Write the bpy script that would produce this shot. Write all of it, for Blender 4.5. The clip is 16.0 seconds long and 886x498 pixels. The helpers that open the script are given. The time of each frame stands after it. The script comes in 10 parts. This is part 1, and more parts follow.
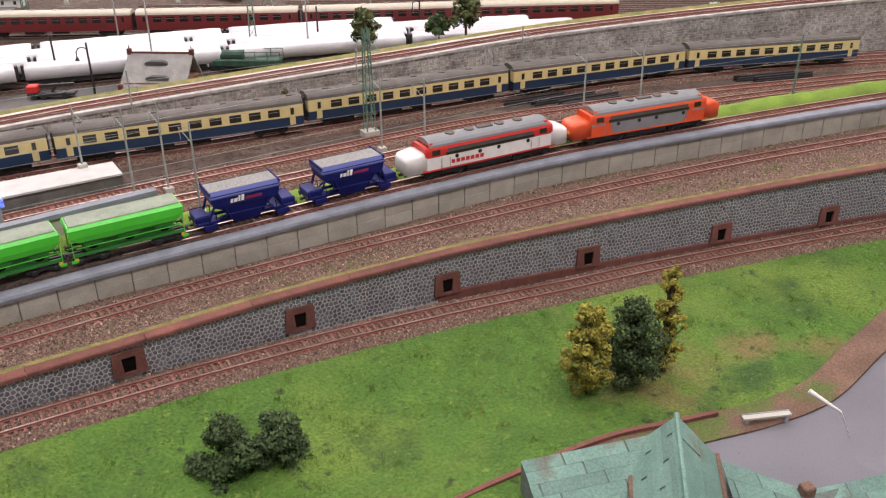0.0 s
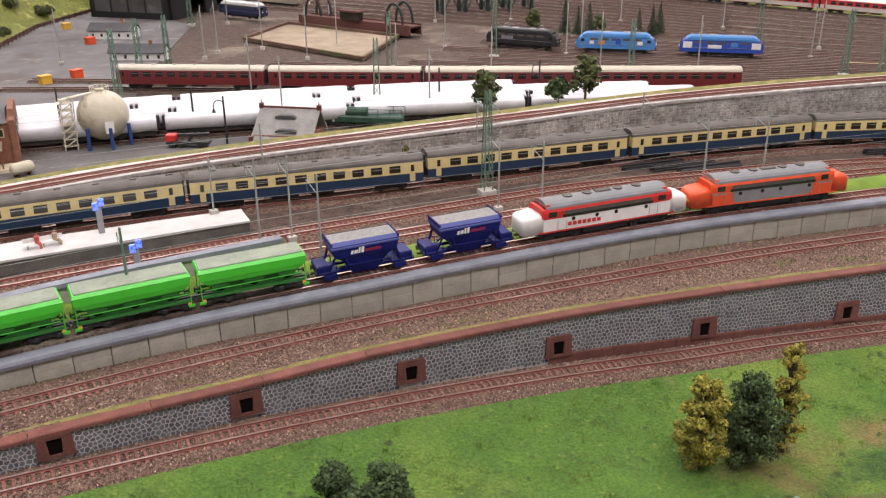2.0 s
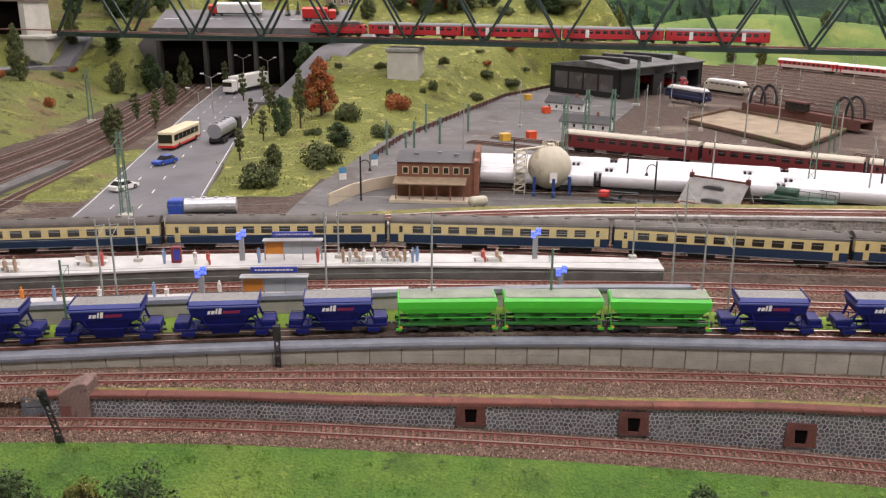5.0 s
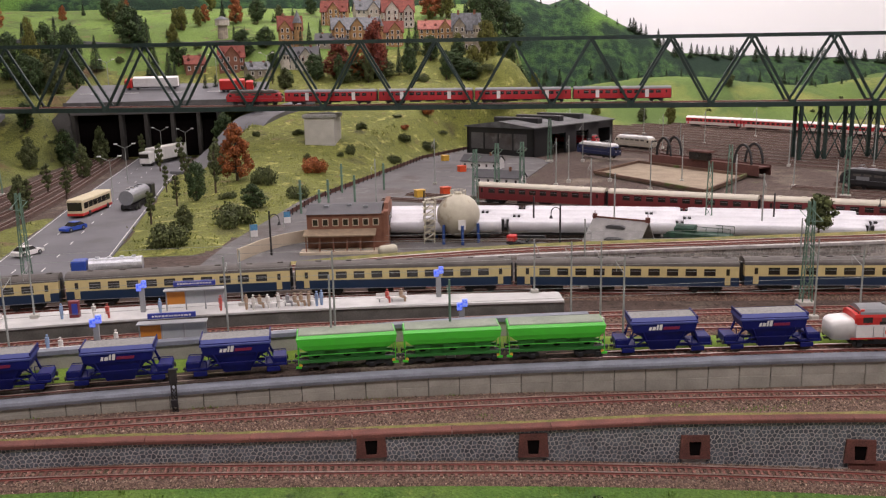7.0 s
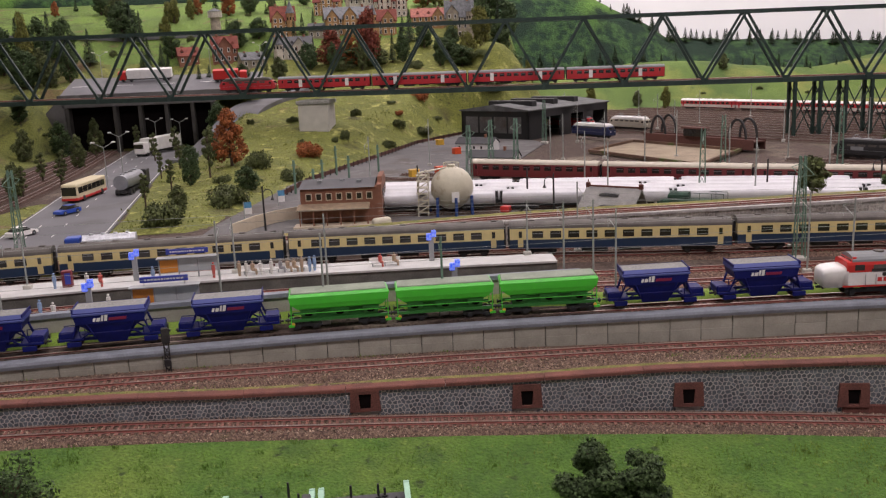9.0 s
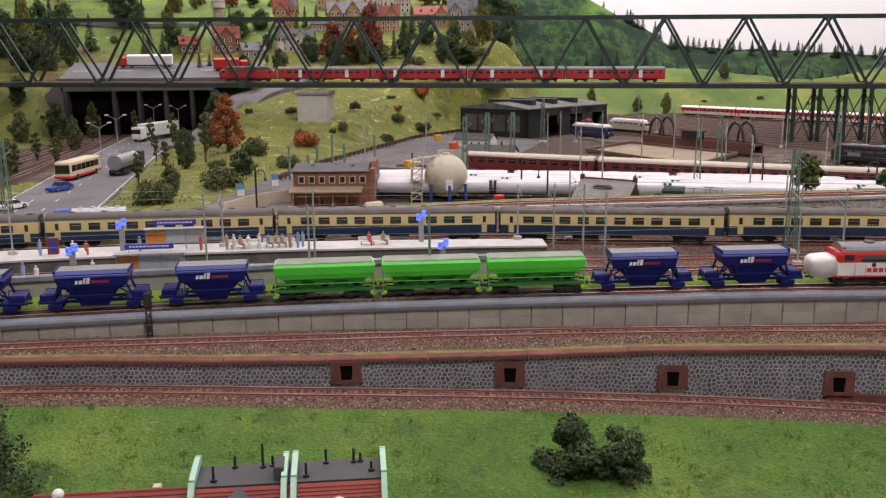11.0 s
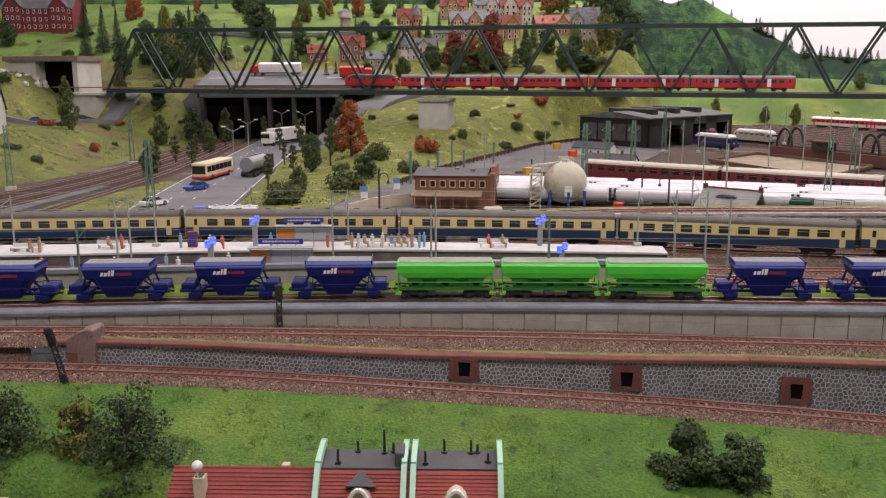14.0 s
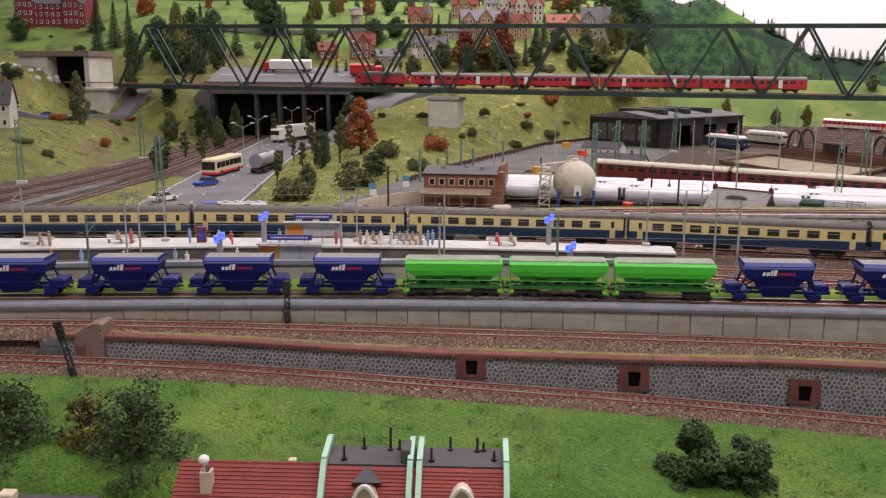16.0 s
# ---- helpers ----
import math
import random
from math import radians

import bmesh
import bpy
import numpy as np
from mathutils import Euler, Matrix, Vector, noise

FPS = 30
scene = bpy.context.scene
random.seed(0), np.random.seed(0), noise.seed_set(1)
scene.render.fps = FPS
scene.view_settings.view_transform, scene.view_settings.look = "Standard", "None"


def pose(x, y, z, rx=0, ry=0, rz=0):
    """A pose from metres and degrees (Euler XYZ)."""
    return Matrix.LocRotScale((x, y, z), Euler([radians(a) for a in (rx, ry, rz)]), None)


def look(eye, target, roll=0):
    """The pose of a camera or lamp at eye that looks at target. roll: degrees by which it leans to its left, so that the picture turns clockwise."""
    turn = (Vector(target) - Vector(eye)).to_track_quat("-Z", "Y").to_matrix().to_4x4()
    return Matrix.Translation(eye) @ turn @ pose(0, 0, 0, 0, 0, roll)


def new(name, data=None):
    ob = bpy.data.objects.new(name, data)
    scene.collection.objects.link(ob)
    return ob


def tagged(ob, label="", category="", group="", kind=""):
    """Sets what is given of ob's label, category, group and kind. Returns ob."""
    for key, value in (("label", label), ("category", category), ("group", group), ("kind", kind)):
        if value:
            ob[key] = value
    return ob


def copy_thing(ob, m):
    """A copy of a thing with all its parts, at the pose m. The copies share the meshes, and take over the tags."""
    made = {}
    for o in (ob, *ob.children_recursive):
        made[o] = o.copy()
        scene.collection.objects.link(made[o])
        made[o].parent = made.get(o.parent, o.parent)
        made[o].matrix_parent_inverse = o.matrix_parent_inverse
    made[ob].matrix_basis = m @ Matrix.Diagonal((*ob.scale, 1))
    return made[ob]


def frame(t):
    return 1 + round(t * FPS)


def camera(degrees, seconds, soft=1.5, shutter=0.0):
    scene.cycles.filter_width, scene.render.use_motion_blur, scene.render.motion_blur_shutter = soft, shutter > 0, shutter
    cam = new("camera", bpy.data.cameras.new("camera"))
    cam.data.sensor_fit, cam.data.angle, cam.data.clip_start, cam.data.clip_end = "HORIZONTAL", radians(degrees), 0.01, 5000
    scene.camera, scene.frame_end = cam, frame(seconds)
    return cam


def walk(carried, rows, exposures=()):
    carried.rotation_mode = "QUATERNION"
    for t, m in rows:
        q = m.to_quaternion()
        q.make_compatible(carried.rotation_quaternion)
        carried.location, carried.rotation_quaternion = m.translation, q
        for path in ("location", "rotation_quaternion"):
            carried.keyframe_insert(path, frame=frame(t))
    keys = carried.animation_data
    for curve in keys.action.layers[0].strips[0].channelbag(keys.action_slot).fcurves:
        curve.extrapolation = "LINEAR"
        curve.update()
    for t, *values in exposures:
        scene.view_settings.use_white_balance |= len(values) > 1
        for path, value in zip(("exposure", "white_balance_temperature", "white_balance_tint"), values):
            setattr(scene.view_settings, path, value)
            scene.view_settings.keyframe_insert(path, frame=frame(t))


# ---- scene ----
# ---- camera ----
cam = camera(53.7, 16.0, soft=1.25)
PATH = [
    (0, (-0.064, 0.022, 0.443), (1.037, 1.431, -0.452), -0.4),
    (0.5, (-0.064, 0.021, 0.443), (1.007, 1.468, -0.429), -1.1),
    (1, (-0.073, 0.024, 0.448), (0.973, 1.523, -0.362), -1.2),
    (1.5, (-0.077, 0.023, 0.451), (0.938, 1.564, -0.319), -0.8),
    (2, (-0.077, 0.024, 0.447), (0.863, 1.611, -0.327), -0.4),
    (2.5, (-0.092, 0.014, 0.439), (0.698, 1.668, -0.362), 0.5),
    (3, (-0.099, -0.007, 0.434), (0.487, 1.738, -0.347), 0.7),
    (3.5, (-0.105, -0.029, 0.428), (0.297, 1.788, -0.306), 1.0),
    (4, (-0.117, -0.051, 0.426), (0.102, 1.81, -0.273), 1.3),
    (4.5, (-0.119, -0.061, 0.424), (-0.004, 1.824, -0.233), 0.9),
    (4.7, (-0.117, -0.062, 0.426), (-0.021, 1.835, -0.2), 0.4),
    (6.8, (-0.078, -0.092, 0.393), (0.112, 1.851, -0.04), -1.6),
    (7, (-0.072, -0.092, 0.387), (0.173, 1.848, -0.033), -1.2),
    (7.5, (-0.074, -0.096, 0.38), (0.248, 1.837, -0.019), -1.0),
    (8, (-0.071, -0.097, 0.37), (0.238, 1.836, -0.036), -1.3),
    (8.5, (-0.067, -0.099, 0.358), (0.212, 1.838, -0.054), -1.7),
    (9, (-0.065, -0.102, 0.343), (0.18, 1.837, -0.082), -2.4),
    (11.3, (-0.055, -0.104, 0.309), (0.189, 1.837, -0.103), -0.1),
    (11.5, (-0.056, -0.105, 0.308), (0.173, 1.838, -0.107), -0.1),
    (12, (-0.057, -0.107, 0.306), (0.091, 1.847, -0.096), -0.3),
    (12.5, (-0.061, -0.115, 0.303), (0.005, 1.848, -0.072), 0.1),
    (13, (-0.061, -0.119, 0.304), (-0.028, 1.844, -0.078), 0.3),
    (13.5, (-0.064, -0.12, 0.305), (-0.051, 1.843, -0.08), 0.1),
    (14, (-0.064, -0.122, 0.306), (-0.07, 1.84, -0.085), -0.2),
    (14.5, (-0.064, -0.121, 0.305), (-0.078, 1.839, -0.091), -0.1),
    (15, (-0.064, -0.121, 0.305), (-0.085, 1.84, -0.091), 0.0),
    (15.5, (-0.065, -0.123, 0.306), (-0.091, 1.838, -0.09), 0.1),
    (16, (-0.064, -0.122, 0.305), (-0.089, 1.839, -0.089), 0.3),
]
walk(cam, [(t, look(eye, target, roll)) for t, eye, target, roll in PATH],
     [(t, stops, 6500, tint) for t, stops, tint in ((0.0, 0.07, 14), (3.5, 0.12, 13), (4.7, 0.02, 13), (7.0, -0.38, 17), (7.5, -0.64, 19), (8.0, -0.58, 17), (9.2, -0.5, 17), (11.5, -0.28, 16), (16.0, -0.25, 16))])
# ---- light: a hall lit from its ceiling, with two added fill lamps ----
world = bpy.data.worlds.new("hall_air")
world.use_nodes = True
world.node_tree.nodes["Background"].inputs[0].default_value = (1.0, 0.97, 0.93, 1)
world.node_tree.nodes["Background"].inputs[1].default_value = 0.2
scene.world = world
scene.view_settings.exposure = 0.0


def ceiling_lamp(x, y, z, sx, sy, watts, tx=0.0, ty=0.0):
    d = bpy.data.lights.new("ceiling_lamp", "AREA")
    d.shape, d.size, d.size_y, d.energy, d.color = "RECTANGLE", sx, sy, watts, (1.0, 0.915, 0.905)
    ob = new("ceiling_lamp", d)
    ob.matrix_world = look((x, y, z), (x + tx, y + ty, 0))
    return ob


# fill added on the camera's side to brighten upright faces
ceiling_lamp(0.2, -0.7, 2.5, 3.2, 0.5, 71, 0, 1.2)
ceiling_lamp(0.2, 0.9, 2.6, 3.2, 0.5, 45, 0, 0.0)
ceiling_lamp(0.1, 2.9, 2.6, 4.8, 0.4, 62, 0, 0.2)
ceiling_lamp(2.9, 1.4, 2.6, 0.5, 2.4, 38, -0.4, 0)
# wash light added over the backdrop to whiten its wall
ceiling_lamp(1.2, 4.35, 2.7, 5.0, 0.2, 145, 0.1, 1.2)

# ---- materials ----


def mat(name, col, col2=None, rough=0.75, metal=0.0, scale=120.0, mix=0.5, fine=900.0, grain=0.25, bump=0.3, dist=0.0006, rnd=0.0, island=False, emit=0.0, spec=0.4, spots=None):
    """A surface of two colours in patches, with fine grain, relief and a change of tone from piece to piece."""
    m = bpy.data.materials.new(name)
    m.use_nodes = True
    nt = m.node_tree
    n, l = nt.nodes, nt.links
    b = n["Principled BSDF"]
    b.inputs["Roughness"].default_value, b.inputs["Metallic"].default_value = rough, metal
    b.inputs["Specular IOR Level"].default_value = spec
    tc = n.new("ShaderNodeTexCoord")
    big, small = n.new("ShaderNodeTexNoise"), n.new("ShaderNodeTexNoise")
    big.inputs["Scale"].default_value, small.inputs["Scale"].default_value = scale, fine
    big.inputs["Detail"].default_value, small.inputs["Detail"].default_value = 4, 3
    for t in (big, small):
        l.new(tc.outputs["Object"], t.inputs["Vector"])
    ramp = n.new("ShaderNodeValToRGB")
    c2 = col2 or tuple(v * 0.72 for v in col)
    ramp.color_ramp.elements[0].position, ramp.color_ramp.elements[1].position = 0.5 - 0.25 * mix, 0.5 + 0.3 * mix
    ramp.color_ramp.elements[0].color, ramp.color_ramp.elements[1].color = (*c2, 1), (*col, 1)
    l.new(big.outputs["Fac"], ramp.inputs["Fac"])
    tone = n.new("ShaderNodeMapRange")
    tone.inputs["To Min"].default_value, tone.inputs["To Max"].default_value = 1 - grain, 1 + grain
    tone.inputs["From Min"].default_value, tone.inputs["From Max"].default_value = 0.3, 0.7
    l.new(small.outputs["Fac"], tone.inputs["Value"])
    last = tone.outputs["Result"]
    if rnd:
        if island:
            src = n.new("ShaderNodeNewGeometry").outputs["Random Per Island"]
        else:
            src = n.new("ShaderNodeObjectInfo").outputs["Random"]
        r = n.new("ShaderNodeMapRange")
        r.inputs["To Min"].default_value, r.inputs["To Max"].default_value = 1 - rnd, 1 + rnd
        l.new(src, r.inputs["Value"])
        mul = n.new("ShaderNodeMath")
        mul.operation = "MULTIPLY"
        l.new(last, mul.inputs[0])
        l.new(r.outputs["Result"], mul.inputs[1])
        last = mul.outputs[0]
    tint = ramp.outputs["Color"]
    for c3, s3, lo, hi in spots or ():
        pn, pr, pm = n.new("ShaderNodeTexNoise"), n.new("ShaderNodeMapRange"), n.new("ShaderNodeMixRGB")
        pn.inputs["Scale"].default_value, pn.inputs["Detail"].default_value = s3, 5
        pr.inputs["From Min"].default_value, pr.inputs["From Max"].default_value = lo, hi
        pm.inputs["Color2"].default_value = (*c3, 1)
        l.new(tc.outputs["Object"], pn.inputs["Vector"])
        l.new(pn.outputs["Fac"], pr.inputs["Value"])
        l.new(pr.outputs["Result"], pm.inputs["Fac"])
        l.new(tint, pm.inputs["Color1"])
        tint = pm.outputs["Color"]
    vm = n.new("ShaderNodeVectorMath")
    vm.operation = "SCALE"
    l.new(tint, vm.inputs[0])
    l.new(last, vm.inputs["Scale"])
    l.new(vm.outputs["Vector"], b.inputs["Base Color"])
    if bump:
        bp = n.new("ShaderNodeBump")
        bp.inputs["Strength"].default_value, bp.inputs["Distance"].default_value = bump, dist
        l.new(small.outputs["Fac"], bp.inputs["Height"])
        l.new(bp.outputs["Normal"], b.inputs["Normal"])
    if emit:
        b.inputs["Emission Color"].default_value = (*col, 1)
        b.inputs["Emission Strength"].default_value = emit
    return m


def paint(name, col, rough=0.42, rnd=0.0):
    """Painted model plastic, a little dusty."""
    return mat(name, col, tuple(v * 0.82 + 0.01 for v in col), rough, 0, 90, 0.9, 1500, 0.06, 0.06, 0.0002, rnd)


GRASS = mat("static_grass", (0.088, 0.182, 0.023), (0.052, 0.118, 0.017), 0.9, 0, 30, 0.9, 330, 0.26, 0.9, 0.004, spots=(((0.14, 0.21, 0.034), 6.0, 0.5, 0.72), ((0.036, 0.082, 0.016), 15.0, 0.56, 0.72), ((0.20, 0.125, 0.06), 7.0, 0.61, 0.74), ((0.15, 0.215, 0.04), 130.0, 0.61, 0.74), ((0.035, 0.06, 0.014), 60.0, 0.63, 0.72)))
GRASS_DRY = mat("dry_grass", (0.30, 0.25, 0.09), (0.13, 0.15, 0.04), 0.9, 0, 60, 0.8, 900, 0.35, 0.8, 0.0015)
BLADE = mat("grass_blade", (0.15, 0.26, 0.038), (0.10, 0.19, 0.026), 0.85, 0, 24, 0.7, 500, 0.2, 0, rnd=0.25, island=True, spots=(((0.20, 0.26, 0.045), 8.0, 0.5, 0.72), ((0.2, 0.15, 0.065), 9.0, 0.6, 0.74)))
HILL = mat("hill_grass", (0.215, 0.235, 0.046), (0.115, 0.13, 0.028), 0.9, 0, 9, 0.8, 260, 0.4, 1.0, 0.006, spots=(((0.085, 0.085, 0.028), 9.0, 0.57, 0.70), ((0.18, 0.125, 0.062), 17.0, 0.62, 0.72), ((0.36, 0.36, 0.10), 34.0, 0.58, 0.7), ((0.07, 0.075, 0.022), 70.0, 0.63, 0.7)))
BALLAST = mat("ballast", (0.235, 0.155, 0.112), (0.085, 0.05, 0.041), 0.95, 0, 420, 0.45, 950, 0.5, 1.0, 0.0018, spots=(((0.10, 0.082, 0.042), 45.0, 0.6, 0.72),))
STONES = mat("ballast_stone", (0.44, 0.33, 0.25), (0.16, 0.11, 0.083), 0.92, 0, 400, 0.9, 1600, 0.2, 0.2, 0.0003, rnd=0.85, island=True)
SLEEPER = mat("sleeper_rust", (0.135, 0.055, 0.042), (0.065, 0.028, 0.024), 0.85, 0, 300, 0.8, 1500, 0.25, 0.4, 0.0003, rnd=0.2)
RAILM = mat("rail_rust", (0.22, 0.06, 0.043), (0.14, 0.042, 0.034), 0.6, 0.2, 200, 0.7, 1500, 0.2, 0.2, 0.0002)
RAILTOP = mat("rail_bright", (0.78, 0.66, 0.61), (0.38, 0.22, 0.18), 0.28, 0.75, 14, 0.8, 900, 0.1, 0)
SAND_RED = mat("red_sandstone", (0.20, 0.078, 0.06), (0.12, 0.05, 0.042), 0.9, 0, 70, 0.8, 800, 0.3, 0.5, 0.0006, rnd=0.14)
RUBBLE = mat("rubble_stone", (0.165, 0.182, 0.205), (0.088, 0.097, 0.112), 0.85, 0, 90, 0.8, 900, 0.25, 0.5, 0.0005, rnd=0.3)
RUBBLE_I = mat("rubble_stone_far", (0.165, 0.182, 0.205), (0.088, 0.097, 0.112), 0.85, 0, 90, 0.8, 900, 0.25, 0.5, 0.0005, rnd=0.3, island=True)
MORTAR = mat("mortar", (0.62, 0.59, 0.56), (0.40, 0.37, 0.35), 0.95, 0, 60, 0.9, 900, 0.2, 0.4, 0.0004)
TIE = mat("track_tie", (0.27, 0.13, 0.098), (0.13, 0.058, 0.045), 0.85, 0, 300, 0.8, 1500, 0.25, 0.4, 0.0003, rnd=0.25)
DULL_RAIL = mat("dull_rail", (0.11, 0.05, 0.036), (0.065, 0.032, 0.025), 0.7, 0.1, 200, 0.7, 1500, 0.2, 0)
DULL_TOP = mat("dull_rail_top", (0.36, 0.30, 0.27), (0.25, 0.20, 0.18), 0.5, 0.5, 60, 0.6, 900, 0.1, 0)
CUT_BED = mat("sooty_ballast", (0.105, 0.066, 0.05), (0.045, 0.028, 0.022), 0.95, 0, 300, 0.5, 900, 0.4, 0.9, 0.0015)
YBALLAST = mat("yard_ballast", (0.135, 0.10, 0.08), (0.055, 0.04, 0.032), 0.95, 0, 300, 0.5, 900, 0.4, 0.9, 0.0015)
OLIVE_HILL = mat("olive_slope", (0.185, 0.205, 0.045), (0.095, 0.11, 0.028), 0.9, 0, 7, 0.8, 240, 0.4, 1.0, 0.005, spots=(((0.15, 0.095, 0.05), 6.0, 0.55, 0.70), ((0.05, 0.055, 0.018), 28.0, 0.56, 0.68), ((0.25, 0.26, 0.06), 19.0, 0.6, 0.72)))
FRESH_HILL = mat("upper_meadow", (0.155, 0.25, 0.044), (0.09, 0.145, 0.03), 0.9, 0, 5, 0.8, 240, 0.4, 1.0, 0.005, spots=(((0.055, 0.065, 0.022), 12.0, 0.55, 0.7), ((0.16, 0.12, 0.06), 17.0, 0.6, 0.72)))
FIELD = mat("rolling_field", (0.115, 0.18, 0.036), (0.062, 0.108, 0.024), 0.9, 0, 3, 0.8, 240, 0.3, 0.8, 0.004, spots=(((0.19, 0.21, 0.05), 4.0, 0.52, 0.7), ((0.06, 0.10, 0.024), 9.0, 0.6, 0.72)))
NICHE_RED = mat("niche_sandstone", (0.20, 0.08, 0.062), (0.12, 0.05, 0.042), 0.9, 0, 70, 0.8, 800, 0.3, 0.5, 0.0006, rnd=0.15)
DARK_CONC = mat("dark_concrete", (0.075, 0.072, 0.066), (0.045, 0.042, 0.04), 0.9, 0, 40, 0.9, 600, 0.15, 0.2, 0.0004)
CONCRETE = mat("wall_concrete", (0.40, 0.385, 0.33), (0.30, 0.29, 0.245), 0.9, 0, 55, 0.9, 700, 0.1, 0.2, 0.0004, rnd=0.07)
COPING = mat("coping_grey", (0.23, 0.25, 0.29), (0.16, 0.172, 0.20), 0.75, 0, 60, 0.9, 700, 0.12, 0.2, 0.0004)
# near-black that stands in for the shade inside holes and openings
HOLE_SHADE = mat("hole_shade", (0.008, 0.006, 0.006), None, 0.95, bump=0, spec=0.05)
GROUND_BROWN = mat("yard_ground", (0.12, 0.085, 0.068), (0.055, 0.037, 0.03), 0.95, 0, 60, 0.9, 450, 0.5, 0.9, 0.002, spots=(((0.20, 0.165, 0.125), 6.0, 0.58, 0.72), ((0.085, 0.09, 0.04), 19.0, 0.62, 0.72), ((0.04, 0.026, 0.022), 130.0, 0.54, 0.66)))
YARD_GREY = mat("paved_yard", (0.15, 0.146, 0.146), (0.095, 0.092, 0.092), 0.9, 0, 14, 0.9, 400, 0.22, 0.3, 0.0006, spots=(((0.085, 0.07, 0.06), 8.0, 0.53, 0.72), ((0.20, 0.195, 0.19), 22.0, 0.6, 0.72)))
ROADM = mat("model_asphalt", (0.165, 0.165, 0.175), (0.12, 0.12, 0.128), 0.85, 0, 12, 0.8, 700, 0.12, 0.2, 0.0004, spots=(((0.10, 0.098, 0.095), 7.0, 0.55, 0.72),))
LIME = mat("limestone_rubble", (0.60, 0.575, 0.545), (0.33, 0.305, 0.28), 0.92, 0, 45, 0.9, 420, 0.35, 0.9, 0.002, spots=(((0.70, 0.68, 0.65), 90.0, 0.56, 0.66), ((0.10, 0.10, 0.055), 9.0, 0.62, 0.72)))
PLATFORM_TOP = mat("platform_paving", (0.56, 0.56, 0.545), (0.43, 0.43, 0.42), 0.85, 0, 40, 0.8, 900, 0.08, 0.1, 0.0003)
PLATFORM_SIDE = mat("platform_side", (0.17, 0.165, 0.15), (0.10, 0.10, 0.09), 0.9, 0, 50, 0.8, 700, 0.2, 0.3, 0.0004)
GREEN_STEEL = mat("green_steel", (0.135, 0.235, 0.17), (0.10, 0.17, 0.13), 0.6, 0, 80, 0.8, 900, 0.1, 0.1, 0.0002, rnd=0.1)
BRIDGE_STEEL = mat("bridge_steel", (0.022, 0.046, 0.038), (0.012, 0.026, 0.023), 0.5, 0, 60, 0.8, 900, 0.1, 0.1, 0.0002)
GREY_STEEL = mat("grey_mast", (0.36, 0.38, 0.36), (0.24, 0.26, 0.24), 0.6, 0, 80, 0.8, 900, 0.1, 0.1, 0.0002)
PALE = mat("pale_concrete", (0.52, 0.51, 0.46), (0.40, 0.39, 0.35), 0.9, 0, 30, 0.9, 500, 0.08, 0.2, 0.0004)
BLACKP = paint("black_plastic", (0.018, 0.018, 0.02), 0.5)
WHITEP = paint("white_paint", (0.78, 0.77, 0.75))
REDP = paint("signal_red", (0.55, 0.025, 0.02))
ORANGEP = paint("orange_red", (0.72, 0.085, 0.02))
YELLOWP = paint("warm_yellow", (0.72, 0.42, 0.05))
SILVER = mat("silver_side", (0.30, 0.31, 0.33), (0.24, 0.25, 0.27), 0.4, 0.4, 70, 0.8, 900, 0.06, 0.05, 0.0002)
ROOFGREY = paint("roof_grey", (0.20, 0.21, 0.22), 0.6)
ROOFDARK = mat("roof_dark", (0.115, 0.102, 0.09), (0.065, 0.058, 0.052), 0.65, 0, 45, 0.8, 500, 0.15, 0.1, 0.0003)
BLUEW = mat("wagon_blue", (0.008, 0.012, 0.145), (0.006, 0.009, 0.09), 0.5, 0, 90, 0.9, 1500, 0.1, 0.06, 0.0002, spec=0.18)
BLUEL = paint("wagon_light_blue", (0.045, 0.065, 0.26), 0.5)
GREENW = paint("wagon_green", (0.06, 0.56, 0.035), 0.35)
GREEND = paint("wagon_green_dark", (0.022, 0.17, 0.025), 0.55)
CREAM = paint("coach_cream", (0.68, 0.56, 0.26), 0.45)
BLUEC = paint("coach_blue", (0.012, 0.035, 0.085), 0.4)
GLASS = mat("window_dark", (0.03, 0.025, 0.02), (0.02, 0.02, 0.018), 0.12, 0, 60, 0.6, 900, 0.1, 0, spec=0.6)
LIT = mat("lit_blue_sign", (0.05, 0.13, 0.95), (0.35, 0.45, 0.9), 0.4, 0, 500, 0.3, 1500, 0.1, 0, emit=0.7)
BLUES = paint("sign_blue", (0.03, 0.05, 0.36))
WOODY = paint("orange_panel", (0.62, 0.23, 0.03))
TARP = mat("white_tarpaulin", (0.62, 0.62, 0.64), (0.50, 0.50, 0.53), 0.7, 0, 25, 0.8, 300, 0.05, 0.3, 0.0008, rnd=0.08)
MAROON = paint("maroon", (0.16, 0.018, 0.02), 0.4)
BEIGER = paint("coach_roof_beige", (0.50, 0.46, 0.37), 0.6)
REDTRAIN = paint("regional_red", (0.46, 0.02, 0.028), 0.4)
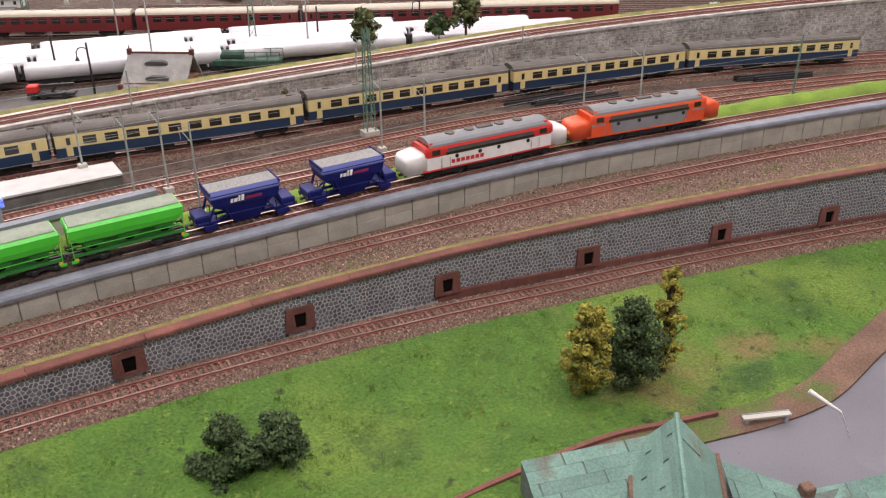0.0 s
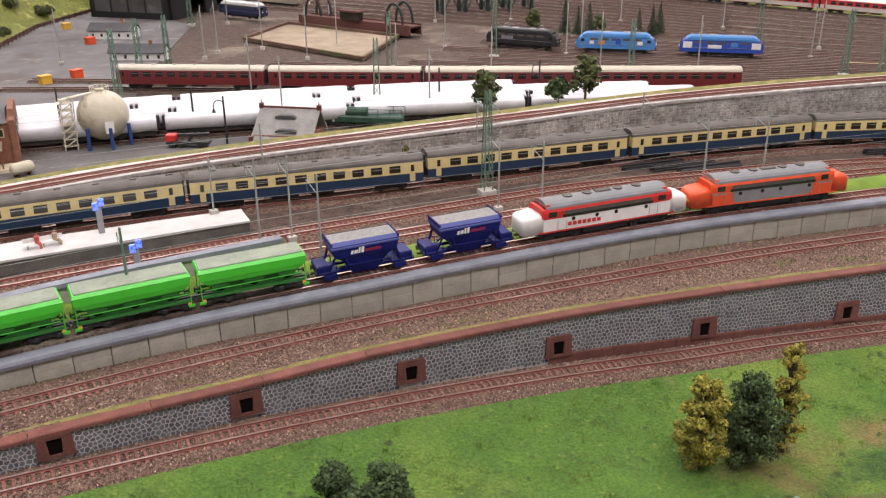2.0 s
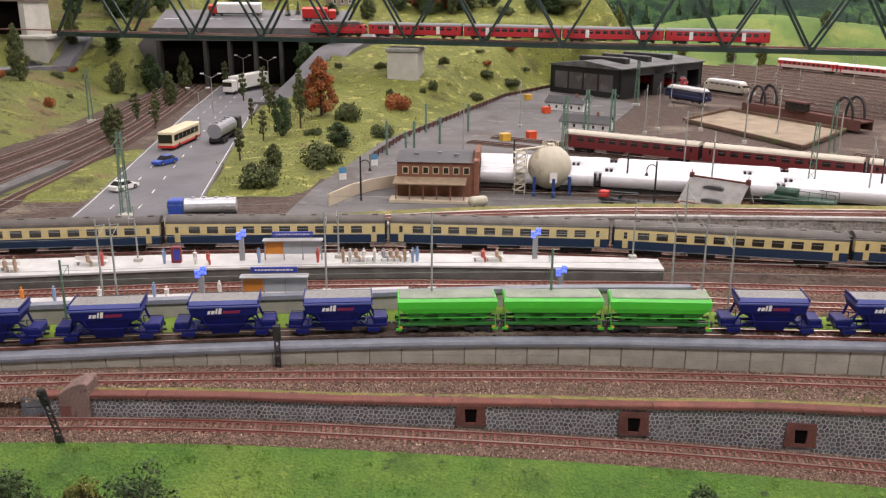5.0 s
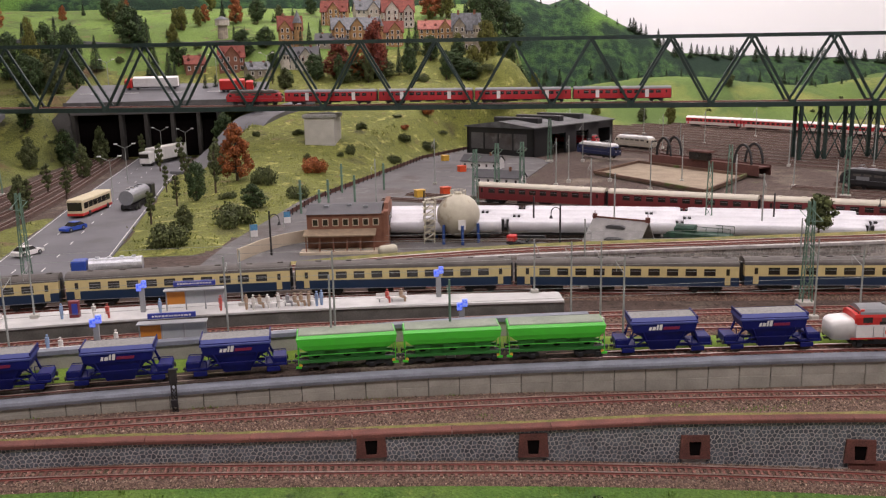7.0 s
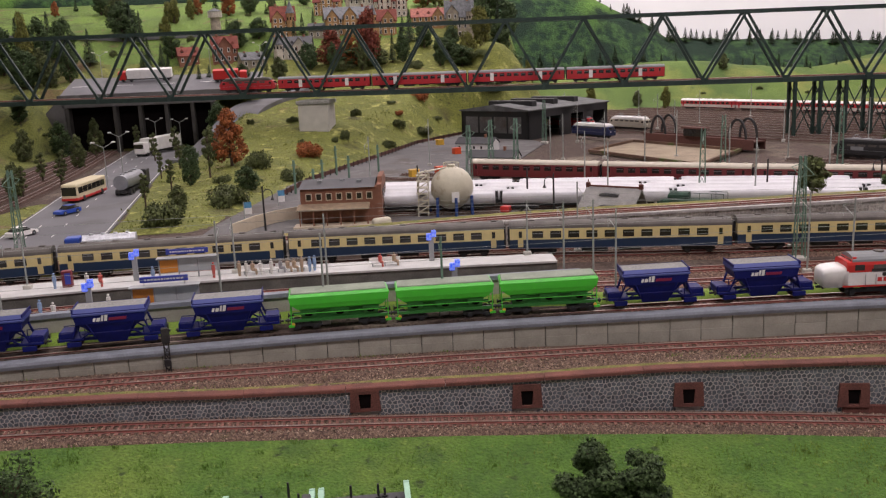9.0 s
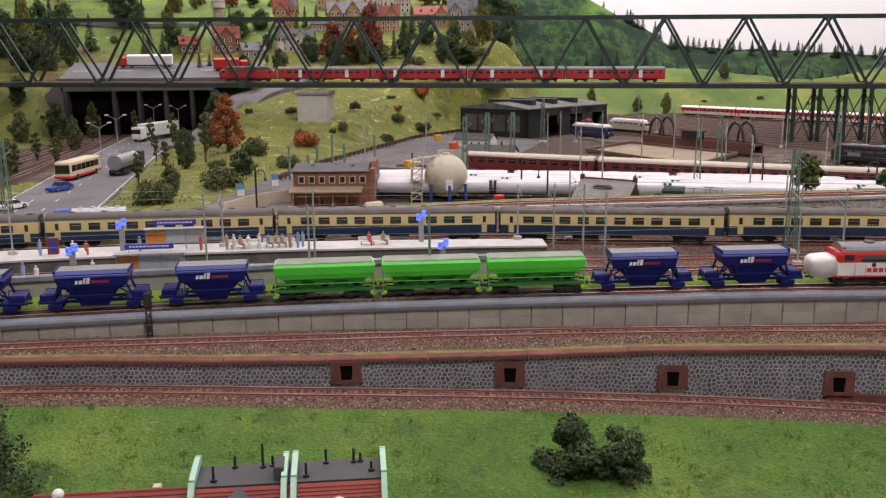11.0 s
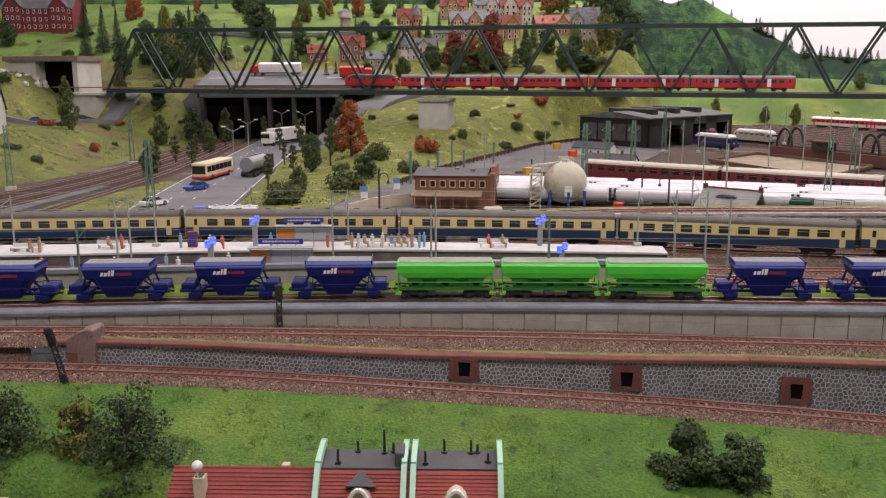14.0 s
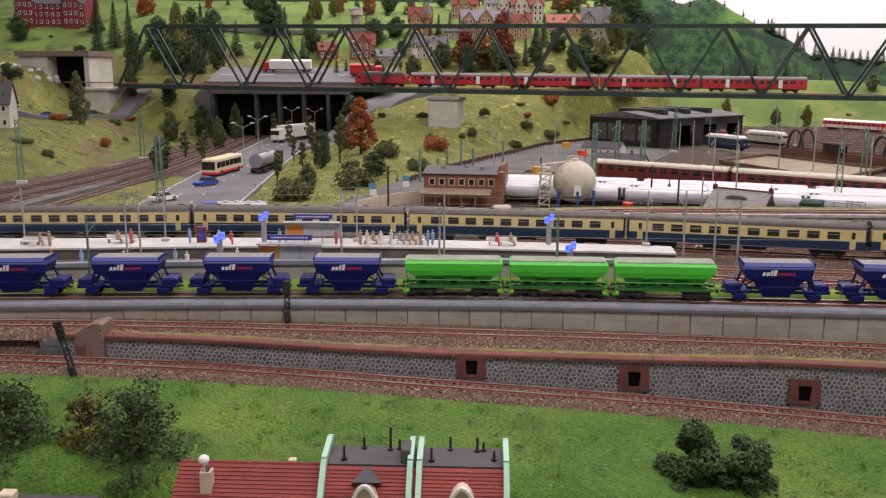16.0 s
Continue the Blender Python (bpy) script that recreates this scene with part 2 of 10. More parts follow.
LEAFS = {
    "dark": mat("leaf_dark", (0.075, 0.12, 0.04), (0.027, 0.05, 0.018), 0.85, 0, 60, 0.9, 900, 0.3, 0, rnd=0.45, island=True),
    "mid": mat("leaf_mid", (0.115, 0.135, 0.046), (0.05, 0.065, 0.024), 0.85, 0, 60, 0.9, 900, 0.3, 0, rnd=0.45, island=True),
    "olive": mat("leaf_olive", (0.17, 0.165, 0.03), (0.075, 0.085, 0.02), 0.85, 0, 60, 0.9, 900, 0.3, 0, rnd=0.4, island=True),
    "yellow": mat("leaf_yellow", (0.36, 0.31, 0.04), (0.17, 0.165, 0.03), 0.85, 0, 60, 0.9, 900, 0.3, 0, rnd=0.4, island=True),
    "orange": mat("leaf_orange", (0.36, 0.115, 0.03), (0.20, 0.06, 0.02), 0.85, 0, 60, 0.9, 900, 0.3, 0, rnd=0.4, island=True),
    "red": mat("leaf_red", (0.23, 0.055, 0.028), (0.12, 0.028, 0.02), 0.85, 0, 60, 0.9, 900, 0.3, 0, rnd=0.4, island=True),
    "fir": mat("leaf_fir", (0.034, 0.06, 0.026), (0.017, 0.032, 0.015), 0.85, 0, 60, 0.9, 900, 0.3, 0, rnd=0.4, island=True),
}
BARK = mat("bark", (0.10, 0.07, 0.05), (0.06, 0.042, 0.03), 0.9, 0, 150, 0.8, 900, 0.3, 0.4, 0.0005)
COPPER = mat("green_copper", (0.165, 0.285, 0.235), (0.095, 0.175, 0.15), 0.7, 0, 24, 0.9, 500, 0.2, 0.3, 0.0004, rnd=0.16, spots=(((0.11, 0.085, 0.065), 22.0, 0.56, 0.72),))
MINT = paint("mint_trim", (0.38, 0.62, 0.48), 0.6)
TILE_RED = mat("red_tile", (0.27, 0.055, 0.042), (0.19, 0.04, 0.033), 0.75, 0, 40, 0.9, 700, 0.15, 0.2, 0.0003, rnd=0.15)
SLATE = mat("slate", (0.085, 0.085, 0.09), (0.06, 0.06, 0.065), 0.8, 0, 40, 0.9, 600, 0.12, 0.2, 0.0003, rnd=0.12)
BRICK = mat("brick_wall", (0.26, 0.12, 0.075), (0.17, 0.075, 0.05), 0.9, 0, 90, 0.9, 900, 0.25, 0.4, 0.0004)
PLASTER = mat("plaster", (0.58, 0.50, 0.38), (0.48, 0.41, 0.31), 0.9, 0, 40, 0.8, 600, 0.08, 0.2, 0.0003)
TANKM = mat("tank_cream", (0.56, 0.53, 0.42), (0.42, 0.39, 0.30), 0.55, 0, 40, 0.9, 500, 0.06, 0.1, 0.0003, spots=(((0.28, 0.22, 0.14), 55.0, 0.58, 0.74),))
# white backdrop with a little emission added, so it looks brightly lit
GLOW_WALL = mat("glowing_backdrop", (0.90, 0.89, 0.90), (0.86, 0.85, 0.87), 0.95, 0, 1.5, 0.8, 30, 0.02, 0, emit=0.2)
BACKSKY = mat("backdrop_white", (0.88, 0.87, 0.89), (0.84, 0.83, 0.85), 0.95, 0, 1.5, 0.8, 30, 0.02, 0)
MOUNT = mat("painted_mountain", (0.035, 0.085, 0.022), (0.006, 0.024, 0.012), 0.95, 0, 26, 0.45, 130, 0.5, 0.8, 0.008, spots=(((0.085, 0.18, 0.03), 2.0, 0.58, 0.68), ((0.006, 0.022, 0.011), 5.0, 0.52, 0.62)))
WATERM = mat("forecourt_asphalt", (0.165, 0.163, 0.185), (0.13, 0.128, 0.147), 0.8, 0, 9, 0.8, 700, 0.08, 0.1, 0.0003, spots=(((0.20, 0.195, 0.21), 14.0, 0.58, 0.72),))
EARTH = mat("bare_earth", (0.19, 0.115, 0.082), (0.11, 0.068, 0.047), 0.95, 0, 30, 0.9, 500, 0.3, 0.6, 0.001, spots=(((0.085, 0.115, 0.03), 16.0, 0.58, 0.68),))
FIGS = [paint("figure_" + n, c, 0.6) for n, c in (("blue", (0.25, 0.36, 0.55)), ("white", (0.7, 0.68, 0.64)), ("red", (0.55, 0.1, 0.08)), ("orange", (0.75, 0.25, 0.03)), ("tan", (0.42, 0.3, 0.2)), ("grey", (0.3, 0.3, 0.32)))]

# ---- building helpers ----


def thing(name, label, category, m=None, group="", kind=""):
    ob = tagged(new(name), label, category, group, kind)
    ob.empty_display_size = 0.01
    ob.matrix_basis = m or Matrix()
    return ob


def mesh_of(name, bm, material, smooth=False):
    me = bpy.data.meshes.new(name)
    bm.normal_update()
    bm.to_mesh(me)
    bm.free()
    if smooth:
        me.polygons.foreach_set("use_smooth", [True] * len(me.polygons))
    me.materials.append(material)
    return me


def part(name, bm, material, parent=None, label="", smooth=False, m=None):
    ob = new(name, mesh_of(name, bm, material, smooth))
    ob.parent = parent
    if m is not None:
        ob.matrix_basis = m
    return tagged(ob, label)


def solo(name, bm, material, label, category, kind="", m=None, smooth=False, group=""):
    return tagged(part(name, bm, material, None, "", smooth, m), label, category, group, kind)


I4 = Matrix()


def box(bm, x0, x1, y0, y1, z0, z1, m=I4, bev=0.0):
    vs = [bm.verts.new(m @ Vector((x, y, z))) for x in (x0, x1) for y in (y0, y1) for z in (z0, z1)]
    fs = [bm.faces.new([vs[i] for i in f]) for f in ((0, 1, 3, 2), (4, 6, 7, 5), (0, 4, 5, 1), (2, 3, 7, 6), (0, 2, 6, 4), (1, 5, 7, 3))]
    if bev:
        es = {e for f in fs for e in f.edges}
        bmesh.ops.bevel(bm, geom=list(es), offset=bev, segments=1, affect="EDGES", profile=0.5)


def rod(bm, a, b, r0, r1=None, n=8):
    a, b = Vector(a), Vector(b)
    r1 = r0 if r1 is None else r1
    d = (b - a).normalized()
    u = d.orthogonal().normalized()
    v = d.cross(u)
    rings = []
    for p, r in ((a, r0), (b, r1)):
        rings.append([bm.verts.new(p + (u * math.cos(k * math.tau / n) + v * math.sin(k * math.tau / n)) * r) for k in range(n)])
    for k in range(n):
        bm.faces.new((rings[0][k], rings[0][(k + 1) % n], rings[1][(k + 1) % n], rings[1][k]))
    bm.faces.new(rings[0][::-1])
    bm.faces.new(rings[1])


def bar(bm, a, b, w, h):
    """A square bar from a to b."""
    a, b = Vector(a), Vector(b)
    d = (b - a).normalized()
    u = d.cross(Vector((0, 0, 1)))
    u = (u if u.length > 1e-4 else Vector((1, 0, 0))).normalized()
    v = u.cross(d)
    q = [[bm.verts.new(p + u * w / 2 * i + v * h / 2 * j) for i, j in ((-1, -1), (1, -1), (1, 1), (-1, 1))] for p in (a, b)]
    for k in range(4):
        bm.faces.new((q[0][k], q[0][(k + 1) % 4], q[1][(k + 1) % 4], q[1][k]))
    bm.faces.new(q[0][::-1])
    bm.faces.new(q[1])


def ball(bm, c, r, n=2, sz=1.0):
    bmesh.ops.create_icosphere(bm, subdivisions=n, radius=r, matrix=Matrix.Translation(c) @ Matrix.Diagonal((1, 1, sz, 1)))


def extrude(bm, pts, vec):
    """A solid from a flat outline of points, pushed along vec."""
    vec = Vector(vec)
    a = [bm.verts.new(p) for p in pts]
    b = [bm.verts.new(Vector(p) + vec) for p in pts]
    n = len(pts)
    bm.faces.new(a)
    bm.faces.new(b[::-1])
    for k in range(n):
        bm.faces.new((a[(k + 1) % n], a[k], b[k], b[(k + 1) % n]))


def loft(bm, rings, caps=True):
    """Skin through rings of equal numbers of points."""
    vs = [[bm.verts.new(p) for p in r] for r in rings]
    n = len(vs[0])
    for r, q in zip(vs, vs[1:]):
        for k in range(n):
            bm.faces.new((r[k], r[(k + 1) % n], q[(k + 1) % n], q[k]))
    if caps:
        bm.faces.new(vs[0][::-1])
        bm.faces.new(vs[-1])


def spline(ctrl, step=0.01):
    """Evenly spaced points on a smooth curve through the control points."""
    c = [Vector(p) for p in ctrl]
    c = [2 * c[0] - c[1]] + c + [2 * c[-1] - c[-2]]
    dense = []
    for k in range(1, len(c) - 2):
        p0, p1, p2, p3 = c[k - 1 : k + 3]
        for i in range(40):
            t = i / 40
            dense.append(0.5 * (2 * p1 + (p2 - p0) * t + (2 * p0 - 5 * p1 + 4 * p2 - p3) * t * t + (3 * p1 - p0 - 3 * p2 + p3) * t**3))
    dense.append(c[-2])
    out, gone = [dense[0]], 0.0
    for a, b in zip(dense, dense[1:]):
        d = (b - a).length
        while gone + d >= step:
            a = a + (b - a) * ((step - gone) / d)
            d = (b - a).length
            gone = 0.0
            out.append(a)
        gone += d
    return out


def left(path, k):
    a, b = path[max(k - 1, 0)], path[min(k + 1, len(path) - 1)]
    d = b - a
    return Vector((-d.y, d.x, 0)).normalized()


def shifted(path, off, dz=0.0):
    return [p + left(path, k) * off + Vector((0, 0, dz)) for k, p in enumerate(path)]


def sweep(bm, path, prof, closed=True, caps=True):
    """Push a profile of (offset to the left, height) along the path."""
    rings = [[bm.verts.new(p + left(path, k) * o + Vector((0, 0, h))) for o, h in prof] for k, p in enumerate(path)]
    n = len(prof)
    for r, q in zip(rings, rings[1:]):
        for k in range(n if closed else n - 1):
            bm.faces.new((r[k], q[k], q[(k + 1) % n], r[(k + 1) % n]))
    if closed and caps:
        bm.faces.new(rings[0])
        bm.faces.new(rings[-1][::-1])


def on_path(path, s, step=0.01):
    """The pose of a thing that stands on the path s metres along it, its x axis along the path."""
    k = min(max(s / step, 0), len(path) - 1.001)
    i = int(k)
    p = path[i].lerp(path[i + 1], k - i)
    d = path[min(i + 2, len(path) - 1)] - path[max(i - 1, 0)]
    rz = math.degrees(math.atan2(d.y, d.x))
    ry = -math.degrees(math.atan2(d.z, math.hypot(d.x, d.y)))
    return pose(p.x, p.y, p.z, 0, ry, rz)


def near_x(path, x, step=0.01):
    return min(range(len(path)), key=lambda k: abs(path[k].x - x)) * step


def fbm(x, y, s, o=4):
    v, a = 0.0, 1.0
    for _ in range(o):
        v += a * noise.noise((x * s, y * s, 3.7))
        s, a = s * 2.1, a * 0.5
    return v
# ---- lines of the plan: x, y, z of the rail tops ----
def G1(x):
    return float(np.interp(x, (-1.25, -0.9, -0.53, -0.3, -0.05, 0.12, 0.3, 1.4), (0.040, 0.037, 0.031, 0.0225, 0.0075, 0.0012, -0.0045, -0.0312)))


T1 = spline([(x, y, G1(x)) for x, y in ((-1.25, 0.66), (-0.9, 0.678), (-0.53, 0.690), (-0.3, 0.694), (-0.08, 0.690), (0.093, 0.676), (0.25, 0.654), (0.40, 0.624), (0.54, 0.588), (0.697, 0.549), (0.99, 0.460), (1.3, 0.352))])
WALL = spline([(x, y, 0.002 + G1(x)) for x, y in ((-0.455, 0.708), (-0.25, 0.713), (-0.043, 0.711), (0.118, 0.697), (0.283, 0.675), (0.444, 0.644), (0.606, 0.600), (0.788, 0.547), (0.935, 0.500), (1.3, 0.376))])
T2 = spline([(-1.25, 0.69, 0.060), (-0.9, 0.71, 0.058), (-0.53, 0.730, 0.055), (-0.306, 0.745, 0.0492), (-0.08, 0.754, 0.0425), (0.1, 0.753, 0.039), (0.33, 0.728, 0.040), (0.62, 0.668, 0.0455), (0.87, 0.606, 0.048), (1.11, 0.534, 0.050), (1.4, 0.44, 0.052)])
CWALL = spline([(-1.25, 0.716, 0.067), (-0.9, 0.738, 0.067), (-0.55, 0.760, 0.066), (-0.315, 0.779, 0.065), (-0.08, 0.791, 0.0632), (0.1, 0.787, 0.063), (0.24, 0.768, 0.066), (0.43, 0.741, 0.070), (0.66, 0.702, 0.073), (0.906, 0.634, 0.077), (1.16, 0.560, 0.079), (1.45, 0.46, 0.081)])
T3 = spline([(p.x, p.y, p.z) for p in shifted(CWALL, 0.027, 0.0015)][::12])
YZ = 0.073
T4 = spline([(0.228, 0.882, YZ), (0.37, 0.859, YZ), (0.5, 0.846, YZ), (0.635, 0.824, YZ), (0.9, 0.76, YZ), (1.15, 0.68, YZ), (1.45, 0.56, YZ)])
T5 = spline([(-1.25, 0.87, YZ), (-0.9, 0.905, YZ), (-0.63, 0.927, YZ), (-0.38, 0.950, YZ), (-0.15, 0.956, YZ), (0.086, 0.944, YZ), (0.23, 0.935, YZ), (0.4, 0.916, YZ), (0.55, 0.900, YZ), (0.68, 0.878, YZ), (0.95, 0.80, YZ), (1.2, 0.70, YZ), (1.45, 0.60, YZ)])
T6 = spline([(-1.4, 0.98, YZ), (-1.0, 1.05, YZ), (-0.7, 1.085, YZ), (-0.4, 1.105, YZ), (-0.2, 1.104, YZ), (0.0, 1.090, YZ), (0.2, 1.060, YZ), (0.36, 1.022, YZ), (0.6, 0.975, YZ), (0.85, 0.915, YZ), (1.07, 0.848, YZ), (1.3, 0.74, YZ), (1.55, 0.60, YZ)])
T7 = spline([(0.0, 1.128, YZ), (0.2, 1.106, YZ), (0.395, 1.072, YZ), (0.625, 1.018, YZ), (0.85, 0.955, YZ), (1.05, 0.89, YZ), (1.3, 0.785, YZ), (1.6, 0.63, YZ)])
SW = [(-0.24, 1.168, 0.086), (0.1, 1.158, 0.102), (0.41, 1.112, 0.111), (0.65, 1.058, 0.120), (0.91, 0.99, 0.133), (1.3, 0.83, 0.15), (1.7, 0.64, 0.16)]
SWALL = spline(SW)
T8 = spline([(-1.5, 1.05, 0.078), (-0.9, 1.145, 0.079), (-0.5, 1.18, 0.081), (-0.24, 1.196, 0.088)] + [(p.x, p.y, p.z + 0.002) for p in shifted(SWALL, 0.028)[20::25]])

# ---- ground ----


def grid_sheet(name, x0, x1, y0, y1, nx, ny, zf, material, label, category, smooth=True, inside=None):
    bm = bmesh.new()
    vs = [[bm.verts.new((x0 + (x1 - x0) * i / nx, y0 + (y1 - y0) * j / ny, zf(x0 + (x1 - x0) * i / nx, y0 + (y1 - y0) * j / ny))) for j in range(ny + 1)] for i in range(nx + 1)]
    for i in range(nx):
        for j in range(ny):
            if inside is None or inside(vs[i][j].co):
                bm.faces.new((vs[i][j], vs[i + 1][j], vs[i + 1][j + 1], vs[i][j + 1]))
    bmesh.ops.delete(bm, geom=[v for v in bm.verts if not v.link_faces], context="VERTS")
    return solo(name, bm, material, label, category, "structure", smooth=smooth)


def y_of(path):
    xs, ys, zs = [p.x for p in path], [p.y for p in path], [p.z for p in path]
    return lambda x: (float(np.interp(x, xs, ys)), float(np.interp(x, xs, zs)))


t1_at, wall_at, c_at, t2_at, t3_at = y_of(T1), y_of(WALL), y_of(CWALL), y_of(T2), y_of(T3)


def meadow_z(x, y):
    yy, zz = t1_at(x)
    d = max(0.0, yy - 0.03 - y)
    edge = float(np.interp(x, (-0.2, 0.1, 0.3, 0.45, 0.55), (0.53, 0.53, 0.39, 0.36, 0.20)))
    drop = min(max((edge - y) / 0.06, 0.0), 1.0)
    return zz - 0.008 - 0.02 * min(d / 0.12, 1.0) - 0.075 * drop * drop * (3 - 2 * drop) + 0.004 * fbm(x, y, 9) * min(d / 0.04, 1)


grid_sheet("meadow", -1.6, 1.7, -0.6, 0.74, 220, 110, meadow_z, GRASS, "bright green static-grass meadow in front of the railway", "meadow", inside=lambda c: c.y < t1_at(c.x)[0] - 0.016)



def wall_drop(x):
    """How far the coping falls below the upper track towards the wall's low end."""
    return float(np.interp(x, (-0.42, -0.3, -0.18, -0.08, 0.1, 0.25), (0.0015, 0.003, 0.0065, 0.0075, 0.0042, 0.0)))


bm = bmesh.new()
rows = []
for k, p in enumerate(T2):
    n = left(T2, k)
    wy, wz = wall_at(p.x)
    on_wall = p.x > WALL[0].x
    f = p - n * max(0.012, p.y - wy - 0.006) if on_wall else p - n * 0.014
    a = Vector((f.x, f.y, p.z - 0.0025 - wall_drop(p.x))) if on_wall else Vector((f.x, f.y, p.z - 0.0055))
    lo = Vector((f.x, f.y, t1_at(f.x)[1] - 0.012)) if on_wall else Vector((f.x, t1_at(f.x)[0] + 0.0125, t1_at(f.x)[1] - 0.006))
    rows.append([lo, a, a + (p - a) * 0.2 + Vector((0, 0, -0.0005)), p - n * 0.012 + Vector((0, 0, -0.0048)), p + n * 0.03 + Vector((0, 0, -0.005)), p + n * 0.05 + Vector((0, 0, -0.004)), p + n * 0.05 + Vector((0, 0, -0.04))])
vs = [[bm.verts.new(v) for v in r] for r in rows]
for r, q in zip(vs, vs[1:]):
    for k in range(6):
        bm.faces.new((r[k], q[k], q[k + 1], r[k + 1]))
for v in bm.verts:
    v.co.z += 0.0006 * noise.noise(v.co * 150)
solo("track_terrace", bm, BALLAST, "brown gravel terrace of the upper track", "terrace", "structure")


def pebbles(bm, c, r, rng):
    """One loose angular stone."""
    f = [Vector((rng.uniform(-1, 1), rng.uniform(-1, 1), rng.uniform(-0.4, 0.4))) for _ in range(4)] + [Vector((rng.uniform(-0.4, 0.4), rng.uniform(-0.4, 0.4), 1))]
    pv = [bm.verts.new(c + v * r) for v in f]
    for i in range(4):
        bm.faces.new((pv[i], pv[(i + 1) % 4], pv[4]))


rng = random.Random(31)
loose, weeds = bmesh.new(), bmesh.new()
for _ in range(26000):
    k = rng.randrange(60, len(rows) - 1)
    side = rng.random() < 0.6
    a, b = (rows[k][2], rows[k][3]) if side else (rows[k][4], rows[k][5])
    c = a.lerp(b, rng.uniform(0.05, 1.0)) + (rows[k + 1][2] - rows[k][2]) * rng.random()
    green = noise.noise((c.x * 22, c.y * 40, 3.0)) > 0.28
    if green and rng.random() < 0.5:
        h = rng.uniform(0.0012, 0.0032)
        d = Vector((rng.uniform(-1, 1), rng.uniform(-1, 1), 0)) * 0.0008
        weeds.faces.new([weeds.verts.new(c - d), weeds.verts.new(c + d), weeds.verts.new(c + Vector((rng.uniform(-1, 1) * 0.001, rng.uniform(-1, 1) * 0.001, h)))])
    else:
        pebbles(loose, c, rng.uniform(0.0006, 0.0016), rng)
tagged(solo("loose_stones", loose, STONES, "loose grey-brown stones on the terrace", "gravel"), kind="stuff")
tagged(solo("terrace_weeds", weeds, BLADE, "low green weeds in the terrace gravel", "weeds"), kind="stuff")

bm = bmesh.new()
vs = []
for p in T2[60:]:
    if p.x > WALL[0].x + 0.01:
        wy, _ = wall_at(p.x)
        w = 0.006 + 0.004 * fbm(p.x, 2, 12)
        vs.append([bm.verts.new((p.x, wy + o, p.z - wall_drop(p.x) + dz + 0.0006 * noise.noise((p.x * 200, o * 500, 1)))) for o, dz in ((0.0085, -0.0022), (0.0085 + w * 0.5, -0.0008), (0.0085 + w, -0.0045))])
for r, q in zip(vs, vs[1:]):
    for k in range(2):
        bm.faces.new((r[k], q[k], q[k + 1], r[k + 1]))
solo("dry_grass_edge", bm, GRASS_DRY, "narrow edge of dry yellow grass behind the coping", "grass", "structure")

bm = bmesh.new()
pts = [(-2.8, 0.80), (-1.25, 0.745)] + [(p.x, p.y + 0.012) for p in CWALL[::8]] + [(1.8, 0.40), (3.4, -0.4), (3.4, 4.9), (-2.8, 4.9)]
extrude(bm, [(x, y, 0.0655) for x, y in pts], (0, 0, -0.05))
solo("yard_ground", bm, GROUND_BROWN, "brown gravelled ground of the railway yard", "ground", "structure")

# ---- tracks ----
rail_prof = [(-0.0016, -0.0022), (0.0016, -0.0022), (0.0009, -0.0015), (0.0009, -0.0005), (-0.0009, -0.0005), (-0.0009, -0.0015)]
head_prof = [(-0.0009, -0.0005), (0.0009, -0.0005), (0.0008, 0.0), (-0.0008, 0.0)]
bm = bmesh.new()
box(bm, -0.0014, 0.0014, -0.0148, 0.0148, -0.0034, -0.0021, bev=0.0003)
sleeper_mesh = mesh_of("sleeper", bm, TIE)
OLD_TIE = mat("old_tie", (0.17, 0.10, 0.078), (0.07, 0.04, 0.032), 0.9, 0, 300, 0.8, 1500, 0.3, 0.4, 0.0003)


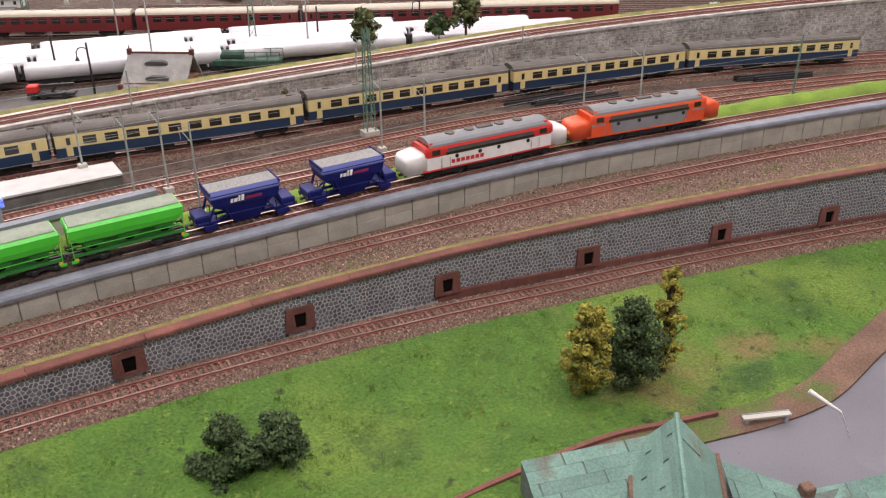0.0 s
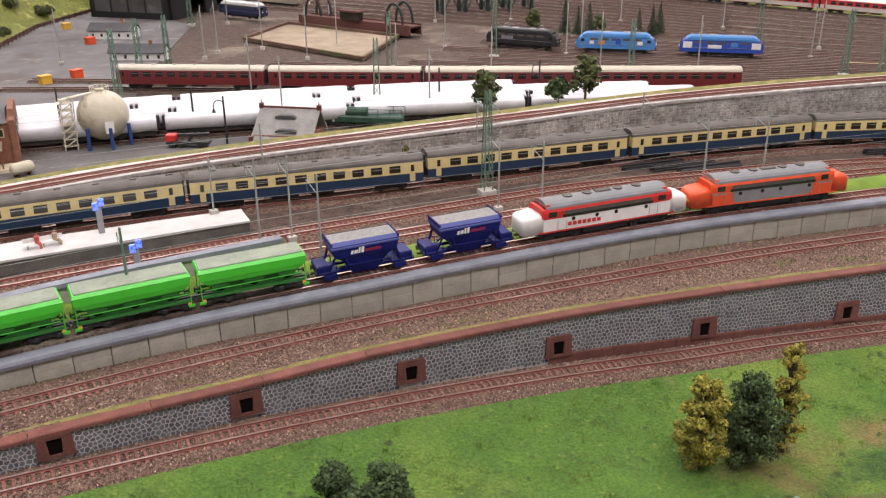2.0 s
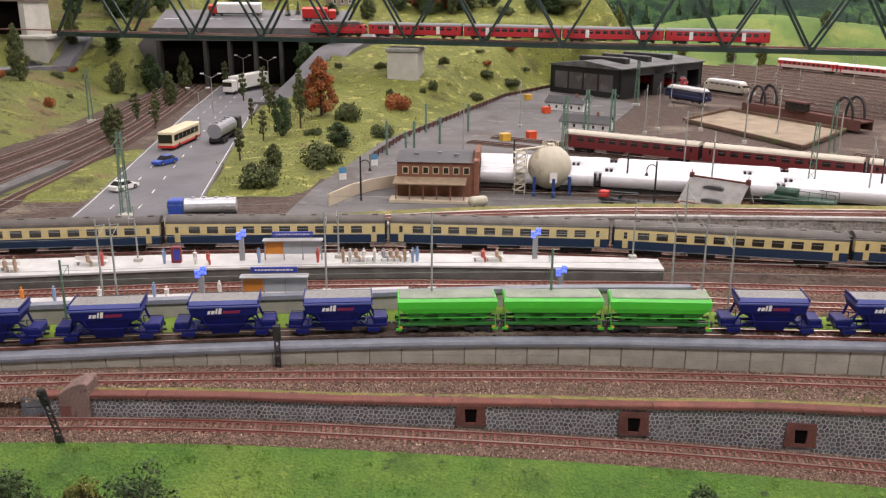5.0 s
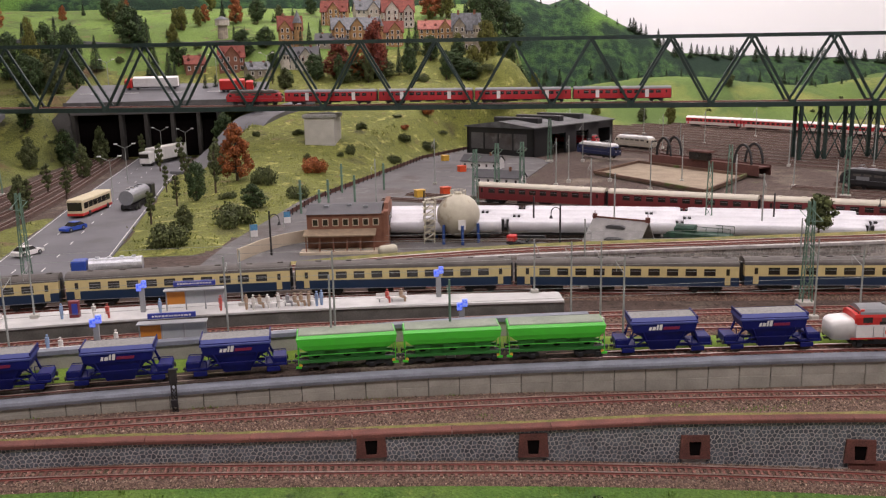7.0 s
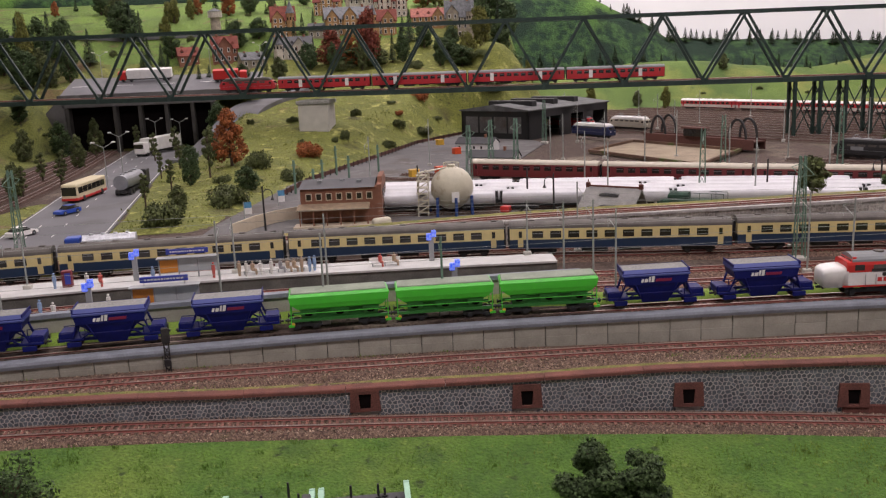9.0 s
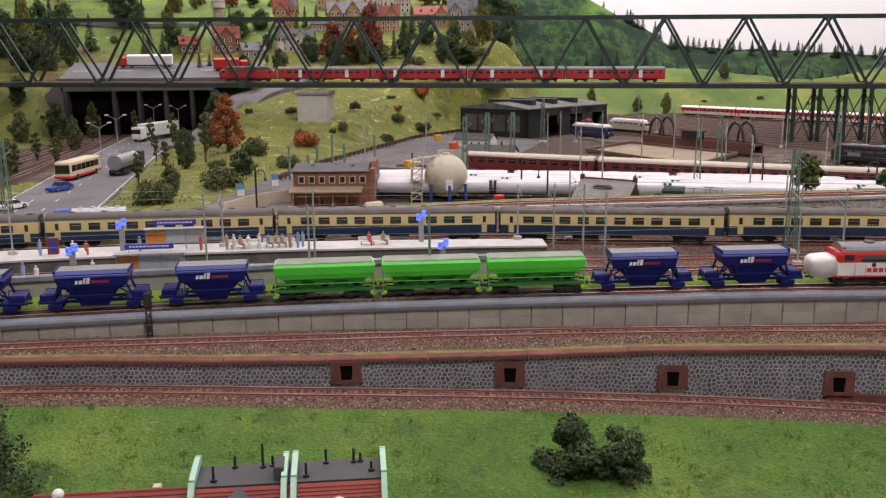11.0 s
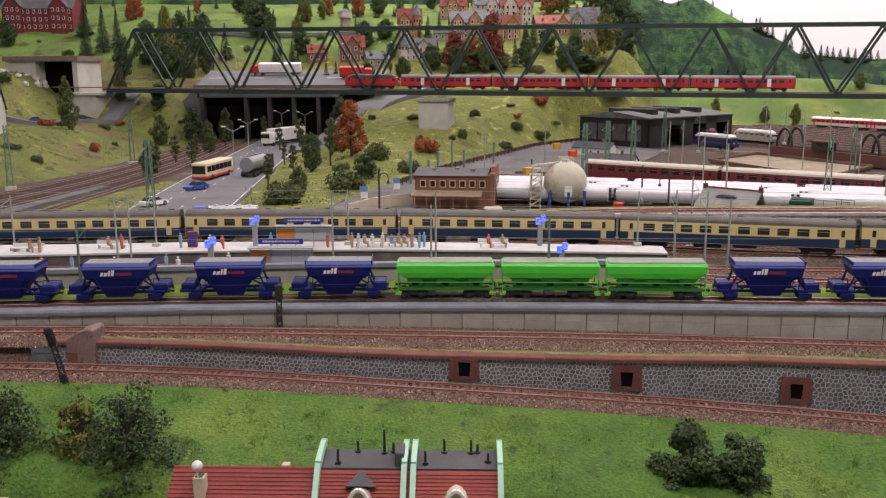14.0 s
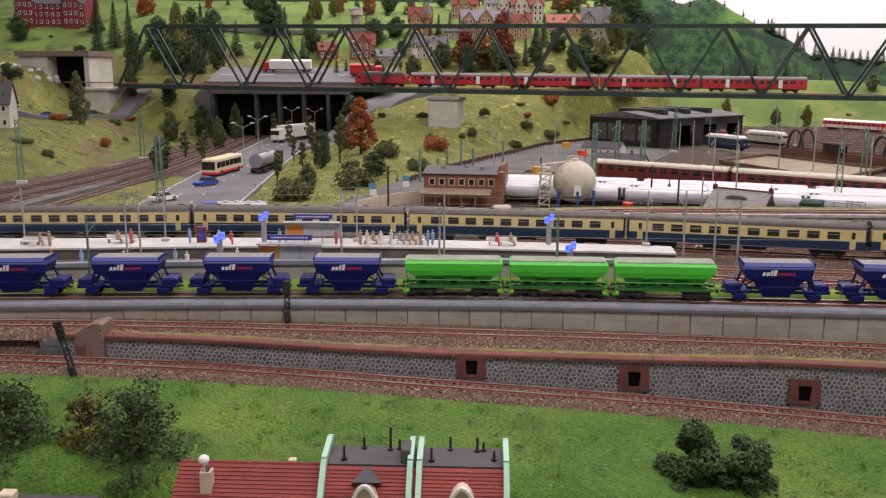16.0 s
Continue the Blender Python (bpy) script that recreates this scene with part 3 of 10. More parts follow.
def railway(label, path, single=(0, 0), bed=True, stones=0, step=0.0072, wide=0.027, seed=1, bedm=BALLAST, dull=False):
    tr = thing("railway_track", label, "track", kind="structure")
    if bed:
        bm = bmesh.new()
        prof = [(-wide, -0.011), (-wide + 0.006, -0.0040), (-0.0158, -0.0032), (-0.011, -0.0034), (0.0, -0.0036), (0.011, -0.0034), (0.0158, -0.0032), (wide - 0.006, -0.0040), (wide, -0.011)]
        sweep(bm, path, prof, closed=False)
        for v in bm.verts:
            v.co.z += 0.0007 * noise.noise(v.co * 160)
        part("ballast_bed", bm, bedm, tr, smooth=True)
    for o in (-0.00825 - 0.0004, 0.00825 + 0.0004):
        bm = bmesh.new()
        sweep(bm, shifted(path, o), rail_prof)
        r = part("rail", bm, DULL_RAIL if dull else RAILM, tr)
        bm = bmesh.new()
        sweep(bm, shifted(path, o), head_prof)
        part("rail_head", bm, DULL_TOP if dull else RAILTOP, r, "bright worn running surface")
    rest = bmesh.new()
    n = int((len(path) - 2) * 0.01 / step)
    made = 0
    for k in range(n):
        m = on_path(path, 0.004 + k * step)
        if single[0] <= m.translation.x <= single[1] and made < 295:
            ob = new("sleeper", sleeper_mesh)
            ob.parent = tr
            ob.matrix_basis = m
            made += 1
        else:
            box(rest, -0.0014, 0.0014, -0.0148, 0.0148, -0.0034, -0.0021, m)
    if len(rest.verts):
        tagged(part("sleepers", rest, OLD_TIE if dull else TIE, tr), kind="stuff")
    else:
        rest.free()
    if stones:
        rng = random.Random(seed)
        bm = bmesh.new()
        for _ in range(stones):
            m = on_path(path, rng.uniform(0.3, len(path) * 0.01 - 0.1))
            o = rng.choice((-1, 1)) * rng.uniform(0.0105, wide + 0.003) if rng.random() < 0.8 else rng.uniform(-0.007, 0.007)
            a = abs(o)
            h = -0.0033 if a < 0.016 else -0.0030 - 0.0076 * max(0, (a - wide + 0.008)) / 0.008
            r = rng.uniform(0.0006, 0.0017)
            c = m @ Vector((0, o, max(h, -0.0105)))
            f = [Vector((rng.uniform(-1, 1), rng.uniform(-1, 1), rng.uniform(-0.4, 0.4))) for _ in range(4)] + [Vector((rng.uniform(-0.4, 0.4), rng.uniform(-0.4, 0.4), 1))]
            vs = [bm.verts.new(c + v * r) for v in f]
            for i in range(4):
                bm.faces.new((vs[i], vs[(i + 1) % 4], vs[4]))
        tagged(part("ballast_stones", bm, STONES, tr, "loose brown ballast stones"), kind="stuff")
    return tr


railway("rusty single railway track on brown ballast beside the meadow", T1, (-0.72, 1.3), stones=26000, seed=3)
railway("rusty railway track on the terrace above the rubble wall", T2, (-0.72, 1.3), stones=26000, seed=4)
railway("railway track on top of the concrete wall", T3, (-0.72, 1.3), stones=7000, seed=5, wide=0.022)
for lab, p in (("yard track ending behind the concrete barrier", T4), ("yard track along the station platform", T5), ("yard track carrying the cream and blue express", T6), ("yard track at the foot of the limestone wall", T7)):
    railway(lab, p, stones=6000, seed=6)
railway("ramp track on top of the limestone retaining wall", T8, wide=0.025)

# ---- rubble retaining wall with red coping and niches ----
NICHES = [-0.044, 0.114, 0.276, 0.433, 0.594, 0.769, 0.918]
wall = thing("retaining_wall", "dark rubble retaining wall with pale mortar, red sandstone coping and drain niches", "retaining wall", kind="structure")
top_at = lambda x: t2_at(x)[1] - 0.0055 - wall_drop(x)
bm = bmesh.new()
rings = []
for k, p in enumerate(WALL):
    n = left(WALL, k)
    zt = top_at(p.x)
    rings.append([Vector((p.x, p.y, p.z - 0.02)), Vector((p.x, p.y, zt)), Vector((p.x, p.y, zt)) + n * 0.016, Vector((p.x, p.y, p.z - 0.02)) + n * 0.016])
loft(bm, rings)
part("wall_core", bm, MORTAR, wall, "pale mortar bed")


def wall_frame(s):
    m = on_path(WALL, s)
    p = m.translation
    h = top_at(p.x) - p.z
    d = (m.to_3x3() @ Vector((1, 0, 0)))
    d.z = 0
    d.normalize()
    n = Vector((d.y, -d.x, 0))
    return p, d, n, h


def clip_cell(c, others):
    poly = [Vector((c.x + dx, c.y + dy)) for dx, dy in ((-0.02, -0.02), (0.02, -0.02), (0.02, 0.02), (-0.02, 0.02))]
    for o in others:
        mid, d = (c + o) / 2, (o - c)
        d = d.normalized()
        mid = mid - d * 0.00042
        out = []
        for a, b in zip(poly, poly[1:] + poly[:1]):
            da, db = (a - mid).dot(d), (b - mid).dot(d)
            if da <= 0:
                out.append(a)
            if (da < 0) != (db < 0):
                out.append(a + (b - a) * (da / (da - db)))
        poly = out
        if len(poly) < 3:
            return []
    return poly


rng = random.Random(11)
wall_len = (len(WALL) - 2) * 0.01
seeds = []
for i in range(int(wall_len / 0.0045)):
    s0 = i * 0.0045
    h = wall_frame(min(s0, wall_len))[3]
    rows = max(2, round((h + 0.008) / 0.0043))
    for j in range(-1, rows + 1):
        seeds.append(Vector((s0 + (0.00225 if j % 2 else 0) + rng.uniform(-0.0015, 0.0015), (j + 0.5) * (h + 0.008) / rows - 0.008 + rng.uniform(-0.0013, 0.0013))))
niche_s = [near_x(WALL, x) for x in NICHES]
bins = {}
for v in seeds:
    bins.setdefault(int(v.x / 0.015), []).append(v)
far = bmesh.new()
count = 0
for c in seeds:
    p, d, n, h = wall_frame(min(max(c.x, 0), wall_len))
    if c.y < -0.008 or c.y > h:
        continue
    if any(abs(c.x - s) < 0.0115 and c.y < 0.02 for s in niche_s):
        continue
    near = [o for b in (-1, 0, 1) for o in bins.get(int(c.x / 0.015) + b, []) if o is not c and (o - c).length < 0.022]
    poly = clip_cell(c, near)
    poly = [Vector((q.x, min(q.y, h - 0.0005))) for q in poly]
    if len(poly) < 3:
        continue
    mid = sum(poly, Vector((0, 0))) / len(poly)
    proud = rng.uniform(0.0003, 0.00055)
    use = bmesh.new() if (0.0 < p.x < 0.42 and count < 300) else far
    base = [use.verts.new(p + d * (q.x - c.x) + n * 0.0002 + Vector((0, 0, q.y))) for q in poly]
    face = [use.verts.new(p + d * (q.x - c.x) + n * proud + Vector((0, 0, q.y))) for q in [mid + (q - mid) * 0.90 for q in poly]]
    use.faces.new(face)
    for k in range(len(poly)):
        use.faces.new((base[k], base[(k + 1) % len(poly)], face[(k + 1) % len(poly)], face[k]))
    if use is not far:
        part("stone", use, RUBBLE, wall)
        count += 1
tagged(part("stones", far, RUBBLE_I, wall), kind="stuff")
# red footing course along the foot of the wall
s = near_x(WALL, 0.42)
while s < wall_len - 0.02:
    e = min(s + 0.074, wall_len)
    sub = [on_path(WALL, s + (e - 0.0005 - s) * k / 5).translation for k in range(6)]
    bm = bmesh.new()
    sweep(bm, sub, [(-0.0014, -0.012), (-0.0014, -0.0008), (-0.0007, 0.0008), (0.002, 0.0008), (0.002, -0.012)])
    part("footing_block", bm, SAND_RED, wall, "dark red footing course")
    s = e
# coping in long blocks
s = 0.0
while s < wall_len - 0.02:
    e = min(s + 0.098, wall_len)
    sub = [on_path(WALL, s + (e - 0.0006 - s) * k / 6).translation for k in range(7)]
    for q in sub:
        q.z = top_at(q.x)
    bm = bmesh.new()
    sweep(bm, sub, [(-0.003, -0.0005), (-0.003, 0.0026), (-0.002, 0.0036), (0.0085, 0.0036), (0.0085, -0.0005)])
    part("coping_block", bm, SAND_RED, wall)
    s = e
for s in niche_s:
    p, d, n, h = wall_frame(s)
    rz = math.degrees(math.atan2(d.y, d.x))
    fr = part("niche_frame", bmesh.new(), NICHE_RED, wall, "red sandstone niche surround")
    bm = bmesh.new()
    hh = 0.0225
    for pts in (((-0.0152, -0.002), (-0.0048, -0.002), (-0.0062, 0.0162), (-0.0138, hh)), ((0.0048, -0.002), (0.0152, -0.002), (0.0138, hh), (0.0062, 0.0162)), ((-0.0062, 0.0162), (0.0062, 0.0162), (0.0138, hh), (-0.0138, hh)), ((-0.005, -0.002), (0.005, -0.002), (0.0052, 0.001), (-0.0052, 0.001))):
        extrude(bm, [(x, -0.0030, z) for x, z in pts], (0, 0.007, 0))
    bm.to_mesh(fr.data)
    bm.free()
    fr.matrix_basis = pose(p.x, p.y, p.z, 0, 0, rz)
    # solid black block painted as the niche's shade, with hardly any depth
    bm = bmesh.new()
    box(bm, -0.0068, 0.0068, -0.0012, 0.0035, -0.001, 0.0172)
    hole = part("niche_opening", bm, HOLE_SHADE, fr, "black block standing for the niche's shade")

# stone end block of the wall
bm = bmesh.new()
extrude(bm, [(-0.018, 0, -0.03), (0.011, 0, -0.03), (0.011, 0, 0.0255), (0.006, 0, 0.0275), (-0.006, 0, 0.0235), (-0.018, 0, 0.0155)], (0, 0.026, 0))
bmesh.ops.bevel(bm, geom=list(bm.edges), offset=0.0009, segments=1, affect="EDGES", profile=0.5)
eb = solo("wall_end_block", bm, mat("end_block", (0.27, 0.185, 0.165), (0.17, 0.115, 0.10), 0.9, 0, 60, 0.9, 700, 0.3, 0.6, 0.0008, spots=(((0.12, 0.075, 0.065), 130.0, 0.56, 0.68),)), "weathered stone end block of the retaining wall", "stone block", m=pose(-0.421, 0.703, 0.035, 0, 0, -4))
bm = bmesh.new()
box(bm, -0.0165, -0.0065, -0.0006, 0.001, -0.012, 0.0035)
part("inset_stone", bm, SAND_RED, eb, "dark red inset stone")

# ---- concrete wall with coping ----
cw = thing("concrete_wall", "pale concrete panel wall with a grey rounded coping", "wall", kind="structure")
c_len = (len(CWALL) - 2) * 0.01
bm = bmesh.new()
rings = []
for k, p in enumerate(CWALL):
    n = left(CWALL, k)
    zb = t2_at(p.x)[1] - 0.012
    rings.append([Vector((p.x, p.y, zb)) + n * 0.0012, Vector((p.x, p.y, p.z - 0.002)) + n * 0.0012, Vector((p.x, p.y, p.z - 0.002)) + n * 0.010, Vector((p.x, p.y, zb)) + n * 0.010])
loft(bm, rings)
part("wall_core", bm, PLATFORM_SIDE, cw, "dark panel joints")
s = 0.0
while s < c_len - 0.03:
    e = s + 0.0335
    a, b = on_path(CWALL, s + 0.0004).translation, on_path(CWALL, e - 0.0004).translation
    d = (b - a).normalized()
    n = Vector((d.y, -d.x, 0)).normalized()
    za, zb = t2_at(a.x)[1] - 0.012, t2_at(b.x)[1] - 0.012
    lo, hi = (Vector((a.x, a.y, za)), Vector((b.x, b.y, zb))), (Vector((a.x, a.y, a.z - 0.002)), Vector((b.x, b.y, b.z - 0.002)))
    for u0, u1 in ((0.0, 0.524), (0.526, 1.0)):
        f = [lo[0].lerp(hi[0], u0), lo[1].lerp(hi[1], u0), lo[1].lerp(hi[1], u1), lo[0].lerp(hi[0], u1)]
        bm = bmesh.new()
        loft(bm, [[v - n * 0.0014 for v in f], [v + n * 0.0002 for v in f], [f[0].lerp(f[2], 0.02) + n * 0.0006, f[1].lerp(f[3], 0.02) + n * 0.0006, f[2].lerp(f[0], 0.02) + n * 0.0006, f[3].lerp(f[1], 0.02) + n * 0.0006]])
        part("panel", bm, CONCRETE, cw)
    s = e
bm = bmesh.new()
sweep(bm, CWALL, [(-0.0032, -0.0065), (-0.0038, -0.003), (-0.0026, -0.0004), (0.0, 0.0), (0.011, 0.0), (0.011, -0.0065)])
part("coping", bm, COPING, cw, "blue-grey rounded coping", smooth=False)

# ---- grass strip behind the third track ----
bm = bmesh.new()
strip = []
for k in range(20, len(T3) - 1):
    p = T3[k]
    n = left(T3, k)
    w = 0.030 + 0.007 * fbm(p.x, 0, 8) if p.x > 0.22 else 0.040 + 0.004 * fbm(p.x, 0, 8)
    if p.x < -0.40:
        w = 0.02
    h = 0.003 + 0.0035 * max(0, fbm(p.x, 5, 11)) + (0.003 if p.x > 0.5 else 0)
    zz = max(p.z, YZ - 0.002)
    strip.append([p + n * 0.014 + Vector((0, 0, -0.006)), p + n * 0.018 + Vector((0, 0, -0.001)), Vector((p.x, p.y, zz)) + n * (0.02 + w * 0.3) + Vector((0, 0, h)), Vector((p.x, p.y, zz)) + n * (0.02 + w * 0.7) + Vector((0, 0, h * 0.8)), Vector((p.x, p.y, YZ)) + n * (0.02 + w) + Vector((0, 0, -0.007))])
vs = [[bm.verts.new(v + Vector((0, 0, 0.0008 * noise.noise(v * 90)))) for v in r] for r in strip]
for r, q in zip(vs, vs[1:]):
    for k in range(4):
        bm.faces.new((r[k], q[k], q[k + 1], r[k + 1]))
solo("grass_strip", bm, mat("fresh_grass", (0.20, 0.32, 0.04), (0.12, 0.19, 0.03), 0.9, 0, 40, 0.9, 900, 0.3, 0.8, 0.0015), "uneven strip of fresh green grass beside the track", "grass", "structure", smooth=True)

# ---- low concrete barrier ----
BAR = spline([(-0.53, 0.832, 0.093), (-0.4, 0.842, 0.094), (-0.26, 0.850, 0.095), (-0.12, 0.858, 0.095), (0.05, 0.867, 0.095), (0.222, 0.864, 0.095)])
br = thing("concrete_barrier", "low pale concrete barrier wall with a dark grey top", "barrier", kind="structure")
bm = bmesh.new()
sweep(bm, BAR, [(0.0, -0.032), (0.0, -0.0045), (0.006, -0.0045), (0.006, -0.032)])
part("barrier_face", bm, CONCRETE, br)
bm = bmesh.new()
sweep(bm, BAR, [(-0.0025, -0.0045), (-0.002, 0.0), (0.009, 0.0), (0.009, -0.0045)])
part("barrier_coping", bm, COPING, br, "dark grey coping")

# ---- station platforms ----
PZ = 0.085
PF = spline([(-1.25, 0.905, PZ), (-0.9, 0.94, PZ), (-0.63, 0.953, PZ), (-0.38, 0.978, PZ), (-0.15, 0.985, PZ), (0.086, 0.970, PZ), (0.217, 0.958, PZ)])
pl = thing("island_platform", "island platform with pale paving and dark sides", "platform", kind="structure")
pw = [0.085 - 0.033 * min(1, max(0, (p.x + 1.0) / 0.9)) - 0.008 * max(0, p.x / 0.2) for p in PF]
bm = bmesh.new()
loft(bm, [[p + Vector((0, 0, -0.018)) + left(PF, k) * 0.002, p + Vector((0, 0, -0.0025)) + left(PF, k) * 0.002, p + Vector((0, 0, -0.0025)) + left(PF, k) * (pw[k] - 0.002), p + Vector((0, 0, -0.018)) + left(PF, k) * (pw[k] - 0.002)] for k, p in enumerate(PF)])
part("platform_side", bm, PLATFORM_SIDE, pl, "dark platform wall")
bm = bmesh.new()
loft(bm, [[p + Vector((0, 0, -0.0025)), p, p + left(PF, k) * pw[k], p + Vector((0, 0, -0.0025)) + left(PF, k) * pw[k]] for k, p in enumerate(PF)])
part("platform_paving", bm, PLATFORM_TOP, pl, "pale paving slab")
P2 = spline([(-1.25, 0.80, 0.083), (-0.9, 0.822, 0.083), (-0.6, 0.842, 0.083), (-0.4, 0.853, 0.083), (-0.25, 0.862, 0.083), (-0.1, 0.872, 0.083)])
pl2 = thing("side_platform", "narrow side platform with pale paving behind the barrier", "platform", kind="structure")
bm = bmesh.new()
sweep(bm, P2, [(0, -0.016), (0, -0.0025), (0.036, -0.0025), (0.036, -0.016)])
part("platform_side", bm, PLATFORM_SIDE, pl2, "dark platform wall")
bm = bmesh.new()
sweep(bm, P2, [(-0.002, -0.0025), (-0.002, 0), (0.038, 0), (0.038, -0.0025)])
part("platform_paving", bm, PLATFORM_TOP, pl2, "pale paving slab")

# ---- limestone wall under the ramp track ----
sw = thing("limestone_wall", "weathered pale limestone wall under the ramp track", "retaining wall", kind="structure")
bm = bmesh.new()
loft(bm, [[Vector((p.x, p.y, 0.06)) - left(SWALL, k) * 0.003, p + Vector((0, 0, -0.003)), p + Vector((0, 0, -0.003)) + left(SWALL, k) * 0.06, Vector((p.x, p.y, 0.06)) + left(SWALL, k) * 0.09] for k, p in enumerate(SWALL)])
part("wall_body", bm, MORTAR, sw)
bm = bmesh.new()
sweep(bm, SWALL, [(-0.003, -0.004), (-0.003, 0.0), (0.006, 0.0), (0.006, -0.004)])
part("coping", bm, mat("pale_coping", (0.46, 0.44, 0.42), (0.32, 0.30, 0.29), 0.9, scale=80), sw, "pale stone coping")
rng = random.Random(5)
bm = bmesh.new()
for k in range(len(SWALL) - 1):
    p = SWALL[k]
    d = (SWALL[k + 1] - p)
    n = -left(SWALL, k)
    hh = p.z - 0.004 - 0.066
    rows = max(1, int(hh / 0.0042))
    for j in range(rows):
        u = 0.0
        while u < 1.0:
            w = min(rng.uniform(0.3, 0.75), 1.0 - u)
            z0, z1 = 0.066 + hh * j / rows + 0.0002, 0.066 + hh * (j + 1) / rows - 0.0002
            a, b = p + d * (u + 0.02), p + d * (u + w - 0.02)
            f0, f1 = 0.003 * (p.z - 0.003 - z0) / (p.z - 0.063), 0.003 * (p.z - 0.003 - z1) / (p.z - 0.063)
            o = rng.uniform(0.0003, 0.0013)
            q = [(a, z0, f0), (b, z0, f0), (b, z1, f1), (a, z1, f1)]
            vs = [bm.verts.new(Vector((v.x, v.y, z)) + n * (f - 0.0002)) for v, z, f in q] + [bm.verts.new(Vector((v.x, v.y, z)) + n * (f + o)) for v, z, f in q]
            bm.faces.new(vs[4:])
            for i in range(4):
                bm.faces.new((vs[i], vs[(i + 1) % 4], vs[4 + (i + 1) % 4], vs[4 + i]))
            u += w + 0.001
tagged(part("stones", bm, mat("limestone", (0.47, 0.45, 0.42), (0.20, 0.18, 0.16), 0.92, 0, 30, 0.9, 420, 0.3, 0.6, 0.001, rnd=0.3, island=True), sw, "pale coursed stones"), kind="stuff")
# embankment of the ramp
bm = bmesh.new()
sweep(bm, T8, [(-0.022, -0.012), (-0.020, -0.006), (0.03, -0.006), (0.042, -0.002), (0.05, -0.01), (0.085, -0.045), (-0.022, -0.045)])
solo("ramp_bank", bm, GRASS_DRY, "dry grass bank carrying the ramp track", "embankment", "structure")
# ---- hills, road and far ground ----


def sm(v):
    v = min(max(v, 0.0), 1.0)
    return v * v * (3 - 2 * v)


def hill_edge(y):
    return float(np.interp(y, (1.4, 1.5, 2.0, 2.4, 2.8, 3.1, 4.0), (-0.31, -0.27, -0.14, 0.03, 0.2, 0.42, 0.95)))


def road_x(y):
    return float(np.interp(y, (1.2, 1.4, 1.8, 2.4, 3.2, 3.6), (-0.535, -0.545, -0.575, -0.62, -0.665, -0.69)))


def land(x, y):
    r = fbm(x, y, 3.0)
    xe = hill_edge(y)
    rise = float(np.interp(y, (1.45, 1.9, 2.3, 2.6, 2.9, 3.15, 3.5, 4.0, 4.5), (0.004, 0.010, 0.028, 0.055, 0.10, 0.15, 0.27, 0.47, 0.60)))
    near_hill = rise * sm((x - road_x(y) - 0.115) / 0.22) * sm((xe - x) / 0.2)
    back = float(np.interp(y, (3.18, 3.26, 3.5, 3.62, 4.0, 4.5), (0.0, 0.215, 0.255, 0.31, 0.47, 0.60))) * sm((0.82 - x + 0.10 * fbm(x, y, 2.5)) / 0.38)
    lft = 0.085 * sm((-0.965 - x - 0.12 * sm((2.1 - y) / 0.6)) / 0.32) * sm((y - 1.3) / 0.5) + 0.17 * sm((-1.38 - x) / 0.22) * sm((y - 2.55) / 0.5)
    far = (0.185 + 0.025 * math.sin(x * 4.0 + 1.0)) * sm((x - 0.6) / 0.4) * sm((y - 3.92 - 0.05 * math.sin(x * 5.0)) / 0.45)
    knob = 0.335 * sm((y - 3.2) / 0.26) * sm((0.93 - x) / 0.30) * sm((x - 0.40) / 0.2) * sm((4.0 - y) / 0.3)
    bank = 0.18 * sm((y - 2.82) / 0.32) * sm((-0.96 - x) / 0.09)
    rxx = road_x(y)
    span = sm((y - 1.42) / 0.05) * sm((2.95 - y) / 0.2)
    verge = 0.006 * sm((x - rxx - 0.092) / 0.025) * sm((xe - x) / 0.05) * span
    island = 0.006 * sm((rxx - 0.095 - x) / 0.025) * sm((x + 0.72 + (1.9 - y) * 0.3) / 0.04) * sm((1.95 - y) / 0.1) * sm((y - 1.4) / 0.03)
    h = max(near_hill, back, knob, lft, far, bank, verge, island)
    return 0.0645 + h + r * 0.012 * min(1.0, max(0.0, h - 0.006) / 0.03)


X = np.linspace(-3.0, 3.3, 190)
Y = np.linspace(1.38, 4.85, 120)
vs = {}
for i, x in enumerate(X):
    for j, y in enumerate(Y):
        vs[i, j] = (x, y, land(x, y))
sheets = {}
for i in range(len(X) - 1):
    for j in range(len(Y) - 1):
        q = [vs[i, j], vs[i + 1, j], vs[i + 1, j + 1], vs[i, j + 1]]
        if max(v[2] for v in q) > 0.0665:
            edge = 0.10 * fbm(X[i], Y[j], 2.2)
            key = "field" if X[i] > 0.9 + edge else "left" if X[i] < -0.8 + edge and Y[j] < 3.62 + edge else ("upper" if Y[j] > 3.62 + edge + 0.25 * max(0.0, X[i] + 0.3) else "near")
            sheets.setdefault(key, []).append(q)
SLOPES = {"near": (HILL, "yellow-green flocked hill beside the road"), "left": (OLIVE_HILL, "olive grass slope above the cutting"), "field": (FIELD, "bright green rolling field before the mountains"), "upper": (FRESH_HILL, "fresh green meadow of the upper hillside")}
for key, quads in sheets.items():
    bm = bmesh.new()
    got = {}
    for q in quads:
        for v in q:
            if v not in got:
                got[v] = bm.verts.new(v)
        bm.faces.new([got[v] for v in q])
    solo("hillside", bm, SLOPES[key][0], SLOPES[key][1], "hill", "structure", smooth=True)

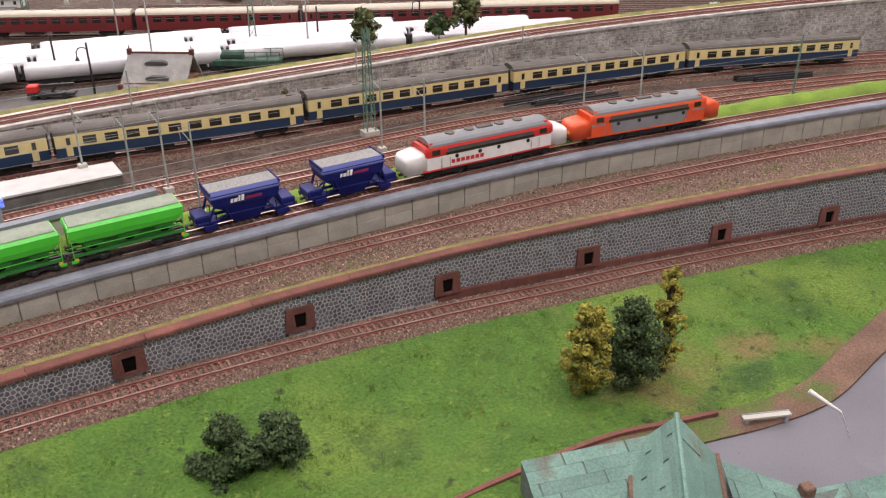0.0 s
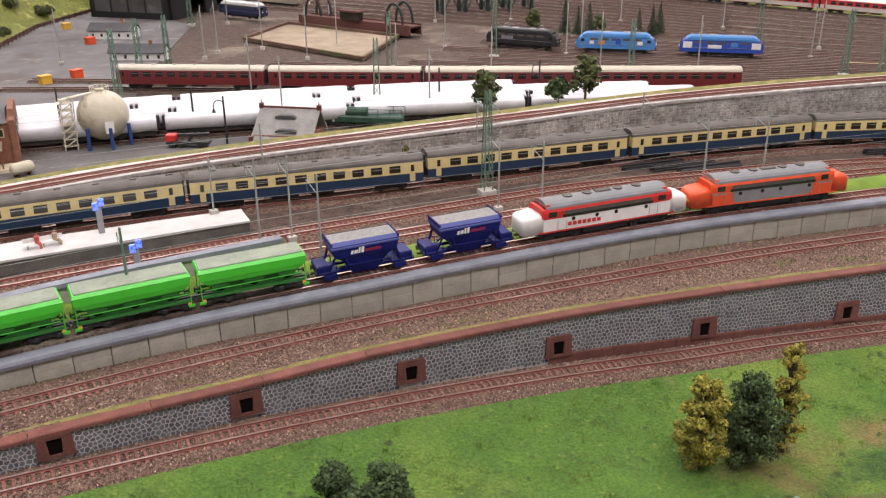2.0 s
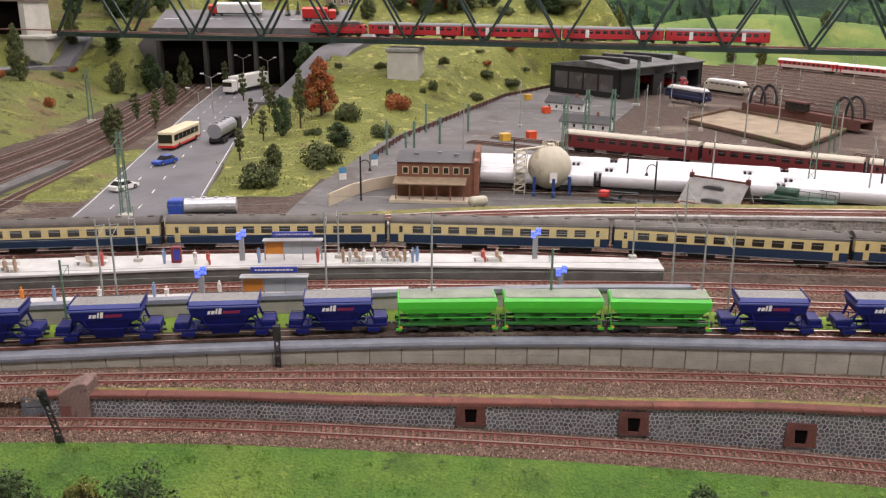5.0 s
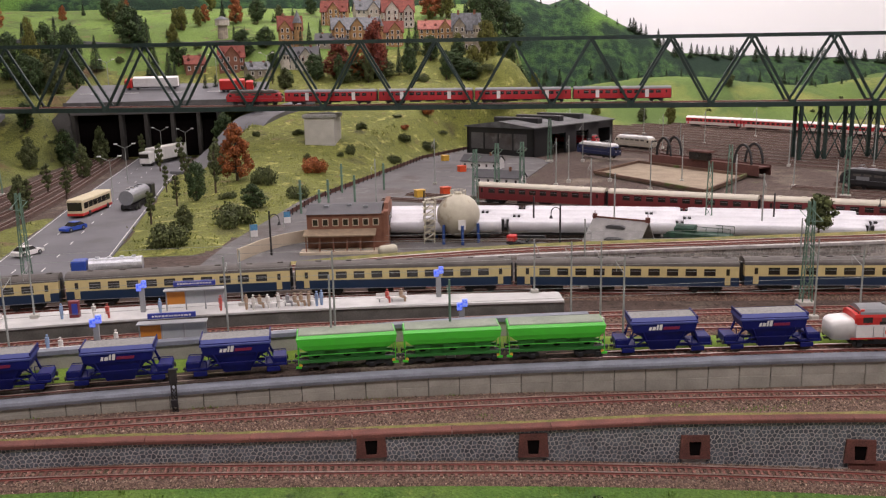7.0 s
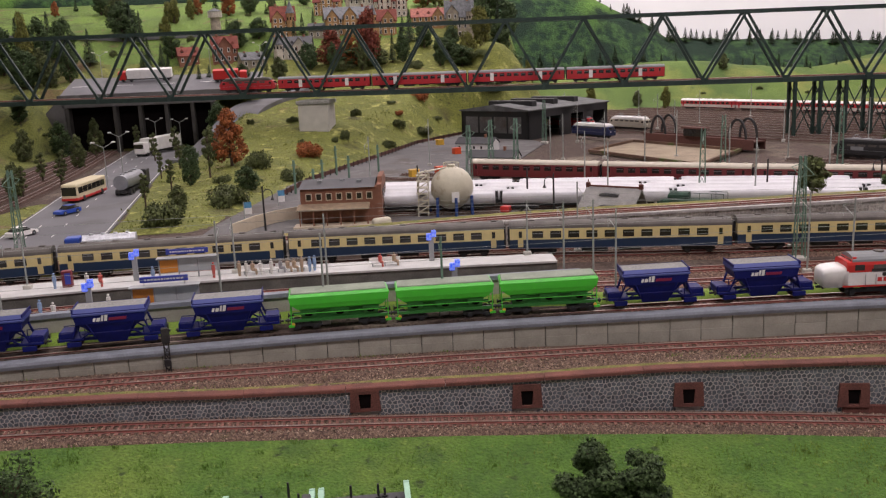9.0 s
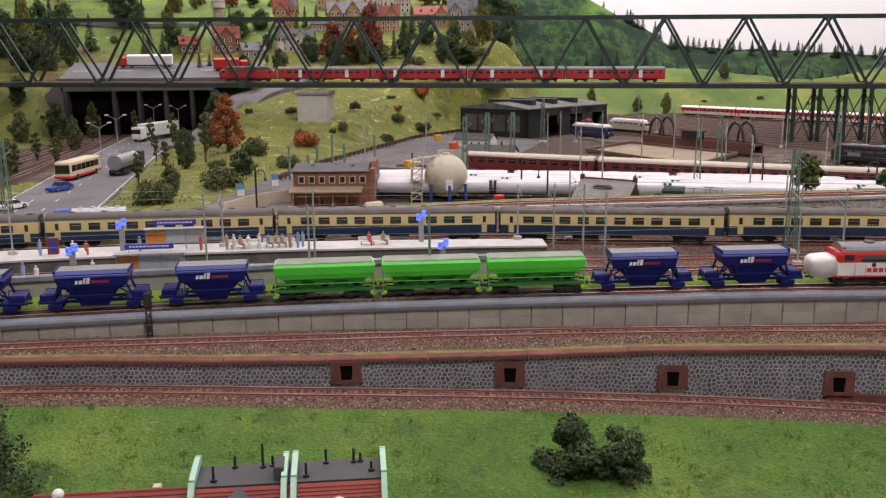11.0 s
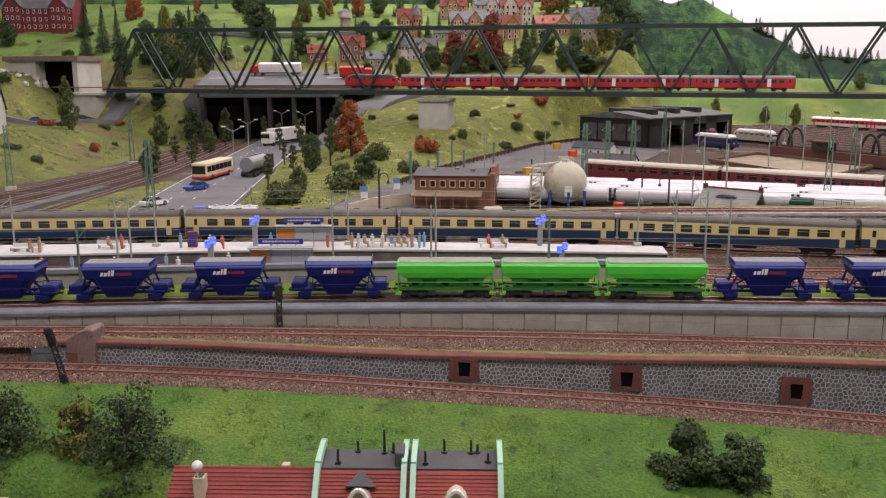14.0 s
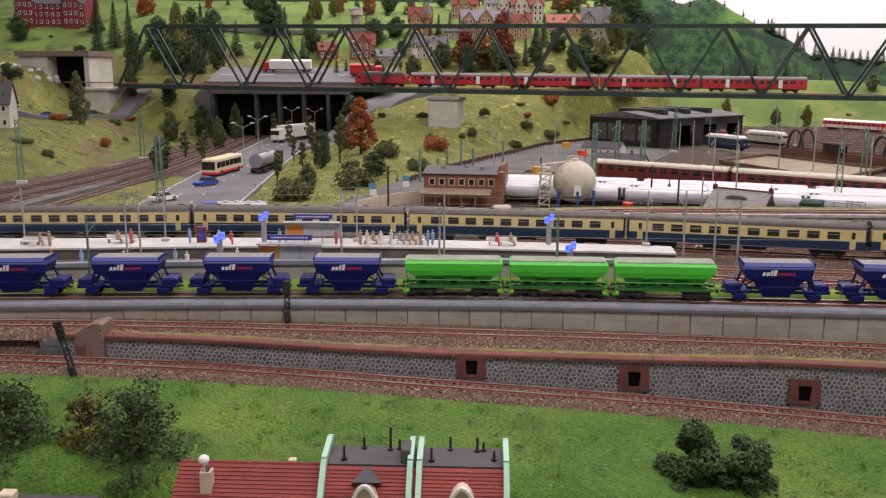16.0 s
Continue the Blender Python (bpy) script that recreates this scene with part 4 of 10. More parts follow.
# road
rp = [Vector((road_x(y), y, 0.0685)) for y in np.linspace(1.24, 3.42, 60)]
rd = thing("road", "grey asphalt road climbing towards an underpass", "road", kind="structure")
bm = bmesh.new()
sweep(bm, rp, [(-0.094, -0.006), (-0.094, 0.0), (0.094, 0.0), (0.094, -0.006)])
part("asphalt", bm, ROADM, rd)
for o in (-0.089, 0.089):
    bm = bmesh.new()
    sweep(bm, rp, [(o - 0.0006, 0.0), (o - 0.0006, 0.0005), (o + 0.0006, 0.0005), (o + 0.0006, 0.0)])
    part("edge_line", bm, WHITEP, rd, "white edge line")
for k in range(0, 58, 3):
    for o in (0.0, 0.045):
        bm = bmesh.new()
        sweep(bm, [rp[k], rp[k].lerp(rp[k + 1], 0.7)], [(o - 0.0007, 0.0), (o - 0.0007, 0.0005), (o + 0.0007, 0.0005), (o + 0.0007, 0.0)])
        part("lane_dash", bm, WHITEP, rd)

# tracks of the cutting beside the road
for lab, xs in (("track in the cutting beside the road", (-0.785, -0.772, -0.752, -0.757, -0.785, -0.83)), ("second track in the grassy cutting", (-0.90, -0.862, -0.812, -0.802, -0.825, -0.862)), ("third track in the grassy cutting", (-0.965, -0.925, -0.868, -0.853, -0.868, -0.895)), ("far track in the grassy cutting", (-1.07, -1.01, -0.935, -0.906, -0.912, -0.932))):
    railway(lab, spline([(x, y, 0.0735) for x, y in zip(xs, (1.22, 1.42, 1.82, 2.2, 2.7, 3.3))], 0.01), wide=0.022, bedm=CUT_BED, dull=True)
bm = bmesh.new()
sweep(bm, spline([(-0.832, 1.30, 0.0), (-0.815, 1.45, 0.0), (-0.787, 1.72, 0.0)]), [(-0.014, 0.066), (-0.014, 0.0775), (0.014, 0.0775), (0.014, 0.066)])
solo("goods_platform", bm, YARD_GREY, "narrow grey paved platform between cutting tracks", "platform", "structure")

# paved yard behind the ramp
bm = bmesh.new()
extrude(bm, [(x, y, 0.0675) for x, y in ((-0.30, 1.30), (0.46, 1.27), (0.62, 1.33), (0.25, 1.72), (0.35, 2.0), (0.62, 2.62), (0.55, 3.2), (0.37, 3.1), (0.18, 2.75), (0.02, 2.4), (-0.15, 2.0), (-0.27, 1.5))][::-1], (0, 0, -0.004))
solo("paved_yard", bm, YARD_GREY, "grey paved yard between depot buildings", "pavement", "structure")


# fan of yard tracks
def fan(f, k0=0.0, k1=1.0):
    a = ([(-0.45, 2.29), (-0.2, 2.13)] if f > 0.5 else []) + [(0.05, 1.97), (0.27, 1.83), (0.70, 1.53), (1.14, 1.25), (1.55, 0.98), (2.0, 0.62), (2.4, 0.2)]
    b = ([(1.42, 4.3), (1.58, 3.98)] if f > 0.5 else []) + [(1.75, 3.6), (1.92, 3.1), (2.08, 2.5), (2.22, 1.9), (2.36, 1.40), (2.52, 0.8), (2.75, 0.2)]
    pts = [(p[0] + (q[0] - p[0]) * f, p[1] + (q[1] - p[1]) * f, YZ) for p, q in zip(a, b)]
    path = spline(pts)
    n = len(path)
    return path[int(n * k0) : int(n * k1)]


FAN = {0: fan(0), 1: fan(0.075, 0.1), 2: fan(0.15, 0.14), 3: fan(0.23, 0.28), 4: fan(0.30, 0.25), 5: fan(0.37, 0.27), 6: fan(0.45, 0.28), 7: fan(0.53, 0.0), 8: fan(0.61), 9: fan(0.69), 10: fan(0.77), 11: fan(0.85), 12: fan(0.93), 13: fan(1.0)}
for f, k0 in ((0.0375, 0.0), (0.1125, 0.08), (0.19, 0.24), (0.265, 0.30), (0.335, 0.28), (0.41, 0.30), (0.57, 0.0), (0.65, 0.0), (0.73, 0.0), (0.81, 0.0), (0.89, 0.0)):
    FAN[f] = fan(f, k0, 0.56)
for k, p in FAN.items():
    railway("long siding in the fan of the goods yard", p, wide=0.023, bedm=YBALLAST, dull=True)
FAN_W = [spline([(x, y + o * 1.02, YZ) for x, y in ((-0.08, 1.50), (0.2, 1.44), (0.5, 1.35), (0.85, 1.21), (1.2, 1.03), (1.6, 0.76))]) for o in (0.0, 0.045, 0.090, 0.135)]
for p in FAN_W:
    railway("siding for covered trains behind the ramp", p, wide=0.022, bedm=YBALLAST, dull=True)

# ---- truss bridge ----
BS = Vector((1, -0.23, 0)).normalized()
BN = Vector((0.23, 1, 0)).normalized()
B0 = Vector((0.03, 2.713, 0))
PAN, ZT, ZB = 0.2395, 0.452, 0.247
bridge = thing("truss_bridge", "long dark green steel truss railway bridge", "bridge")


def bpt(k, z, side):
    return B0 + BS * (PAN * k) + BN * (0.062 * side) + Vector((0, 0, z - 0.0015 * k))


for side in (0, 1):
    for k0, k1, z, w, h, nm in ((-5, 9.5, ZT, 0.009, 0.010, "top_chord"), (-5.5, 10, ZB, 0.010, 0.014, "bottom_chord")):
        bm = bmesh.new()
        bar(bm, bpt(k0, z, side), bpt(k1, z, side), w, h)
        part(nm, bm, BRIDGE_STEEL, bridge)
    for k in range(-5, 10):
        for d in (-0.5, 0.5):
            bm = bmesh.new()
            bar(bm, bpt(k, ZT, side), bpt(k + d, ZB, side), 0.007, 0.007)
            part("diagonal", bm, BRIDGE_STEEL, bridge)
        bm = bmesh.new()
        bar(bm, bpt(k + 0.5, ZB - 0.007, side) - BN * 0.004, bpt(k + 0.5, ZB + 0.014, side) - BN * 0.004, 0.022, 0.002)
        part("gusset_plate", bm, BRIDGE_STEEL, bridge)
for k in range(-5, 10):
    bm = bmesh.new()
    bar(bm, bpt(k, ZT, 0), bpt(k, ZT, 1), 0.006, 0.006)
    part("top_cross_beam", bm, BRIDGE_STEEL, bridge)
    bm = bmesh.new()
    bar(bm, bpt(k + 0.5, ZB, 0), bpt(k + 0.5, ZB, 1), 0.008, 0.010)
    part("floor_beam", bm, BRIDGE_STEEL, bridge)
bm = bmesh.new()
a, b = bpt(-5.6, ZB, 0), bpt(10, ZB, 0)
extrude(bm, [a + BN * 0.008, b + BN * 0.008, b + BN * 0.056, a + BN * 0.056], (0, 0, 0.007))
part("deck", bm, mat("bridge_deck", (0.12, 0.075, 0.06), (0.07, 0.05, 0.04), 0.9), bridge, "brown timbered deck")
TB = [bpt(-6.5 + 0.01 / PAN * k, ZB + 0.0115, 0.5) for k in range(395)]
railway("railway track on the bridge deck", TB, bed=False)
bm = bmesh.new()
c = B0 + BS * -0.13
box(bm, -0.048, 0.048, -0.03, 0.075, 0.05, 0.219, bev=0.002)
solo("bridge_pier", bm, PALE, "pale concrete pier under the truss bridge", "bridge pier", "structure", m=pose(c.x, c.y, 0, 0, 0, -13))
bm = bmesh.new()
box(bm, -0.053, 0.053, -0.035, 0.08, 0.219, 0.231, bev=0.002)
solo("pier_cap", bm, mat("pier_cap", (0.30, 0.30, 0.28)), "dark capstone under the bridge bearings", "bridge pier", "structure", m=pose(c.x, c.y, 0, 0, 0, -13))
# lattice tower under the bridge
tw = thing("lattice_tower", "dark green lattice tower pier of the bridge", "bridge pier")
for side in (0, 1):
    cols = [bpt(5.62 + 0.31 * i, 0, side) for i in range(5)]
    for q in cols:
        bm = bmesh.new()
        bar(bm, q + Vector((0, 0, 0.064)), q + Vector((0, 0, ZB)), 0.009, 0.009)
        part("column", bm, BRIDGE_STEEL, tw)
    for q, r in zip(cols, cols[1:]):
        for z0, z1 in ((0.075, 0.232), (0.232, 0.075)):
            bm = bmesh.new()
            bar(bm, q + Vector((0, 0, z0)), r + Vector((0, 0, z1)), 0.003, 0.003)
            part("brace", bm, BRIDGE_STEEL, tw)
    bm = bmesh.new()
    bar(bm, cols[0] + Vector((0, 0, 0.07)), cols[-1] + Vector((0, 0, 0.07)), 0.01, 0.012)
    part("sill_beam", bm, BRIDGE_STEEL, tw)
bm = bmesh.new()
e = bpt(-5.62, 0, 0.5)
box(bm, -0.12, 0.0, -0.06, 0.06, 0.05, 0.240)
box(bm, -0.12, 0.015, -0.07, 0.07, 0.240, 0.248)
solo("bridge_abutment", bm, PALE, "pale stone abutment where the bridge meets the hill", "abutment", "structure", m=pose(e.x, e.y, 0, 0, 0, -13))
# tunnel portal behind it
tp = thing("tunnel_portal", "concrete tunnel portal with a black block standing for shade under the street in the hillside", "tunnel portal", pose(-1.52, 3.12, 0.24, 0, 0, -13), kind="structure")
bm = bmesh.new()
box(bm, -0.14, -0.02, -0.02, 0.12, -0.02, 0.118)
box(bm, 0.13, 0.15, -0.02, 0.12, -0.02, 0.118)
part("portal_wall", bm, PALE, tp)
bm = bmesh.new()
box(bm, -0.15, 0.16, -0.03, 0.13, 0.118, 0.136)
part("lintel", bm, mat("lintel", (0.20, 0.15, 0.13)), tp, "dark stone lintel")
# the tunnel's inner shade is a black block closing the mouth
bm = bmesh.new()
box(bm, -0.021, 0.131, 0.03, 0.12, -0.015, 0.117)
part("opening", bm, HOLE_SHADE, tp, "black block standing for shade in the tunnel mouth")
# road underpass
def street_z(y):
    return 0.264 + 0.24 * (y - 3.12)


up = thing("underpass", "dark road underpass with grey concrete beam under the upper street", "underpass", pose(-0.72, 3.12, 0.064), kind="structure")
bm = bmesh.new()
box(bm, -0.25, 0.27, 0, 0.04, 0.162, 0.189, bev=0.002)
part("lintel_beam", bm, YARD_GREY, up)
# black block across the road, its colour stands for the underpass shade
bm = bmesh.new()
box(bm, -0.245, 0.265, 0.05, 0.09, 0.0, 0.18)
part("opening", bm, HOLE_SHADE, up, "black block standing for shade under the street")
for x in (-0.235, -0.075, 0.01, 0.1, 0.19, 0.26):
    bm = bmesh.new()
    box(bm, x - 0.006, x + 0.006, 0.0, 0.046, -0.02, 0.162, bev=0.001)
    part("pillar", bm, DARK_CONC, up)
bm = bmesh.new()
extrude(bm, [(-0.242, 0.0, -0.02), (-0.242, 0.0, 0.189), (-0.262, 0.0, 0.189), (-0.40, 0.0, 0.06), (-0.40, 0.0, -0.02)], (0, 0.05, 0))
part("wing_wall", bm, YARD_GREY, up, "sloping grey wing wall")
bm = bmesh.new()
extrude(bm, [(-0.26, -0.002, street_z(3.118) - 0.064), (-0.26, 0.25, street_z(3.37) - 0.064), (-0.26, 0.25, street_z(3.37) - 0.074), (-0.26, -0.002, street_z(3.118) - 0.074)], (0.69, 0, 0))
part("upper_street", bm, ROADM, up, "grey upper street")
bm = bmesh.new()
box(bm, -0.26, 0.43, -0.006, -0.002, 0.185, 0.207)
part("parapet", bm, YARD_GREY, up)
for k in range(4):
    bm = bmesh.new()
    y0, y1 = 3.25, 3.253
    x0 = -0.24 + k * 0.15
    extrude(bm, [(x0, y0 - 3.12, street_z(y0) - 0.0635), (x0 + 0.06, y0 - 3.12, street_z(y0) - 0.0635), (x0 + 0.06, y1 - 3.12, street_z(y1) - 0.0635), (x0, y1 - 3.12, street_z(y1) - 0.0635)], (0, 0, 0.0004))
    part("lane_dash", bm, WHITEP, up)

slip = spline([(-0.50, 2.62, 0), (-0.44, 2.80, 0), (-0.36, 3.0, 0), (-0.27, 3.16, 0), (-0.14, 3.28, 0)])
slip = [Vector((p.x, p.y, max(land(p.x, p.y), 0.066) + 0.006)) for p in slip]
bm = bmesh.new()
sweep(bm, slip, [(-0.075, -0.03), (-0.075, 0.0), (0.06, 0.0), (0.06, -0.03)])
solo("slip_road", bm, ROADM, "grey slip road climbing to the upper street", "road", "structure")

# ---- mountains and hall ----


def ridge(x):
    return float(np.interp(x, (-3.5, -1.2, -0.2, 0.35, 0.75, 0.95, 1.04, 1.15, 1.21, 1.31, 1.42, 1.55, 1.69, 1.86, 2.1, 2.6, 3.2, 4.3), (0.72, 0.78, 0.80, 0.78, 0.77, 0.75, 0.725, 0.672, 0.695, 0.715, 0.655, 0.58, 0.515, 0.415, 0.39, 0.37, 0.345, 0.34)))


bm = bmesh.new()
XM = np.linspace(-3.5, 4.3, 200)
rows = []
for x in XM:
    peak = ridge(x)
    peak += 0.012 * fbm(x, 1.0, 6)
    rows.append([bm.verts.new((x, 4.3 + 0.5 * t, 0.15 + (peak - 0.15) * sm(t) + 0.01 * fbm(x, t, 5) * (1 - t))) for t in np.linspace(0, 1, 14)])
for r, q in zip(rows, rows[1:]):
    for k in range(13):
        bm.faces.new((r[k], q[k], q[k + 1], r[k + 1]))
solo("mountains", bm, MOUNT, "dark green wooded mountains of the background", "mountain", "structure", smooth=True)
for nm, a in (("wall_north", (-4.5, 5.2, 4.9, 4.98, -0.9, 3.0)), ("wall_south", (-4.5, 5.2, -3.08, -3.0, -0.9, 3.0)), ("wall_west", (-4.58, -4.5, -3.0, 4.9, -0.9, 3.0)), ("wall_east", (5.2, 5.28, -3.0, 4.9, -0.9, 3.0)), ("ceiling", (-4.5, 5.2, -3.0, 4.9, 3.0, 3.08)), ("floor", (-4.5, 5.2, -3.0, 4.9, -0.98, -0.9))):
    bm = bmesh.new()
    box(bm, *a)
    # only the north wall gets the added glow behind the mountains
    solo(nm, bm, GLOW_WALL if nm == "wall_north" else BACKSKY if nm.startswith("wall") else (PALE if nm == "ceiling" else ROADM), "plain white exhibition hall " + nm.split("_")[0], "hall", "structure")
# ---- rolling stock ----


def wheelset(bm, x, r=0.0055, half=0.0082):
    for s in (-1, 1):
        rod(bm, (x, s * half - 0.0014 * s, r), (x, s * half + 0.0012 * s, r), r, r, 14)
    rod(bm, (x, -half, r), (x, half, r), 0.0011, 0.0011, 6)


def bogie(parent, x, wb=0.029, material=None):
    bm = bmesh.new()
    for s in (-1, 1):
        box(bm, x - wb / 2 - 0.007, x + wb / 2 + 0.007, s * 0.0108 - 0.0014, s * 0.0108 + 0.0014, 0.005, 0.0092, bev=0.0005)
        for d in (-0.5, 0.5):
            box(bm, x + wb * d - 0.0026, x + wb * d + 0.0026, s * 0.012 - 0.0013, s * 0.012 + 0.0013, 0.0032, 0.0078, bev=0.0004)
        box(bm, x - 0.004, x + 0.004, s * 0.0116 - 0.001, s * 0.0116 + 0.0012, 0.006, 0.0105)
    box(bm, x - 0.004, x + 0.004, -0.0105, 0.0105, 0.006, 0.011)
    b = part("bogie", bm, material or BLACKP, parent, "black bogie")
    for d in (-0.5, 0.5):
        bm = bmesh.new()
        wheelset(bm, x + wb * d)
        part("wheelset", bm, mat_wheel, b)


mat_wheel = mat("wheel_steel", (0.075, 0.06, 0.055), (0.05, 0.04, 0.035), 0.6, 0.4, 200)


def buffers(parent, half, z=0.0122):
    for s in (-1, 1):
        for t in (-1, 1):
            bm = bmesh.new()
            rod(bm, (s * (half - 0.005), t * 0.01, z), (s * half, t * 0.01, z), 0.0012, 0.0012, 8)
            rod(bm, (s * half, t * 0.01, z), (s * (half + 0.0012), t * 0.01, z), 0.0026, 0.0026, 12)
            part("buffer", bm, BLACKP, parent)
    bm = bmesh.new()
    box(bm, -half - 0.004, half + 0.004, -0.0016, 0.0016, 0.0088, 0.0108)
    part("coupling_bar", bm, BLACKP, parent)


def shell(bm, prof, x0, x1, m=I4):
    """A body of constant cross section, (y, z) points, from x0 to x1."""
    loft(bm, [[m @ Vector((x, y, z)) for y, z in prof] for x in (x0, x1)])


def roof_prof(w, z0, h, n=9):
    return [(w * math.cos(math.pi * k / n), z0 + h * math.sin(math.pi * k / n) ** 0.8) for k in range(n + 1)]


def coach(label, stripe=BLUEC, band=CREAM, roof=ROOFDARK, length=0.302, compartments=10, cover=None):
    c = thing("passenger_coach", label, "coach", group="express coaches")
    h = length / 2 - 0.0035
    bm = bmesh.new()
    shell(bm, [(-0.0164, 0.0115), (0.0164, 0.0115), (0.0167, 0.0235), (-0.0167, 0.0235)], -h, h)
    part("lower_body", bm, stripe, c)
    bm = bmesh.new()
    shell(bm, [(-0.0167, 0.0235), (0.0167, 0.0235), (0.0162, 0.0385), (-0.0162, 0.0385)], -h, h)
    bd = part("window_band", bm, band, c, "cream window band" if band is CREAM else "")
    bm = bmesh.new()
    shell(bm, roof_prof(0.0163, 0.0385, 0.0085), -h - 0.0004, h + 0.0004)
    rf = part("roof", bm, roof, c, "dark grey arched roof" if roof is ROOFDARK else "")
    for k in range(7):
        x = -h + (k + 0.7) * 2 * h / 7
        bm = bmesh.new()
        box(bm, x - 0.004, x + 0.004, -0.0025, 0.0025, 0.0468, 0.0482, bev=0.0004)
        part("roof_vent", bm, roof, rf)
    xs = [-h + 0.038 + k * (2 * h - 0.076) / (compartments - 1) for k in range(compartments)]
    for s in (-1, 1):
        for x in xs:
            bm = bmesh.new()
            box(bm, x - 0.0074, x + 0.0074, s * 0.0166 - 0.0004, s * 0.0166 + 0.0004, 0.0258, 0.0352)
            w = part("window", bm, GLASS, bd)
            bm = bmesh.new()
            box(bm, x - 0.0072, x + 0.0072, s * 0.0168 - 0.0004, s * 0.0168 + 0.0005, 0.0318, 0.0323)
            part("window_bar", bm, SILVER, w)
        for x in (-h + 0.0145, h - 0.0145):
            bm = bmesh.new()
            box(bm, x - 0.0036, x + 0.0036, s * 0.0168 - 0.0003, s * 0.0168 + 0.0003, 0.0132, 0.0372)
            d = part("door", bm, band, c)
            bm = bmesh.new()
            box(bm, x - 0.0022, x + 0.0022, s * 0.0171 - 0.0003, s * 0.0171 + 0.0003, 0.0265, 0.0352)
            part("door_window", bm, GLASS, d)
        bm = bmesh.new()
        shell(bm, [(s * 0.0163, 0.0112), (s * 0.0172, 0.0112), (s * 0.0172, 0.0118), (s * 0.0163, 0.0118)], -h, h)
        part("sill_line", bm, SILVER if stripe is BLUEC else band, c)
    for s in (-1, 1):
        bm = bmesh.new()
        box(bm, s * (h + 0.0016) - 0.0016, s * (h + 0.0016) + 0.0016, -0.0052, 0.0052, 0.013, 0.040, bev=0.0007)
        part("gangway", bm, BLACKP, c)
        bogie(c, s * (h - 0.042))
    bm = bmesh.new()
    box(bm, -0.05, -0.015, -0.013, 0.013, 0.005, 0.0115, bev=0.001)
    box(bm, 0.0, 0.03, -0.012, 0.012, 0.006, 0.0115, bev=0.001)
    part("underframe_box", bm, BLACKP, c)
    buffers(c, h)
    return c


def body_loft(bm, secs):
    """A skin through cross sections (x, half width, bottom, waist, top)."""
    rings = []
    for x, w, zb, zw, zt in secs:
        rings.append([Vector((x, y, z)) for y, z in ((-w, zb), (w, zb), (w, zw), (w * 0.93, zt - (zt - zw) * 0.28), (w * 0.62, zt), (-w * 0.62, zt), (-w * 0.93, zt - (zt - zw) * 0.28), (-w, zw))])
    loft(bm, rings)


